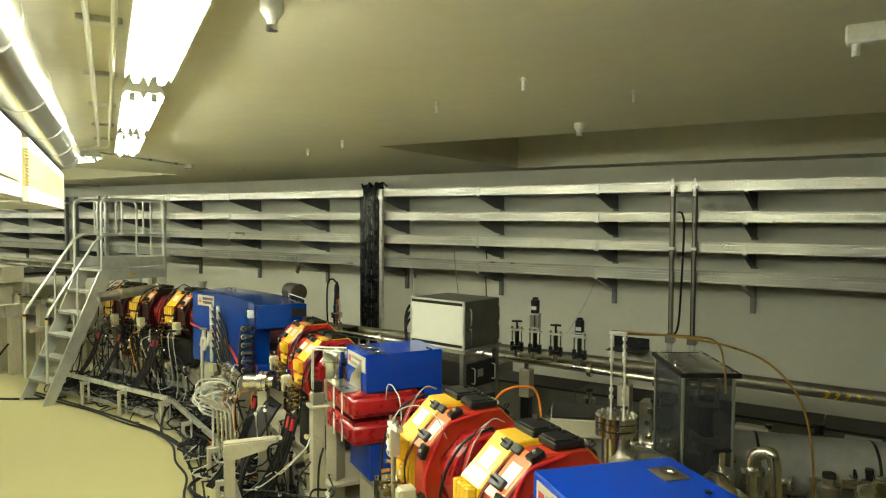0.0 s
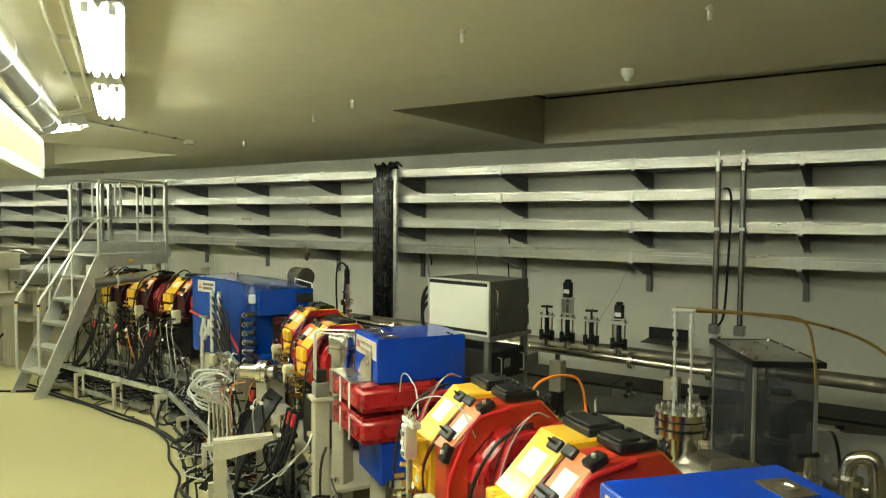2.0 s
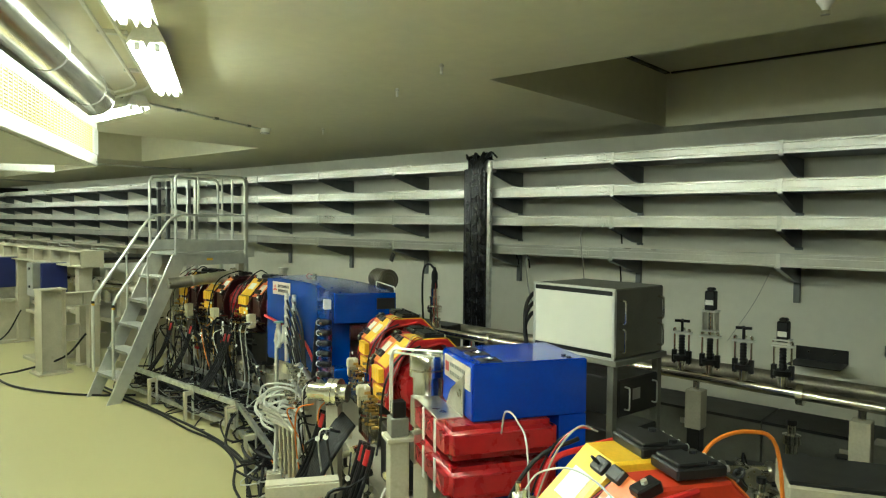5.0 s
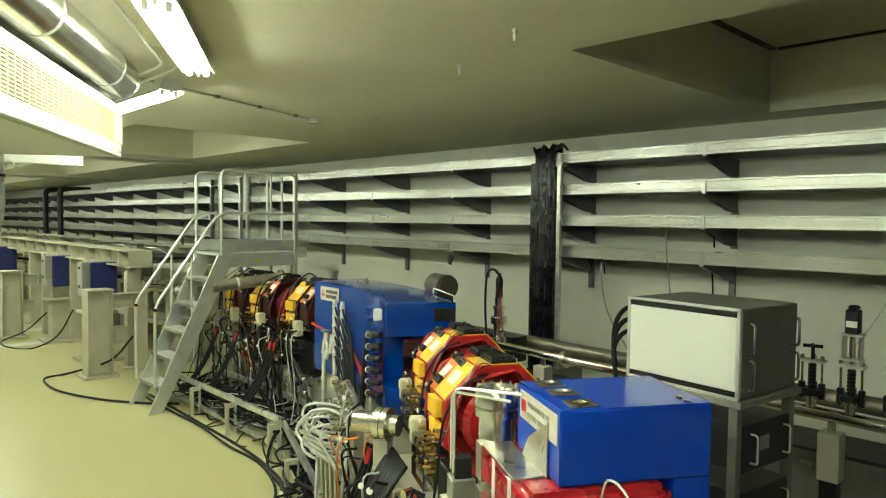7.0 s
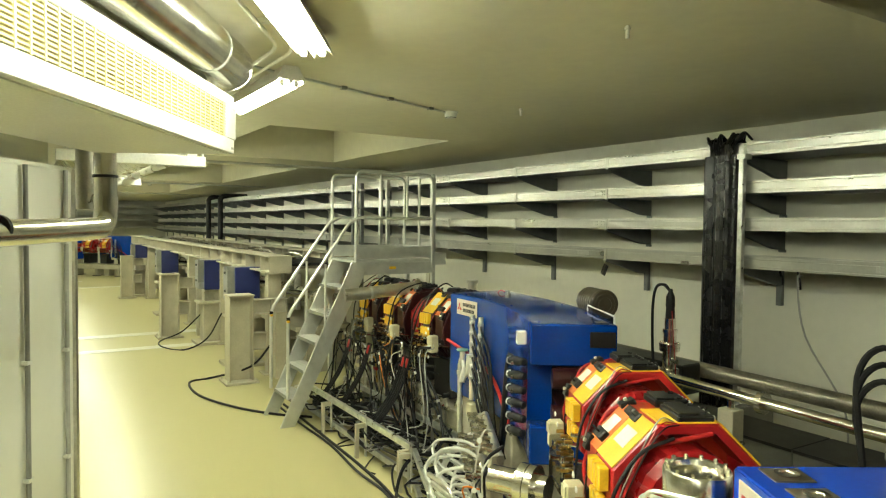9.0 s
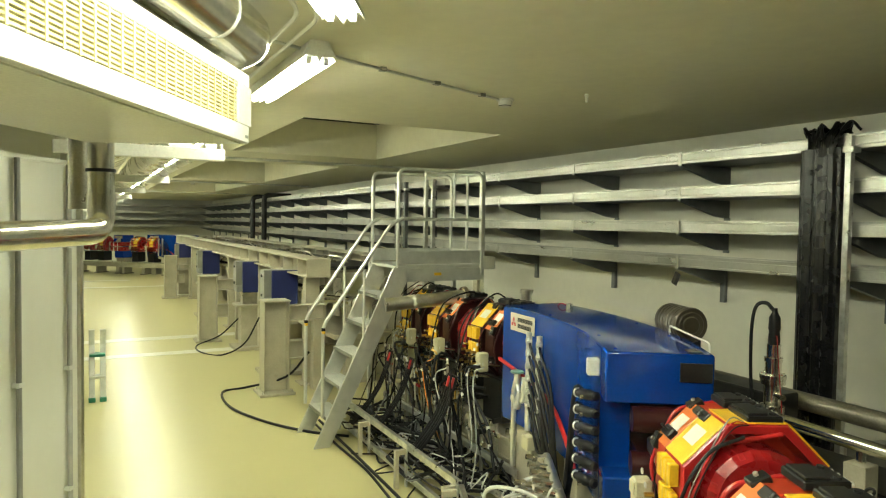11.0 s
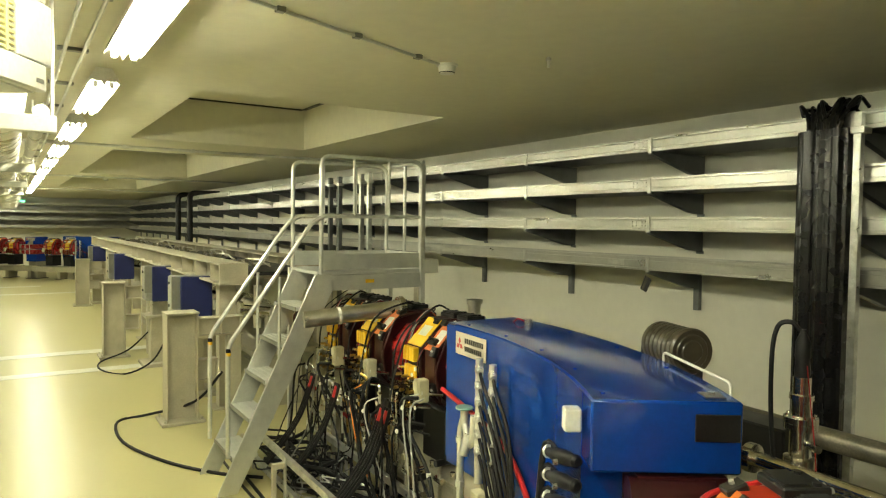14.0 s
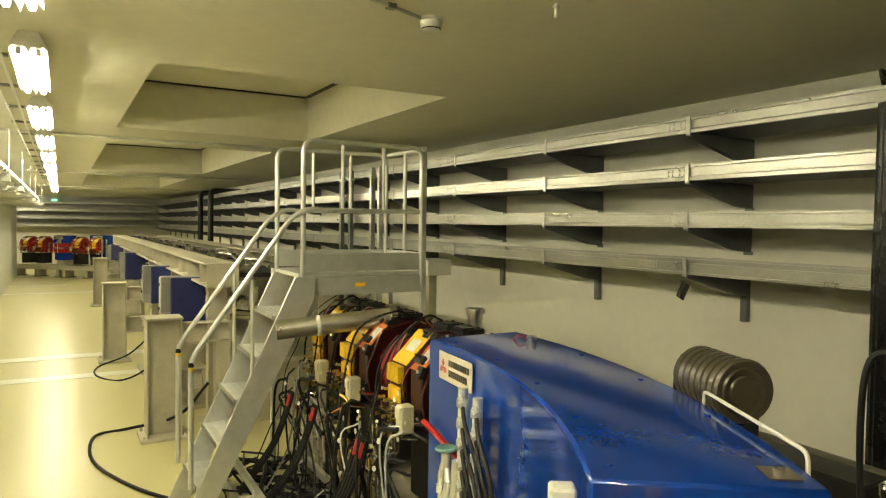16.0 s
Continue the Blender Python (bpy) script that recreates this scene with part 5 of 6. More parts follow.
for f in (0.08, 0.3, 0.52, 0.8):
    p = A0.lerp(A1T, f)
    part("strap", rod(p, p + (A1T - A0).normalized() * 0.018, 0.203, 28), DARK, tk)
for f in (0.1, 0.45, 0.85):
    p = A0.lerp(A1T, f)
    part("cradle", box(p.x - 0.04, p.x + 0.04, p.y - 0.18, p.y + 0.18, 0.0, 0.53, 0.004), CREAM, tk)

# secondary beam line with valve manipulators
bl = thing("beam_line", Matrix(), "shiny steel beam pipe of the side beam line on stands", "beam pipe")
part("pipe", rod((-6.4, 5.78, 1.10), (-0.9, 5.38, 1.10), 0.032, 14), CHROME, bl, smooth=True)
for x in (-5.1, -4.2, -2.95, -1.9, -1.35):
    y = 5.78 - 0.4 * (x + 6.4) / 5.5
    part("flange", rod((x - 0.018, y, 1.10), (x + 0.018, y, 1.10), 0.06, 16), CHROME, bl, smooth=True)
for x in (-5.3, -4.4, -2.5, -1.6):
    y = 5.78 - 0.4 * (x + 6.4) / 5.5
    part("stand_head", box(x - 0.05, x + 0.05, y - 0.05, y + 0.05, 0.78, 1.02, 0.004), CREAM, bl)
    part("stand_post", box(x - 0.04, x + 0.04, y - 0.04, y + 0.04, 0.0, 0.78, 0.004), DARK, bl)
    part("saddle", rod((x, y, 1.02), (x, y, 1.07), 0.02, 8), CHROME, bl)
for n, (x, h, top) in enumerate(((-2.60, 0.36, 0), (-2.42, 0.56, 1), (-2.22, 0.36, 0), (-2.00, 0.42, 1))):
    y = 5.78 - 0.4 * (x + 6.4) / 5.5
    e = thing("valve_manipulator", Matrix.Translation((x, y, 1.10)), "black and steel linear valve drive on the beam pipe", "valve", "valve drives")
    part("neck", rod((0, 0, 0.02), (0, 0, 0.10), 0.024, 12), CHROME, e, smooth=True)
    part("lower_flange", rod((0, 0, 0.09), (0, 0, 0.12), 0.05, 16), DARK, e, smooth=True)
    part("bellows", turned([(0.016 + 0.005 * (k % 2), 0.12 + k * 0.009) for k in range(15)], 12), DARK, e, smooth=True)
    part("upper_plate", box(-0.058, 0.058, -0.035, 0.035, 0.255, 0.268, 0.003), STEELBRIGHT, e)
    for c, s in ((-0.046, 0), (0.046, 0), (0, 0.03)):
        part("guide_rod", rod((c, s, 0.06), (c, s, 0.29), 0.006, 7), CHROME, e, smooth=True)
        part("rod_block", box(c - 0.014, c + 0.014, s - 0.014, s + 0.014, 0.07, 0.15, 0.003), DARK, e)
        part("rod_nut", rod((c, s, 0.268), (c, s, 0.285), 0.011, 6), CHROME, e)
    if top:
        part("motor_plate", box(-0.045, 0.045, -0.035, 0.035, 0.29, 0.30, 0.002), STEELBRIGHT, e)
        for c in (-0.036, 0.036):
            part("side_plate", box(c - 0.005, c + 0.005, -0.03, 0.03, 0.30, h - 0.15, 0.002), STAINLESS, e)
        part("coupling", rod((0, 0, 0.27), (0, 0, h - 0.15), 0.014, 10), CHROME, e, smooth=True)
        part("motor_plate", box(-0.048, 0.048, -0.036, 0.036, h - 0.15, h - 0.138, 0.002), STEELBRIGHT, e)
        mt = part("motor", box(-0.03, 0.03, -0.03, 0.03, h - 0.138, h - 0.02, 0.006), BLACK, e, "black stepper motor")
        part("motor_label", box(-0.024, 0.024, -0.0325, -0.03, h - 0.105, h - 0.075), WHITE, mt, "white label")
        part("motor_cap", box(-0.022, 0.024, -0.024, 0.024, h - 0.02, h, 0.008), BLACK, e)
    else:
        part("spindle", rod((0, 0, 0.268), (0, 0, h - 0.02), 0.009, 8), BLACK, e)
        for a in (0.3, 1.9):
            q = Vector((0.045 * math.cos(a), 0.045 * math.sin(a), 0))
            part("star_knob", rod(Vector((0, 0, h - 0.025)) - q, Vector((0, 0, h - 0.025)) + q, 0.009, 8), BLACK, e, smooth=True)
cable([(-4.97, 5.79, 1.63), (-5.00, 5.77, 1.665), (-5.045, 5.75, 1.64), (-5.06, 5.74, 1.5), (-5.05, 5.74, 1.2), (-5.0, 5.74, 0.9)], 0.010, BLACK, "black cable bent over the vacuum gauge")

# instrument cabinet on a dark rack
rm = Matrix.Translation((-3.115, 4.605, 0)) @ pose(0, 0, 0, 0, 0, -8)
rk = thing("instrument_rack", rm, "dark open steel rack with black instruments under a cabinet", "rack")
for x in (0.02, 0.53):
    for y in (0.02, 0.44):
        part("post", box(x - 0.02, x + 0.02, y - 0.02, y + 0.02, 0.0, 1.30, 0.003), CASE, rk)
part("top_shelf", box(-0.01, 0.57, -0.01, 0.48, 1.30, 1.33, 0.004), GREYBOX, rk, "grey top shelf")
for z, h in ((1.02, 0.2), (0.72, 0.22), (0.4, 0.25)):
    u = part("instrument", box(0.05, 0.555, 0.05, 0.41, z, z + h, 0.006), DARK, rk, "black rack instrument")
    for y in (0.1, 0.36):
        part("grip", tube(bent([(0.555, y, z + 0.04), (0.585, y, z + 0.04), (0.585, y, z + h - 0.04), (0.555, y, z + h - 0.04)], 0.015, 3), 0.005, 6, curved=False), ALU, u)
    part("display", box(0.556, 0.558, 0.17, 0.24, z + 0.08, z + 0.14), GREYCAB, u)
ic = thing("instrument_cabinet", rm @ Matrix.Translation((0, 0, 1.332)), "white and dark grey metal instrument cabinet with side handles", "cabinet")
part("body", box(0.0, 0.55, 0.004, 0.46, 0.0, 0.37, 0.006), CASE, ic, "dark grey sheet body")
part("front_strip", box(0.012, 0.538, -0.003, 0.004, 0.336, 0.358), DARK, ic, "dark strip")
part("front_strip", box(0.012, 0.538, -0.003, 0.004, 0.012, 0.034), DARK, ic, "dark strip")
part("front_panel", box(0.012, 0.538, -0.004, 0.004, 0.035, 0.335, 0.002), PANEL, ic, "plain white front panel")
for a in (box(-0.004, 0.554, -0.006, 0.01, 0.36, 0.374, 0.002), box(-0.004, 0.554, -0.006, 0.01, -0.002, 0.012, 0.002), box(-0.004, 0.012, -0.006, 0.01, 0.012, 0.36, 0.002), box(0.538, 0.556, -0.006, 0.014, 0.012, 0.36, 0.003)):
    part("edge_profile", a, ALU, ic)
for y in (0.05, 0.41):
    for z in (0.10, 0.25):
        part("side_handle", tube(bent([(0.55, y, z - 0.06), (0.585, y, z - 0.06), (0.585, y, z + 0.06), (0.55, y, z + 0.06)], 0.015, 3), 0.006, 8, curved=False), CHROME, ic, smooth=True)
for k in range(3):
    cable([(-3.12, 4.85, 1.55 - 0.05 * k), (-3.25, 4.84, 1.62 - 0.06 * k), (-3.33, 4.83, 1.5 - 0.05 * k), (-3.3, 4.82, 1.2), (-3.22, 4.8, 0.6)], 0.012, BLACK, "thick cable looping out behind the cabinet")

# brown drum behind the bending magnet
dr = thing("coolant_drum", Matrix(), "brown corrugated drum lying on a bracket", "drum")
q = Vector((0.94, -0.34, 0)).normalized()
c0 = Vector((-5.55, 5.64, 1.515))
prof = [(0.0, 0.0), (0.07, 0.0), (0.092, 0.012)]
for k in range(7):
    z = 0.02 + 0.034 * k
    prof += [(0.096, z), (0.096, z + 0.022), (0.087, z + 0.026), (0.087, z + 0.030)]
prof += [(0.100, 0.262), (0.094, 0.274), (0.075, 0.27), (0.07, 0.276), (0.05, 0.27), (0.045, 0.276), (0.0, 0.272)]
part("shell", turned(prof, 24, m=Matrix.Translation(c0) @ q.to_track_quat("Z", "Y").to_matrix().to_4x4()), BROWN, dr, smooth=True)
part("bracket", box(-5.50, -5.32, 5.58, 5.66, 1.0, 1.425, 0.005), DARK, dr)
part("bracket_leg", box(-5.46, -5.36, 5.59, 5.65, 0.0, 1.0, 0.005), GREYBOX, dr)
cable([(-5.52, 5.66, 1.54), (-5.60, 5.68, 1.555), (-5.67, 5.70, 1.52), (-5.70, 5.71, 1.42), (-5.7, 5.72, 1.0)], 0.008, BLACK, "black hose curling out of the drum")

# vacuum column beside the bending magnet's near end
vg = thing("vacuum_gauge", Matrix.Translation((-4.96, 5.79, 1.05)), "tall steel vacuum gauge stack with a black head", "vacuum gauge")
part("gauge_body", turned([(0.035, 0), (0.035, 0.03), (0.062, 0.03), (0.062, 0.075), (0.042, 0.08), (0.042, 0.19), (0.062, 0.19), (0.062, 0.215), (0.065, 0.218), (0.065, 0.24), (0.04, 0.245), (0.04, 0.31), (0.046, 0.31), (0.046, 0.33), (0.034, 0.33), (0.034, 0.40)], 18), CHROME, vg, smooth=True)
for k in range(8):
    a = k * math.pi / 4
    part("flange_bolt", rod((0.053 * math.cos(a), 0.053 * math.sin(a), 0.24), (0.053 * math.cos(a), 0.053 * math.sin(a), 0.25), 0.006, 6), CHROME, vg)
part("head", turned([(0.028, 0.40), (0.03, 0.42), (0.026, 0.47), (0.03, 0.48), (0.028, 0.54), (0.014, 0.57), (0.012, 0.59)], 12), BLACK, vg, smooth=True)
part("side_valve", rod((0.04, -0.02, 0.14), (0.10, -0.05, 0.14), 0.016, 10), CHROME, vg, smooth=True)
part("signal_wire", tube([(0.03, -0.02, 0.45), (0.06, -0.04, 0.3), (0.09, -0.05, 0.1), (0.11, -0.05, -0.2)], 0.0022, 6), COIL, vg, "thin red wire")
part("column", box(-0.04, 0.04, -0.04, 0.04, -1.05, 0.0, 0.004), GREYBOX, vg)

# stainless bellows can and side flange on the first group
can = thing("bellows_can", Matrix.Translation((-3.25, 3.84, -0.02)), "bright steel bellows can with bolted rim", "vacuum fitting")
part("can", turned([(0.075, 1.0), (0.075, 1.16), (0.079, 1.165), (0.079, 1.175), (0.075, 1.18), (0.075, 1.28), (0.092, 1.285), (0.092, 1.315), (0.082, 1.32), (0.092, 1.325), (0.092, 1.39), (0.088, 1.395), (0.07, 1.395), (0.066, 1.38), (0.0, 1.38)], 28), CHROME, can, smooth=True)
for k in range(12):
    a = k * math.pi / 6
    part("rim_bolt", rod((0.08 * math.cos(a), 0.08 * math.sin(a), 1.395), (0.08 * math.cos(a), 0.08 * math.sin(a), 1.406), 0.006, 6), CHROME, can)
part("can_stand", box(-0.05, 0.05, -0.05, 0.05, 0.02, 1.0, 0.004), CREAM, can)
sf = thing("beam_port", Matrix.Translation((-4.12, 4.00, 0.99)) @ pose(0, 0, 0, 0, 0, -63), "polished steel beam port cylinder with flanges", "vacuum fitting")
part("cylinder", rod((0, -0.20, 0), (0, 0.05, 0), 0.055, 24), CHROME, sf, smooth=True)
part("flange", rod((0, -0.07, 0), (0, -0.035, 0), 0.088, 24), CHROME, sf, smooth=True)
part("flange", rod((0, -0.03, 0), (0, 0.0, 0), 0.088, 24), CHROME, sf, smooth=True)
part("stand", box(-0.04, 0.04, -0.08, 0.0, -0.99, -0.06, 0.004), CREAM, sf)
lc = thing("beam_monitor", Matrix(), "long brown-grey steel cylinder with a clamp on the beam line", "vacuum fitting")
part("cylinder", rod((-8.16, 4.93, 1.33), (-7.98, 5.66, 1.40), 0.062, 20), STAINLESS, lc, smooth=True)
part("hose_clamp", rod((-8.10, 5.17, 1.353), (-8.096, 5.19, 1.355), 0.066, 20), WHITE, lc)
part("flange", rod((-7.985, 5.62, 1.395), (-7.98, 5.66, 1.40), 0.09, 20), CHROME, lc, smooth=True)
part("bracket", box(-8.03, -7.93, 5.58, 5.70, 1.0, 1.33, 0.004), GREYBOX, lc)
pc = thing("vacuum_can", Matrix.Translation((-7.45, 5.95, 0)), "small steel can on a post behind the magnets", "vacuum fitting")
part("case", turned([(0.0, 1.36), (0.055, 1.36), (0.055, 1.385), (0.045, 1.385), (0.045, 1.47), (0.058, 1.47), (0.058, 1.50), (0.0, 1.50)], 20), STAINLESS, pc, smooth=True)
part("post", box(-0.03, 0.03, -0.03, 0.03, 0, 1.36, 0.004), GREYBOX, pc)

# cream post with a cap, and the angle stand on the aisle side
cp = thing("support_post", Matrix.Translation((-3.0, 3.38, 0)) @ pose(0, 0, 0, 0, 0, -31), "cream square post with a dark steel head", "post")
part("post", box(-0.042, 0.042, -0.042, 0.042, 0.0, 1.10, 0.004), CREAM, cp)
part("base_plate", box(-0.1, 0.1, -0.1, 0.1, 0.0, 0.015, 0.003), CREAM, cp)
part("cap", box(-0.06, 0.06, -0.06, 0.06, 1.10, 1.12, 0.003), CREAM, cp)
part("head", box(-0.04, 0.04, -0.04, 0.04, 1.12, 1.20, 0.004), GREYBOX, cp)
part("clamp", box(-0.022, 0.03, -0.03, 0.03, 1.20, 1.27, 0.004), DARK, cp)
for s in (0.0, 0.035):
    part("bent_pipe", tube(bent([(-0.02 + s, -0.03, 1.22), (-0.02 + s, -0.03, 1.48 + s * 0.6), (0.14, 0.12 + s, 1.48 + s * 0.6)], 0.03), 0.0048, 8, curved=False), STEELBRIGHT, cp, smooth=True)
an = thing("angle_stand", Matrix.Translation((-3.55, 3.12, -0.17)) @ pose(0, 0, 0, 0, 0, 55), "grey-green painted angle steel stand", "stand")
part("post", box(-0.035, 0.035, -0.035, -0.029, 0.17, 1.0, 0.002), CREAM, an)
part("post", box(-0.035, -0.029, -0.029, 0.035, 0.17, 1.0, 0.002), CREAM, an)
part("arm", prism([(-0.035, 1.0), (0.30, 1.0), (0.30, 0.955), (0.05, 0.90), (-0.035, 0.90)], -0.05, -0.036, m=X90 @ Matrix.Scale(-1, 4, (0, 0, 1))), CREAM, an)
part("arm_top", box(-0.035, 0.30, -0.035, 0.035, 1.0, 1.008, 0.002), CREAM, an)
part("base_plate", box(-0.08, 0.08, -0.08, 0.08, 0.17, 0.182, 0.002), CREAM, an)

# near vacuum chamber cluster with flanges and copper lines
ch = thing("vacuum_vessel", Matrix.Translation((-1.09, 3.64, -0.045)), "polished steel vacuum vessel with bolted flanges", "vacuum vessel")
part("neck", rod((0, 0, 0.8), (0, 0, 1.26), 0.075, 24), CHROME, ch, smooth=True)
for z in (1.235, 1.275, 1.31):
    f = part("flange", rod((0, 0, z), (0, 0, z + 0.028), 0.112, 28), CHROME, ch, smooth=True)
    for k in range(16):
        a = k * math.pi / 8
        if z > 1.3:
            part("flange_bolt", rod((0.096 * math.cos(a), 0.096 * math.sin(a), z + 0.028), (0.096 * math.cos(a), 0.096 * math.sin(a), z + 0.04), 0.007, 6), STAINLESS, f)
part("body", turned([(0.06, 0.86), (0.15, 0.90), (0.19, 0.98), (0.19, 1.05), (0.15, 1.13), (0.08, 1.17)], 28, m=Matrix.Translation((0.14, -0.02, 0))), STAINLESS, ch, smooth=True)
part("side_flange", rod((0.29, -0.29, 1.16), (0.29, -0.29, 1.20), 0.10, 26), CHROME, ch, smooth=True)
part("side_flange", rod((0.29, -0.29, 1.21), (0.29, -0.29, 1.235), 0.10, 26), CHROME, ch, smooth=True)
part("side_neck", rod((0.29, -0.29, 0.9), (0.29, -0.29, 1.16), 0.07, 22), CHROME, ch, smooth=True)
part("elbow", tube([(0.36, 0.35, 0.85), (0.45, 0.25, 1.0), (0.55, 0.1, 1.0), (0.6, 0.0, 0.85)], 0.045, 12), CHROME, ch, smooth=True)
part("elbow", tube(bent([(0.62, 0.42, 0.6), (0.62, 0.42, 1.12), (0.72, 0.40, 1.16), (0.74, 0.40, 0.9)], 0.07), 0.034, 14, curved=False), CHROME, ch, smooth=True)
for z in (0.82, 0.86, 1.02):
    part("elbow_flange", rod((0.62, 0.42, z), (0.62, 0.42, z + 0.022), 0.062, 18), CHROME, ch, smooth=True)
part("gate_valve", box(0.40, 0.52, 0.36, 0.50, 0.78, 1.0, 0.012, seg=2), STAINLESS, ch, "satin steel valve body")
part("valve_stem", rod((0.46, 0.43, 1.0), (0.46, 0.43, 1.10), 0.018, 10), CHROME, ch, smooth=True)
part("valve_handle", rod((0.42, 0.40, 1.10), (0.50, 0.46, 1.105), 0.012, 8), DARK, ch)
part("dome", turned([(0.14, 0.80), (0.15, 0.86), (0.13, 0.95), (0.07, 1.0), (0.0, 1.01)], 24, m=Matrix.Translation((0.55, 0.12, 0))), STAINLESS, ch, "rounded steel vessel end", True)
part("pedestal", box(-0.1, 0.30, -0.3, 0.1, 0.045, 0.86, 0.006), CREAM, ch)
for s in (0.0, 0.07):
    part("feed_line", tube([(s - 0.03, 0.0, 1.34), (s - 0.03, 0.005, 1.5), (s - 0.03, 0.0, 1.77)], 0.006, 8), STEELBRIGHT, ch, smooth=True)
part("tee", box(-0.045, 0.055, -0.008, 0.008, 1.768, 1.786, 0.004), STEELBRIGHT, ch)
for s in (0.0, 0.07):
    for z in (1.42, 1.46, 1.62, 1.66, 1.70, 1.74):
        part("line_nut", rod((s - 0.03, 0.002, z), (s - 0.03, 0.002, z + 0.018), 0.012, 6), STEELBRIGHT, ch)
part("copper_line", tube([(-0.03, 0.0, 1.785), (0.25, 0.08, 1.775), (0.52, 0.15, 1.74), (0.72, 0.18, 1.66), (0.86, 0.15, 1.50), (0.92, 0.1, 1.25), (0.93, 0.08, 0.8)], 0.006, 8), COPPER, ch, "yellow-brown copper line", True)
part("copper_line", tube([(0.04, 0.01, 1.775), (0.3, 0.2, 1.76), (0.44, 0.3, 1.73), (0.48, 0.32, 1.6), (0.49, 0.33, 1.45)], 0.006, 8), COPPER, ch, "yellow-brown copper line", True)
sm = thing("shield_box", Matrix.Translation((-0.90, 4.25, 0)) @ pose(0, 0, 0, 0, 0, 30), "dark smoked plastic shield box with a bolted top plate", "box")
for x in (0.02, 0.32):
    for y in (0.02, 0.62):
        part("frame_post", box(x - 0.008, x + 0.008, y - 0.008, y + 0.008, 0.0, 1.395, 0.002), GREYBOX, sm)
part("front_sheet", box(0.032, 0.308, 0.017, 0.023, 0.55, 1.39), SMOKED, sm, "smoked plastic sheet")
part("side_sheet", box(0.017, 0.023, 0.032, 0.608, 0.55, 1.39), SMOKED, sm, "smoked plastic sheet")
for q in (box(0, 0.36, 0, 0.02, 1.395, 1.425, 0.003), box(0, 0.36, 0.64, 0.66, 1.395, 1.425, 0.003), box(0, 0.02, 0.02, 0.64, 1.395, 1.425, 0.003), box(0.34, 0.36, 0.02, 0.64, 1.395, 1.425, 0.003)):
    part("top_rim", q, DARK, sm, "black top rim")
part("top_plate", box(0.02, 0.34, 0.02, 0.64, 1.412, 1.422), STAINLESS, sm, "grey steel top plate")
for x, y in ((0.04, 0.05), (0.32, 0.05), (0.04, 0.24), (0.32, 0.24), (0.04, 0.43), (0.32, 0.43), (0.04, 0.61), (0.32, 0.61)):
    part("bolt", rod((x, y, 1.422), (x, y, 1.445), 0.011, 6), CHROME, sm)
part("grab_bar", tube(bent([(0.20, 0.33, 1.42), (0.20, 0.33, 1.44), (0.20, 0.50, 1.44), (0.20, 0.50, 1.42)], 0.012, 3), 0.006, 6, curved=False), CHROME, sm, smooth=True)
part("inner_panel", box(0.08, 0.15, 0.30, 0.31, 0.9, 1.36, 0.003), CREAM, sm, "pale inner panel")
part("inner_pipe", rod((0.2, 0.14, 0.0), (0.2, 0.14, 1.25), 0.05, 16), DARK, sm, smooth=True)
for z in (0.72, 0.98, 1.20):
    part("inner_flange", rod((0.2, 0.14, z), (0.2, 0.14, z + 0.03), 0.075, 18), STAINLESS, sm, smooth=True)
for x, y, z in ((0.12, 0.10, 0.86), (0.27, 0.12, 1.1), (0.13, 0.40, 1.05), (0.26, 0.42, 0.8)):
    part("inner_box", box(x - 0.04, x + 0.04, y - 0.04, y + 0.04, z - 0.06, z + 0.06, 0.006), GREYBOX, sm)
pb = thing("wall_shelf", Matrix.Translation((0, WALL_Y, 0)), "black angled steel shelf plate fixed to the wall", "shelf")
part("back", box(-2.546, -2.13, -0.012, -0.002, 0.835, 0.955, 0.002), DARK, pb)
part("plate", box(-2.546, -2.13, -0.33, -0.012, 0.828, 0.836, 0.002), DARK, pb)
for x in (-2.44, -2.24):
    part("screw", rod((x, -0.018, 0.91), (x, -0.012, 0.91), 0.010, 8), CHROME, pb)
wb = thing("tray_box", Matrix.Translation((-1.40, 4.10, 0.17)) @ pose(0, 0, 0, 0, 0, 22), "cream box with a dark lid on a low stand", "box")
part("case", box(-0.24, 0.24, -0.16, 0.16, 0.86, 0.97, 0.008), CREAM, wb)
part("lid", box(-0.235, 0.235, -0.155, 0.155, 0.97, 0.985, 0.004), DARK, wb)
part("stand", box(-0.12, 0.12, -0.1, 0.1, -0.17, 0.86, 0.006), GREYBOX, wb)
fr = thing("slotted_frame", Matrix.Translation((0.35, 4.5, 0)), "cream slotted angle frame", "frame")
for x in (0, 0.6):
    for y in (0, 0.4):
        part("upright", box(x, x + 0.035, y, y + 0.035, 0, 0.72, 0.002), CREAM, fr)
for z in (0.35, 0.70):
    for y in (0, 0.4):
        part("rail", box(-0.05, 0.68, y, y + 0.004, z, z + 0.035), CREAM, fr)
    part("rail", box(0, 0.004, 0.0, 0.43, z + 0.036, z + 0.07), CREAM, fr)
ab = thing("actuator_block", Matrix.Translation((-1.93, 2.78, 0.0)) @ pose(0, 0, 0, 0, 0, -34), "pale grey valve actuator block with small fittings on a post", "actuator")
part("post", rod((0, 0, 0.0), (0, 0, 1.16), 0.014, 10), STAINLESS, ab, smooth=True)
part("body", box(-0.022, 0.022, -0.028, 0.028, 1.16, 1.30, 0.005), STEELBRIGHT, ab)
part("arm", box(-0.045, 0.09, -0.018, 0.018, 1.30, 1.325, 0.003), STEELBRIGHT, ab)
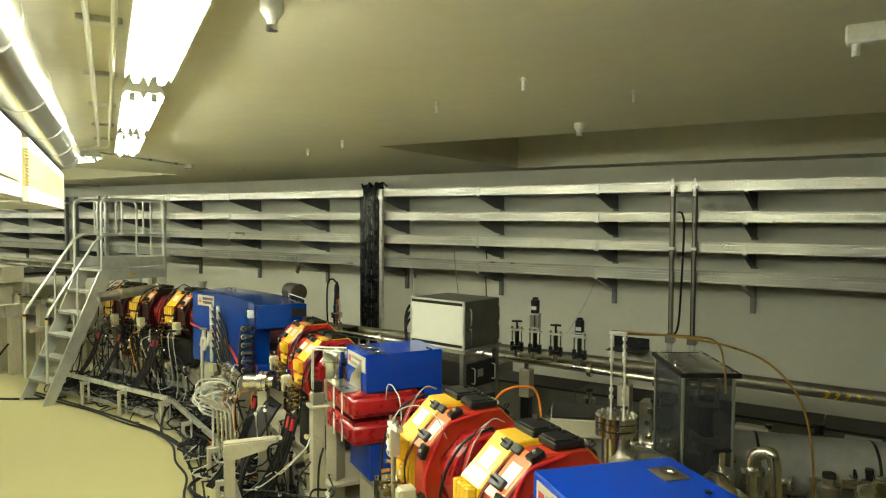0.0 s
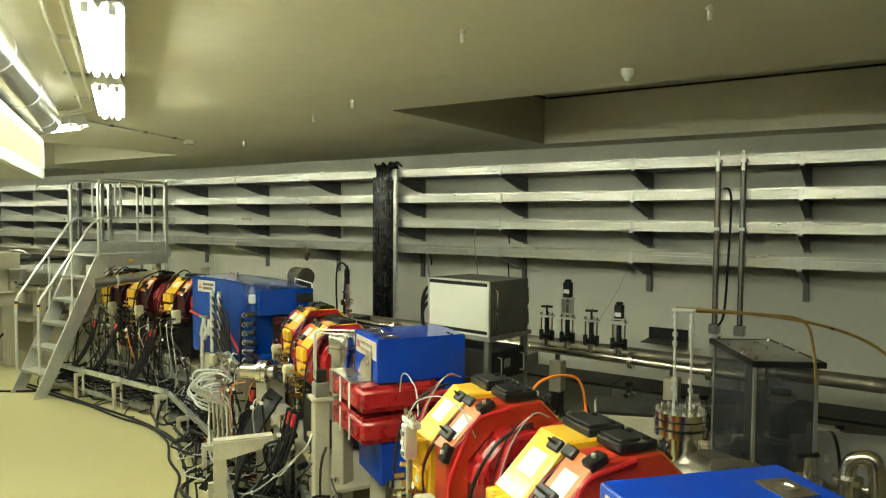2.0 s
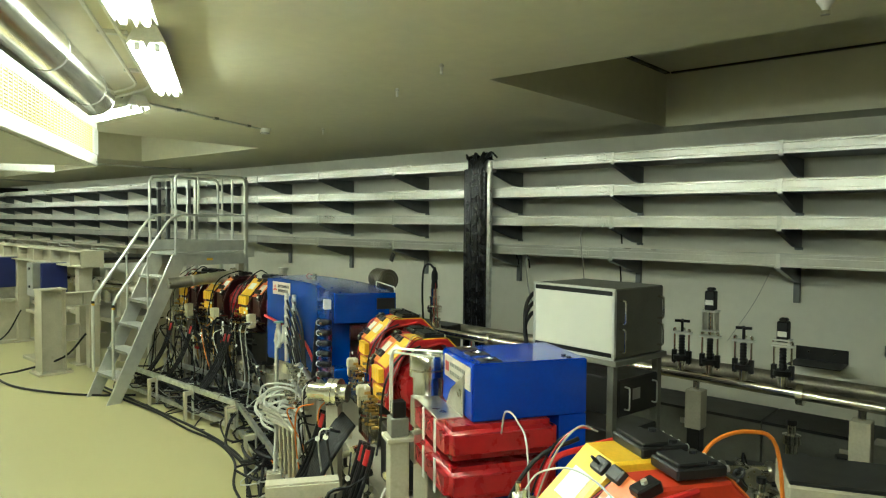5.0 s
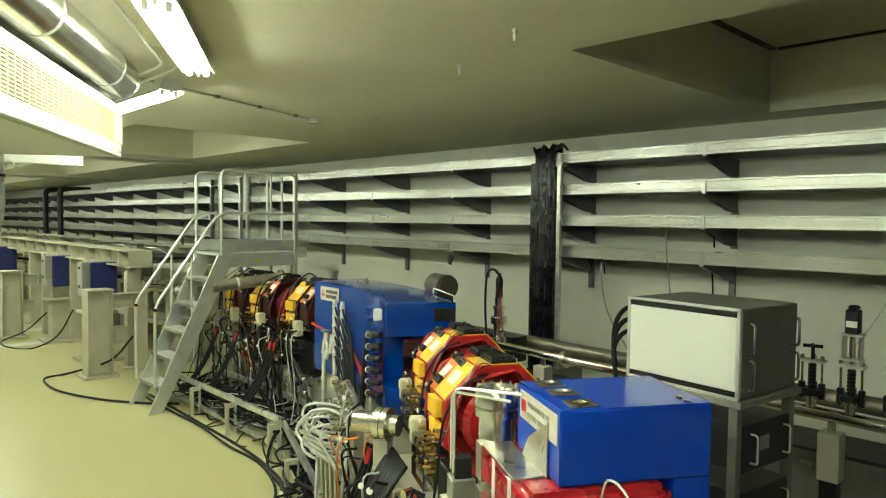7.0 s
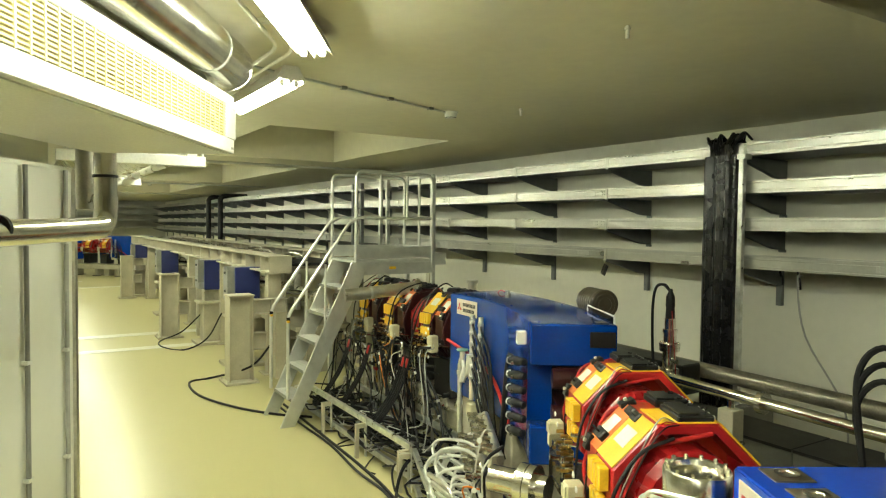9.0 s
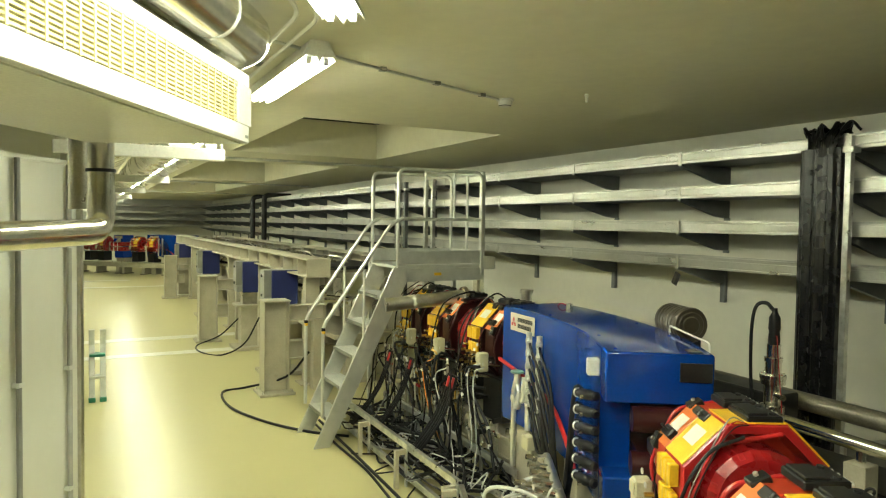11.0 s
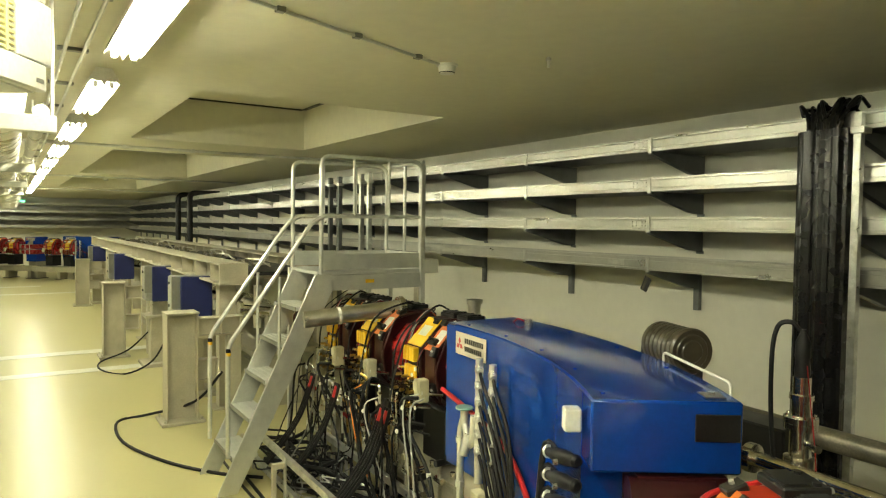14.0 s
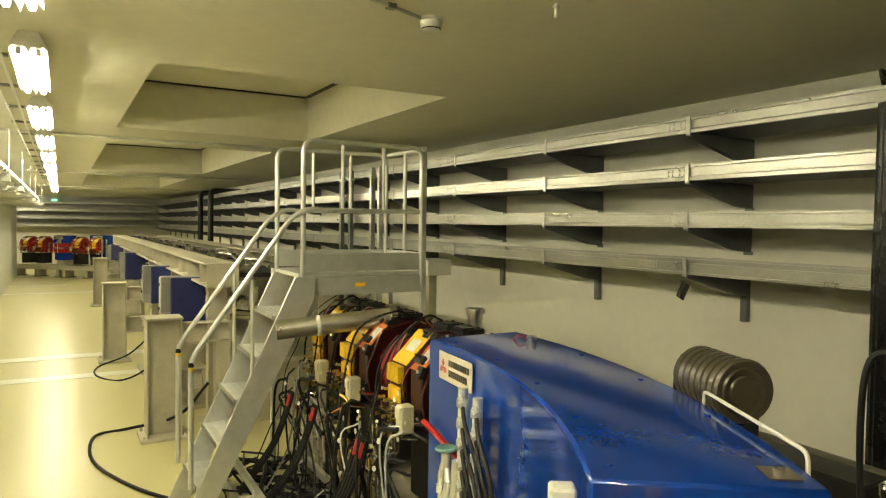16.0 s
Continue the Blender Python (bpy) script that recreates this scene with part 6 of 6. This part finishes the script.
for x in (-0.03, 0.02, 0.07):
    part("fitting", rod((x, -0.005, 1.325), (x, -0.005, 1.355), 0.008, 8), CHROME, ab, smooth=True)
for k in range(3):
    part("terminal", box(-0.018, 0.018, -0.034, -0.028, 1.175 + 0.04 * k, 1.195 + 0.04 * k, 0.002), WHITE if k % 2 else GREYBOX, ab)
part("thin_hose", tube([(0.02, -0.005, 1.355), (0.03, 0.03, 1.40), (0.08, 0.10, 1.42), (0.16, 0.16, 1.38), (0.20, 0.2, 1.28)], 0.0028, 7), WHITECAB, ab, "thin pale hose", True)
bench = thing("equipment_bench", Matrix(), "dark low equipment bench crowded with hardware", "bench")
part("top", box(-2.3, 0.6, 4.75, 6.1, 0.40, 0.44, 0.006), GREYBOX, bench)
for x in (-2.2, -0.8, 0.5):
    for y in (4.8, 6.0):
        part("leg", box(x - 0.03, x + 0.03, y - 0.03, y + 0.03, 0, 0.40, 0.003), DARK, bench)
rng = random.Random(21)
for k in range(48):
    x, y = rng.uniform(-2.2, 0.4), rng.uniform(4.8, 5.2) if k % 2 else rng.uniform(5.72, 6.0)
    w, d, h = rng.uniform(0.04, 0.12), rng.uniform(0.04, 0.1), rng.uniform(0.06, 0.42)
    e = thing("vacuum_part", Matrix.Translation((x, y, 0.44)), "small dark or steel vacuum hardware on the bench", "vacuum part", "hardware on the bench")
    mat = rng.choice([DARK, STAINLESS, CHROME, CHROME, GREYBOX, CREAM])
    if k % 3:
        part("body", turned([(w, 0), (w, h * 0.2), (w * 0.6, h * 0.22), (w * 0.6, h * 0.7), (w * 0.85, h * 0.72), (w * 0.85, h * 0.85), (w * 0.4, h * 0.87), (w * 0.4, h)], 14), mat, e, smooth=True)
        part("cap", rod((0, 0, h), (0, 0, h + 0.03), w * 0.5, 10), DARK, e)
    else:
        part("case", box(-w, w, -d, d, 0, h, 0.006), mat, e)
        part("knob", rod((0, -d, h * 0.5), (0, -d - 0.03, h * 0.5), 0.02, 10), CHROME, e)
for k in range(12):
    x, y, z = rng.uniform(-2.2, 0.3), rng.uniform(4.85, 5.0), rng.uniform(0.62, 0.82)
    e = thing("vacuum_cross", Matrix.Translation((x, y, z)) @ pose(0, 0, 0, 0, 0, rng.uniform(-40, 40)), "bright steel vacuum cross with bolted flanges on a post", "vacuum fitting", "vacuum crosses")
    part("tube", rod((-0.11, 0, 0), (0.11, 0, 0), 0.028, 14), CHROME, e, smooth=True)
    part("tube", rod((0, -0.09, 0), (0, 0.09, 0), 0.028, 14), CHROME, e, smooth=True)
    part("post", rod((0, 0, 0.44 - z), (0, 0, -0.02), 0.02, 10), STAINLESS, e, smooth=True)
    for q in (Vector((-0.11, 0, 0)), Vector((0.11, 0, 0)), Vector((0, -0.09, 0))):
        u = q.normalized()
        part("flange", rod(q, q + u * 0.022, 0.05, 18), STAINLESS, e, smooth=True)
        for j in range(6):
            w = u.orthogonal().normalized()
            w = Matrix.Rotation(j * math.pi / 3, 3, u) @ w
            part("bolt", rod(q + w * 0.04 + u * 0.022, q + w * 0.04 + u * 0.03, 0.006, 6), CHROME, e)
    part("signal_cable", tube([(0, 0.05, 0.02), (0.02, 0.09, 0.06), (0.06, 0.12, -0.05), (0.1, 0.1, 0.46 - z)], 0.006, 6), BLACK, e, "black cable", True)

# ---- low cable frames in front of the ring ----
def make_frame(p0, p1, name_label):
    p0, p1 = Vector(p0), Vector(p1)
    L = (p1 - p0).length
    a = math.degrees(math.atan2(p1.y - p0.y, p1.x - p0.x))
    e = thing("cable_trough", Matrix.Translation((p0.x, p0.y, 0)) @ pose(0, 0, 0, 0, 0, a), name_label, "cable trough", "floor cable troughs")
    for z in (0.33, 0.10):
        for y in (0.0, 0.46):
            b = box(0, L, y - 0.003, y + 0.003, z - 0.05, z, 0.001)
            box(0, L, y, y + 0.03, z - 0.004, z, bm=b)
            part("rail", b, GALV, e)
    n = max(2, int(L / 0.75) + 1)
    for k in range(n):
        x = 0.02 + k * (L - 0.04) / (n - 1)
        for y in (-0.012, 0.47):
            part("post", box(x - 0.02, x + 0.02, y - 0.006, y + 0.006, 0.0, 0.34, 0.002), GALV, e)
        part("cross_bar", box(x - 0.02, x + 0.02, -0.01, 0.47, 0.05, 0.058, 0.001), GALV, e)
        part("stand_arm", box(x - 0.02, x + 0.02, -0.11, -0.02, 0.26, 0.30, 0.002), CREAM, e)
        part("stand_leg", box(x - 0.02, x + 0.02, -0.11, -0.08, 0.0, 0.26, 0.002), CREAM, e)
    return e


FL = "galvanised low floor frame filled with cables"
make_frame((-9.0, 4.82), (-6.55, 4.79), FL)
make_frame((-6.5, 4.77), (-4.85, 4.10), FL)
make_frame((-4.82, 4.08), (-3.45, 3.15), FL)

# ---- loose cables ----
rng = random.Random(7)


def frame_spot(f):
    """A place along the cable frames, f from 0 to 1, and the way across."""
    if f < 0.38:
        t = f / 0.38
        return Vector((-8.9 + 2.3 * t, 4.80, 0)), Vector((0.0, 1, 0))
    t = (f - 0.38) / 0.62
    return Vector((-6.5 + 3.1 * t, 4.77 - 1.62 * t, 0)), Vector((0.46, 0.887, 0))


def along_ring(f):
    """Front of the magnets above the same place of the frames."""
    if f < 0.38:
        t = f / 0.38
        return Vector((-8.9 + 2.0 * t, 5.22, 0))
    t = (f - 0.38) / 0.62
    return Vector((-6.5 + 4.3 * t, 5.15 - 2.35 * t, 0))


# tangle lying in the frames
for k in range(110):
    f = rng.random() ** 1.1
    p, w = frame_spot(f)
    d = Vector((w.y, -w.x, 0))
    pts = []
    y0 = rng.uniform(0.05, 0.55)
    z = rng.uniform(0.02, 0.20)
    n = rng.randint(5, 8)
    for j in range(n):
        pts.append(p + d * (-0.6 + 1.2 * j / (n - 1) + rng.uniform(-0.15, 0.15)) + w * (y0 + rng.uniform(-0.22, 0.22)) + Vector((0, 0, max(0.02, z + rng.uniform(-0.08, 0.09)))))
    r = rng.choice([0.007, 0.009, 0.012, 0.016])
    mat = BLACK if rng.random() < 0.80 else rng.choice([GREYCAB, WHITECAB])
    r = r if mat == BLACK else 0.005
    cable(pts, r, mat, "loose cable lying tangled in the floor frame", seg=6, steps=4, group="floor cables")
# cables hanging from the magnets into the frames
for k in range(82):
    f = rng.random()
    if 0.37 < f < 0.62 or (f > 0.8 and k % 2):
        continue
    a = along_ring(f) + Vector((rng.uniform(-0.1, 0.1), rng.uniform(-0.03, 0.06), rng.uniform(0.70, 1.02)))
    p, w = frame_spot(min(1, max(0, f + rng.uniform(-0.07, 0.07))))
    b = p + w * rng.uniform(0.1, 0.5) + Vector((0, 0, rng.uniform(0.08, 0.3)))
    mid = (a + b) / 2 + Vector((rng.uniform(-0.2, 0.2), rng.uniform(-0.08, 0.1), rng.uniform(-0.3, 0.02)))
    q = a + Vector((rng.uniform(-0.08, 0.08), -0.08, rng.uniform(-0.12, 0.0)))
    u = rng.random()
    mat, r = (BLACK, rng.choice([0.005, 0.007, 0.009, 0.012])) if u < 0.78 else (GREYCAB, 0.006) if u < 0.87 else (WHITECAB, 0.005) if u < 0.97 else (ORCABLE, 0.005)
    hung = cable([a, q, mid, b, b + Vector((rng.uniform(-0.3, 0.3), rng.uniform(-0.1, 0.15), rng.uniform(-0.08, 0.08)))], r, mat, "cable hanging from the magnets to the floor frame", steps=5, group="hanging cables")
    if k % 3 == 0:
        d = Vector((0.35, -0.93, 0.1)).normalized()
        part("tag", rod(q + d * (r + 0.001), q + d * (r + 0.005), 0.014, 12), WHITE, hung, "round white cable tag")
    elif k % 3 == 1:
        part("tie", rod(mid + Vector((0, 0, 0.012)), mid - Vector((0, 0, 0.012)), r + 0.003, 8), WHITE, hung, "white cable tie")
# stiff pairs of heavy leads with red sleeves
for x, y in ((-8.45, 5.12), (-8.05, 5.15), (-7.35, 5.16), (-7.28, 5.16), (-4.25, 3.98), (-3.62, 3.75), (-3.55, 3.72), (-1.95, 2.80)):
    e = thing("power_lead", Matrix.Translation((x, y, 0)), "heavy black power lead with a red sleeve", "cable", "power leads")
    for s in (-0.03, 0.0, 0.03):
        part("cable", tube([(s, 0, 0.86), (s - 0.01, -0.03, 0.74), (s - 0.05, -0.10, 0.52), (s - 0.12, -0.22, 0.30), (s - 0.22, -0.30, 0.14)], 0.0115, 8), BLACK, e, smooth=True)
    part("sleeve", rod((0.0, 0, 0.84), (-0.008, -0.02, 0.76), 0.021, 10), RED, e, "red sleeve", True)
# pale flexible water hoses in front of the bending magnet's near end
for k in range(9):
    x0, y0 = -5.62 + 0.06 * k + rng.uniform(-0.03, 0.03), 4.60 - 0.045 * k + rng.uniform(-0.05, 0.05)
    zz = 0.60 + rng.uniform(0.0, 0.12)
    h, w, t = rng.uniform(0.03, 0.10), rng.uniform(0.5, 1.2), rng.uniform(-0.10, 0.10)
    cable([(x0 + 0.16, y0 + 0.14, zz + 0.02), (x0 + 0.08 + t * 0.4, y0 + 0.06, zz + h), (x0 + t, y0 - 0.05 * w, zz + h * 0.8), (x0 - 0.06 * w + t, y0 - 0.09 * w, zz - 0.02), (x0 - 0.01, y0 - 0.10 * w, zz - 0.08), (x0 + 0.11, y0 - 0.03, zz - 0.09 - 0.04 * w), (x0 + 0.2 - t, y0 + 0.02, zz - 0.16), (x0 + 0.22 - t, y0 + 0.06, 0.24)], 0.0095, WHITECAB, "thick pale water hose curled at the manifold", name="water_hose", seg=8, group="water hoses")
for k in range(4):
    x0, y0 = -5.20 + 0.09 * k, 4.34 - 0.07 * k
    d = rng.uniform(0.28, 0.42)
    cable([(x0, y0 + 0.08, 0.64), (x0 + 0.01, y0 - 0.03, 0.66), (x0 + 0.03, y0 - 0.06, 0.55), (x0 + 0.08, y0 - 0.10, 0.64 - d), (x0 + 0.20, y0 - 0.12, 0.60 - d), (x0 + 0.30, y0 - 0.1, 0.68 - d), (x0 + 0.32, y0 - 0.06, 0.62)], 0.009, WHITECAB, "pale water hose hanging in a loop", name="water_hose", seg=8, group="water hoses")
# parallel bundle from the first magnets into the frame
for k in range(9):
    o = 0.03 * k
    cable([(-4.12 + o, 4.02 - 0.5 * o, 0.86), (-4.10 + o, 3.92 - 0.5 * o, 0.80), (-4.12 + o, 3.80 - 0.6 * o, 0.62), (-4.10 + o * 0.9, 3.70 - 0.7 * o, 0.40 + 0.01 * (k % 3)), (-4.02 + o * 0.8, 3.62 - 0.8 * o, 0.20), (-3.80 + o * 0.7, 3.45 - 0.8 * o, 0.09 + 0.012 * (k % 4))], 0.0135, BLACK, "thick black bundled cable hanging from the magnets", seg=8, group="bundled cables")
hm = thing("hose_manifold", Matrix(), "steel hose manifold bars with fittings", "manifold")
for z, o in ((0.74, 0.0), (0.86, 0.07)):
    part("bar", rod((-5.45, 4.62 + o, z), (-4.75, 4.22 + o, z), 0.022, 10), STAINLESS, hm, smooth=True)
    for k in range(7):
        x, y = -5.40 + 0.095 * k, 4.59 - 0.054 * k + o
        part("fitting", rod((x, y, z), (x - 0.05, y - 0.10, z + 0.02), 0.015, 8), CHROME, hm)
        part("nut", rod((x - 0.025, y - 0.05, z + 0.01), (x - 0.034, y - 0.068, z + 0.014), 0.021, 6), CHROME, hm)
for x, y in ((-5.42, 4.62), (-4.78, 4.26)):
    part("leg", box(x - 0.02, x + 0.02, y - 0.02, y + 0.06, 0.0, 0.88, 0.003), CREAM, hm)
for k in range(4):
    q = Vector((-4.85 + 0.12 * k, 4.12 - 0.05 * k, 0))
    part("bent_pipe", tube(bent([q + Vector((-0.28, -0.02, 0.70)), q + Vector((0.0, -0.05, 0.70)), q + Vector((0.02, -0.05, 0.30))], 0.06), 0.013, 8, curved=False), STAINLESS, hm, smooth=True)
fc = thing("floor_cylinder", Matrix(), "bright steel cylinder lying in the cable frame", "cylinder")
part("shell", rod((-5.28, 4.66, 0.40), (-4.90, 4.56, 0.36), 0.06, 18), CHROME, fc, smooth=True)
part("rest", box(-5.2, -5.0, 4.58, 4.66, 0.0, 0.32, 0.004), GREYBOX, fc)
# heavy cables on the floor
for o, r in ((0.0, 0.013), (-0.07, 0.011)):
    cable([(-9.3, 4.70 + o, 0.02), (-8.55, 4.68 + o, 0.02), (-7.8, 4.66 + o * 0.5, 0.016), (-7.05, 4.63 + o, 0.016), (-6.5, 4.58 + o * 0.4, 0.016), (-5.95, 4.46 + o, 0.016), (-5.5, 4.22 + o * 1.6, 0.016), (-5.1, 4.0 + o, 0.016), (-4.75, 3.75 + o * 1.5, 0.016), (-4.3, 3.42 + o, 0.016), (-3.8, 3.0 + o, 0.016), (-3.2, 2.5 + o, 0.016)], r, BLACK, "heavy black cable lying on the floor beside the frame", seg=8, group="heavy floor cables")
cable([(-6.5, 4.85, 0.3), (-6.48, 4.68, 0.2), (-6.35, 4.55, 0.03), (-6.0, 4.45, 0.02), (-5.6, 4.35, 0.03), (-5.4, 4.42, 0.2)], 0.014, BLACK, "black cable looping out of the frame", group="heavy floor cables")
cable([(-10.5, 4.95, 0.5), (-10.6, 4.7, 0.2), (-11.0, 4.30, 0.02), (-10.9, 4.02, 0.014), (-10.2, 3.98, 0.014), (-9.5, 4.2, 0.014), (-9.0, 4.5, 0.014), (-8.7, 4.8, 0.014)], 0.014, BLACK, "black cable curving across the floor by the steps", seg=8, group="heavy floor cables")
cable([(-14.4, 4.9, 0.4), (-14.5, 4.6, 0.1), (-14.2, 4.2, 0.014), (-13.6, 4.15, 0.014), (-13.2, 4.4, 0.014), (-13.0, 4.7, 0.2), (-12.9, 4.9, 0.6)], 0.012, BLACK, "black cable curving across the floor between columns", seg=8, group="heavy floor cables")
cable([(-1.70, 3.34, 1.30), (-1.67, 3.44, 1.375), (-1.60, 3.54, 1.395), (-1.54, 3.62, 1.34), (-1.52, 3.66, 1.05), (-1.5, 3.7, 0.6)], 0.007, ORCABLE, "orange cable arched over the magnets")
cable([(-2.62, 3.62, 1.15), (-2.55, 3.55, 1.27), (-2.42, 3.45, 1.28), (-2.32, 3.38, 1.15), (-2.30, 3.36, 0.43)], 0.004, WHITECAB, "thin pale hose arched beside the coil")
bk = random.Random(31)
for k in range(44):
    if k < 20:
        x, y = bk.uniform(-8.9, -7.0), 5.34 + bk.uniform(-0.08, 0.08)
    else:
        t = bk.random()
        x, y = (-4.6 + 1.5 * t, 4.36 - 0.80 * t) if k < 34 else (-2.3 + 1.3 * t, 3.08 - 0.80 * t)
        y += bk.uniform(-0.1, 0.05)
    e = thing("pipe_fitting", Matrix.Translation((x, y, 0)), "steel water fittings under the magnets", "fitting", "water fittings")
    z = bk.uniform(0.45, 0.75)
    part("riser", rod((0, 0, 0.02), (0, 0, z), 0.014, 8), bk.choice([STAINLESS, CREAM, DARK]), e, smooth=True)
    part("valve", rod((-0.04, 0, z * 0.8), (0.04, 0, z * 0.8), 0.022, 8), CHROME, e, smooth=True)
    part("cap", rod((0, -0.03, z), (0, 0.03, z), 0.022, 10), bk.choice([BEIGE, CHROME, DARK]), e, smooth=True)
mark = tagged(link("floor_tag", box(-4.95, -4.87, 2.62, 2.66, 0.0, 0.003), WHITE), "small white tape mark on the floor", "tape")

rng = random.Random(91)
for k in range(16):
    x = rng.uniform(-8.9, -6.95)
    e = thing("water_fitting", Matrix.Translation((x, 5.30 + rng.uniform(-0.06, 0.04), 0.40)), "small steel water fitting with a white tag", "fitting", "fittings by the steps")
    z = rng.uniform(0.25, 0.55)
    part("pipe", tube(bent([(0, 0, 0.02), (0, -0.02, z), (rng.uniform(-0.08, 0.08), -0.05, z + 0.02)], 0.03, 4), 0.009, 8, curved=False), rng.choice([STEELBRIGHT, CHROME, COPPER]), e, smooth=True)
    part("nut", rod((0, -0.02, z - 0.03), (0, -0.02, z - 0.05), 0.018, 6), CHROME, e)
    part("valve", rod((-0.03, -0.02, z * 0.6), (0.03, -0.02, z * 0.6), 0.017, 8), rng.choice([CHROME, DARK, RED]), e, smooth=True)
    if k % 2:
        part("tag", rod((0.02, -0.05, z * 0.8), (0.02, -0.054, z * 0.8), 0.016, 12), WHITE, e, "round white tag")
# loose leads draped over the magnets beside the steps
rng = random.Random(77)
for k in range(4):
    x0 = rng.uniform(-8.9, -6.95)
    x1 = x0 + rng.uniform(-0.3, 0.3)
    y0 = rng.uniform(5.50, 5.66)
    zt = 1.425 + rng.uniform(0.0, 0.05)
    cable([(x0, y0 + 0.12, zt - 0.01), (x0 + 0.02, y0, zt + 0.02), ((x0 + x1) / 2, 5.40 + rng.uniform(-0.03, 0.03), 1.30 + rng.uniform(-0.02, 0.06)), (x1, 5.31 + rng.uniform(-0.04, 0.02), 1.05), (x1 + rng.uniform(-0.1, 0.1), 5.24, 0.80), (x1 + rng.uniform(-0.15, 0.15), 5.2, 0.12)], rng.choice([0.004, 0.005, 0.007]), rng.choice([BLACK, BLACK, BLACK, BROWN, BLACK]), "lead draped over the magnets beside the steps", group="draped leads")
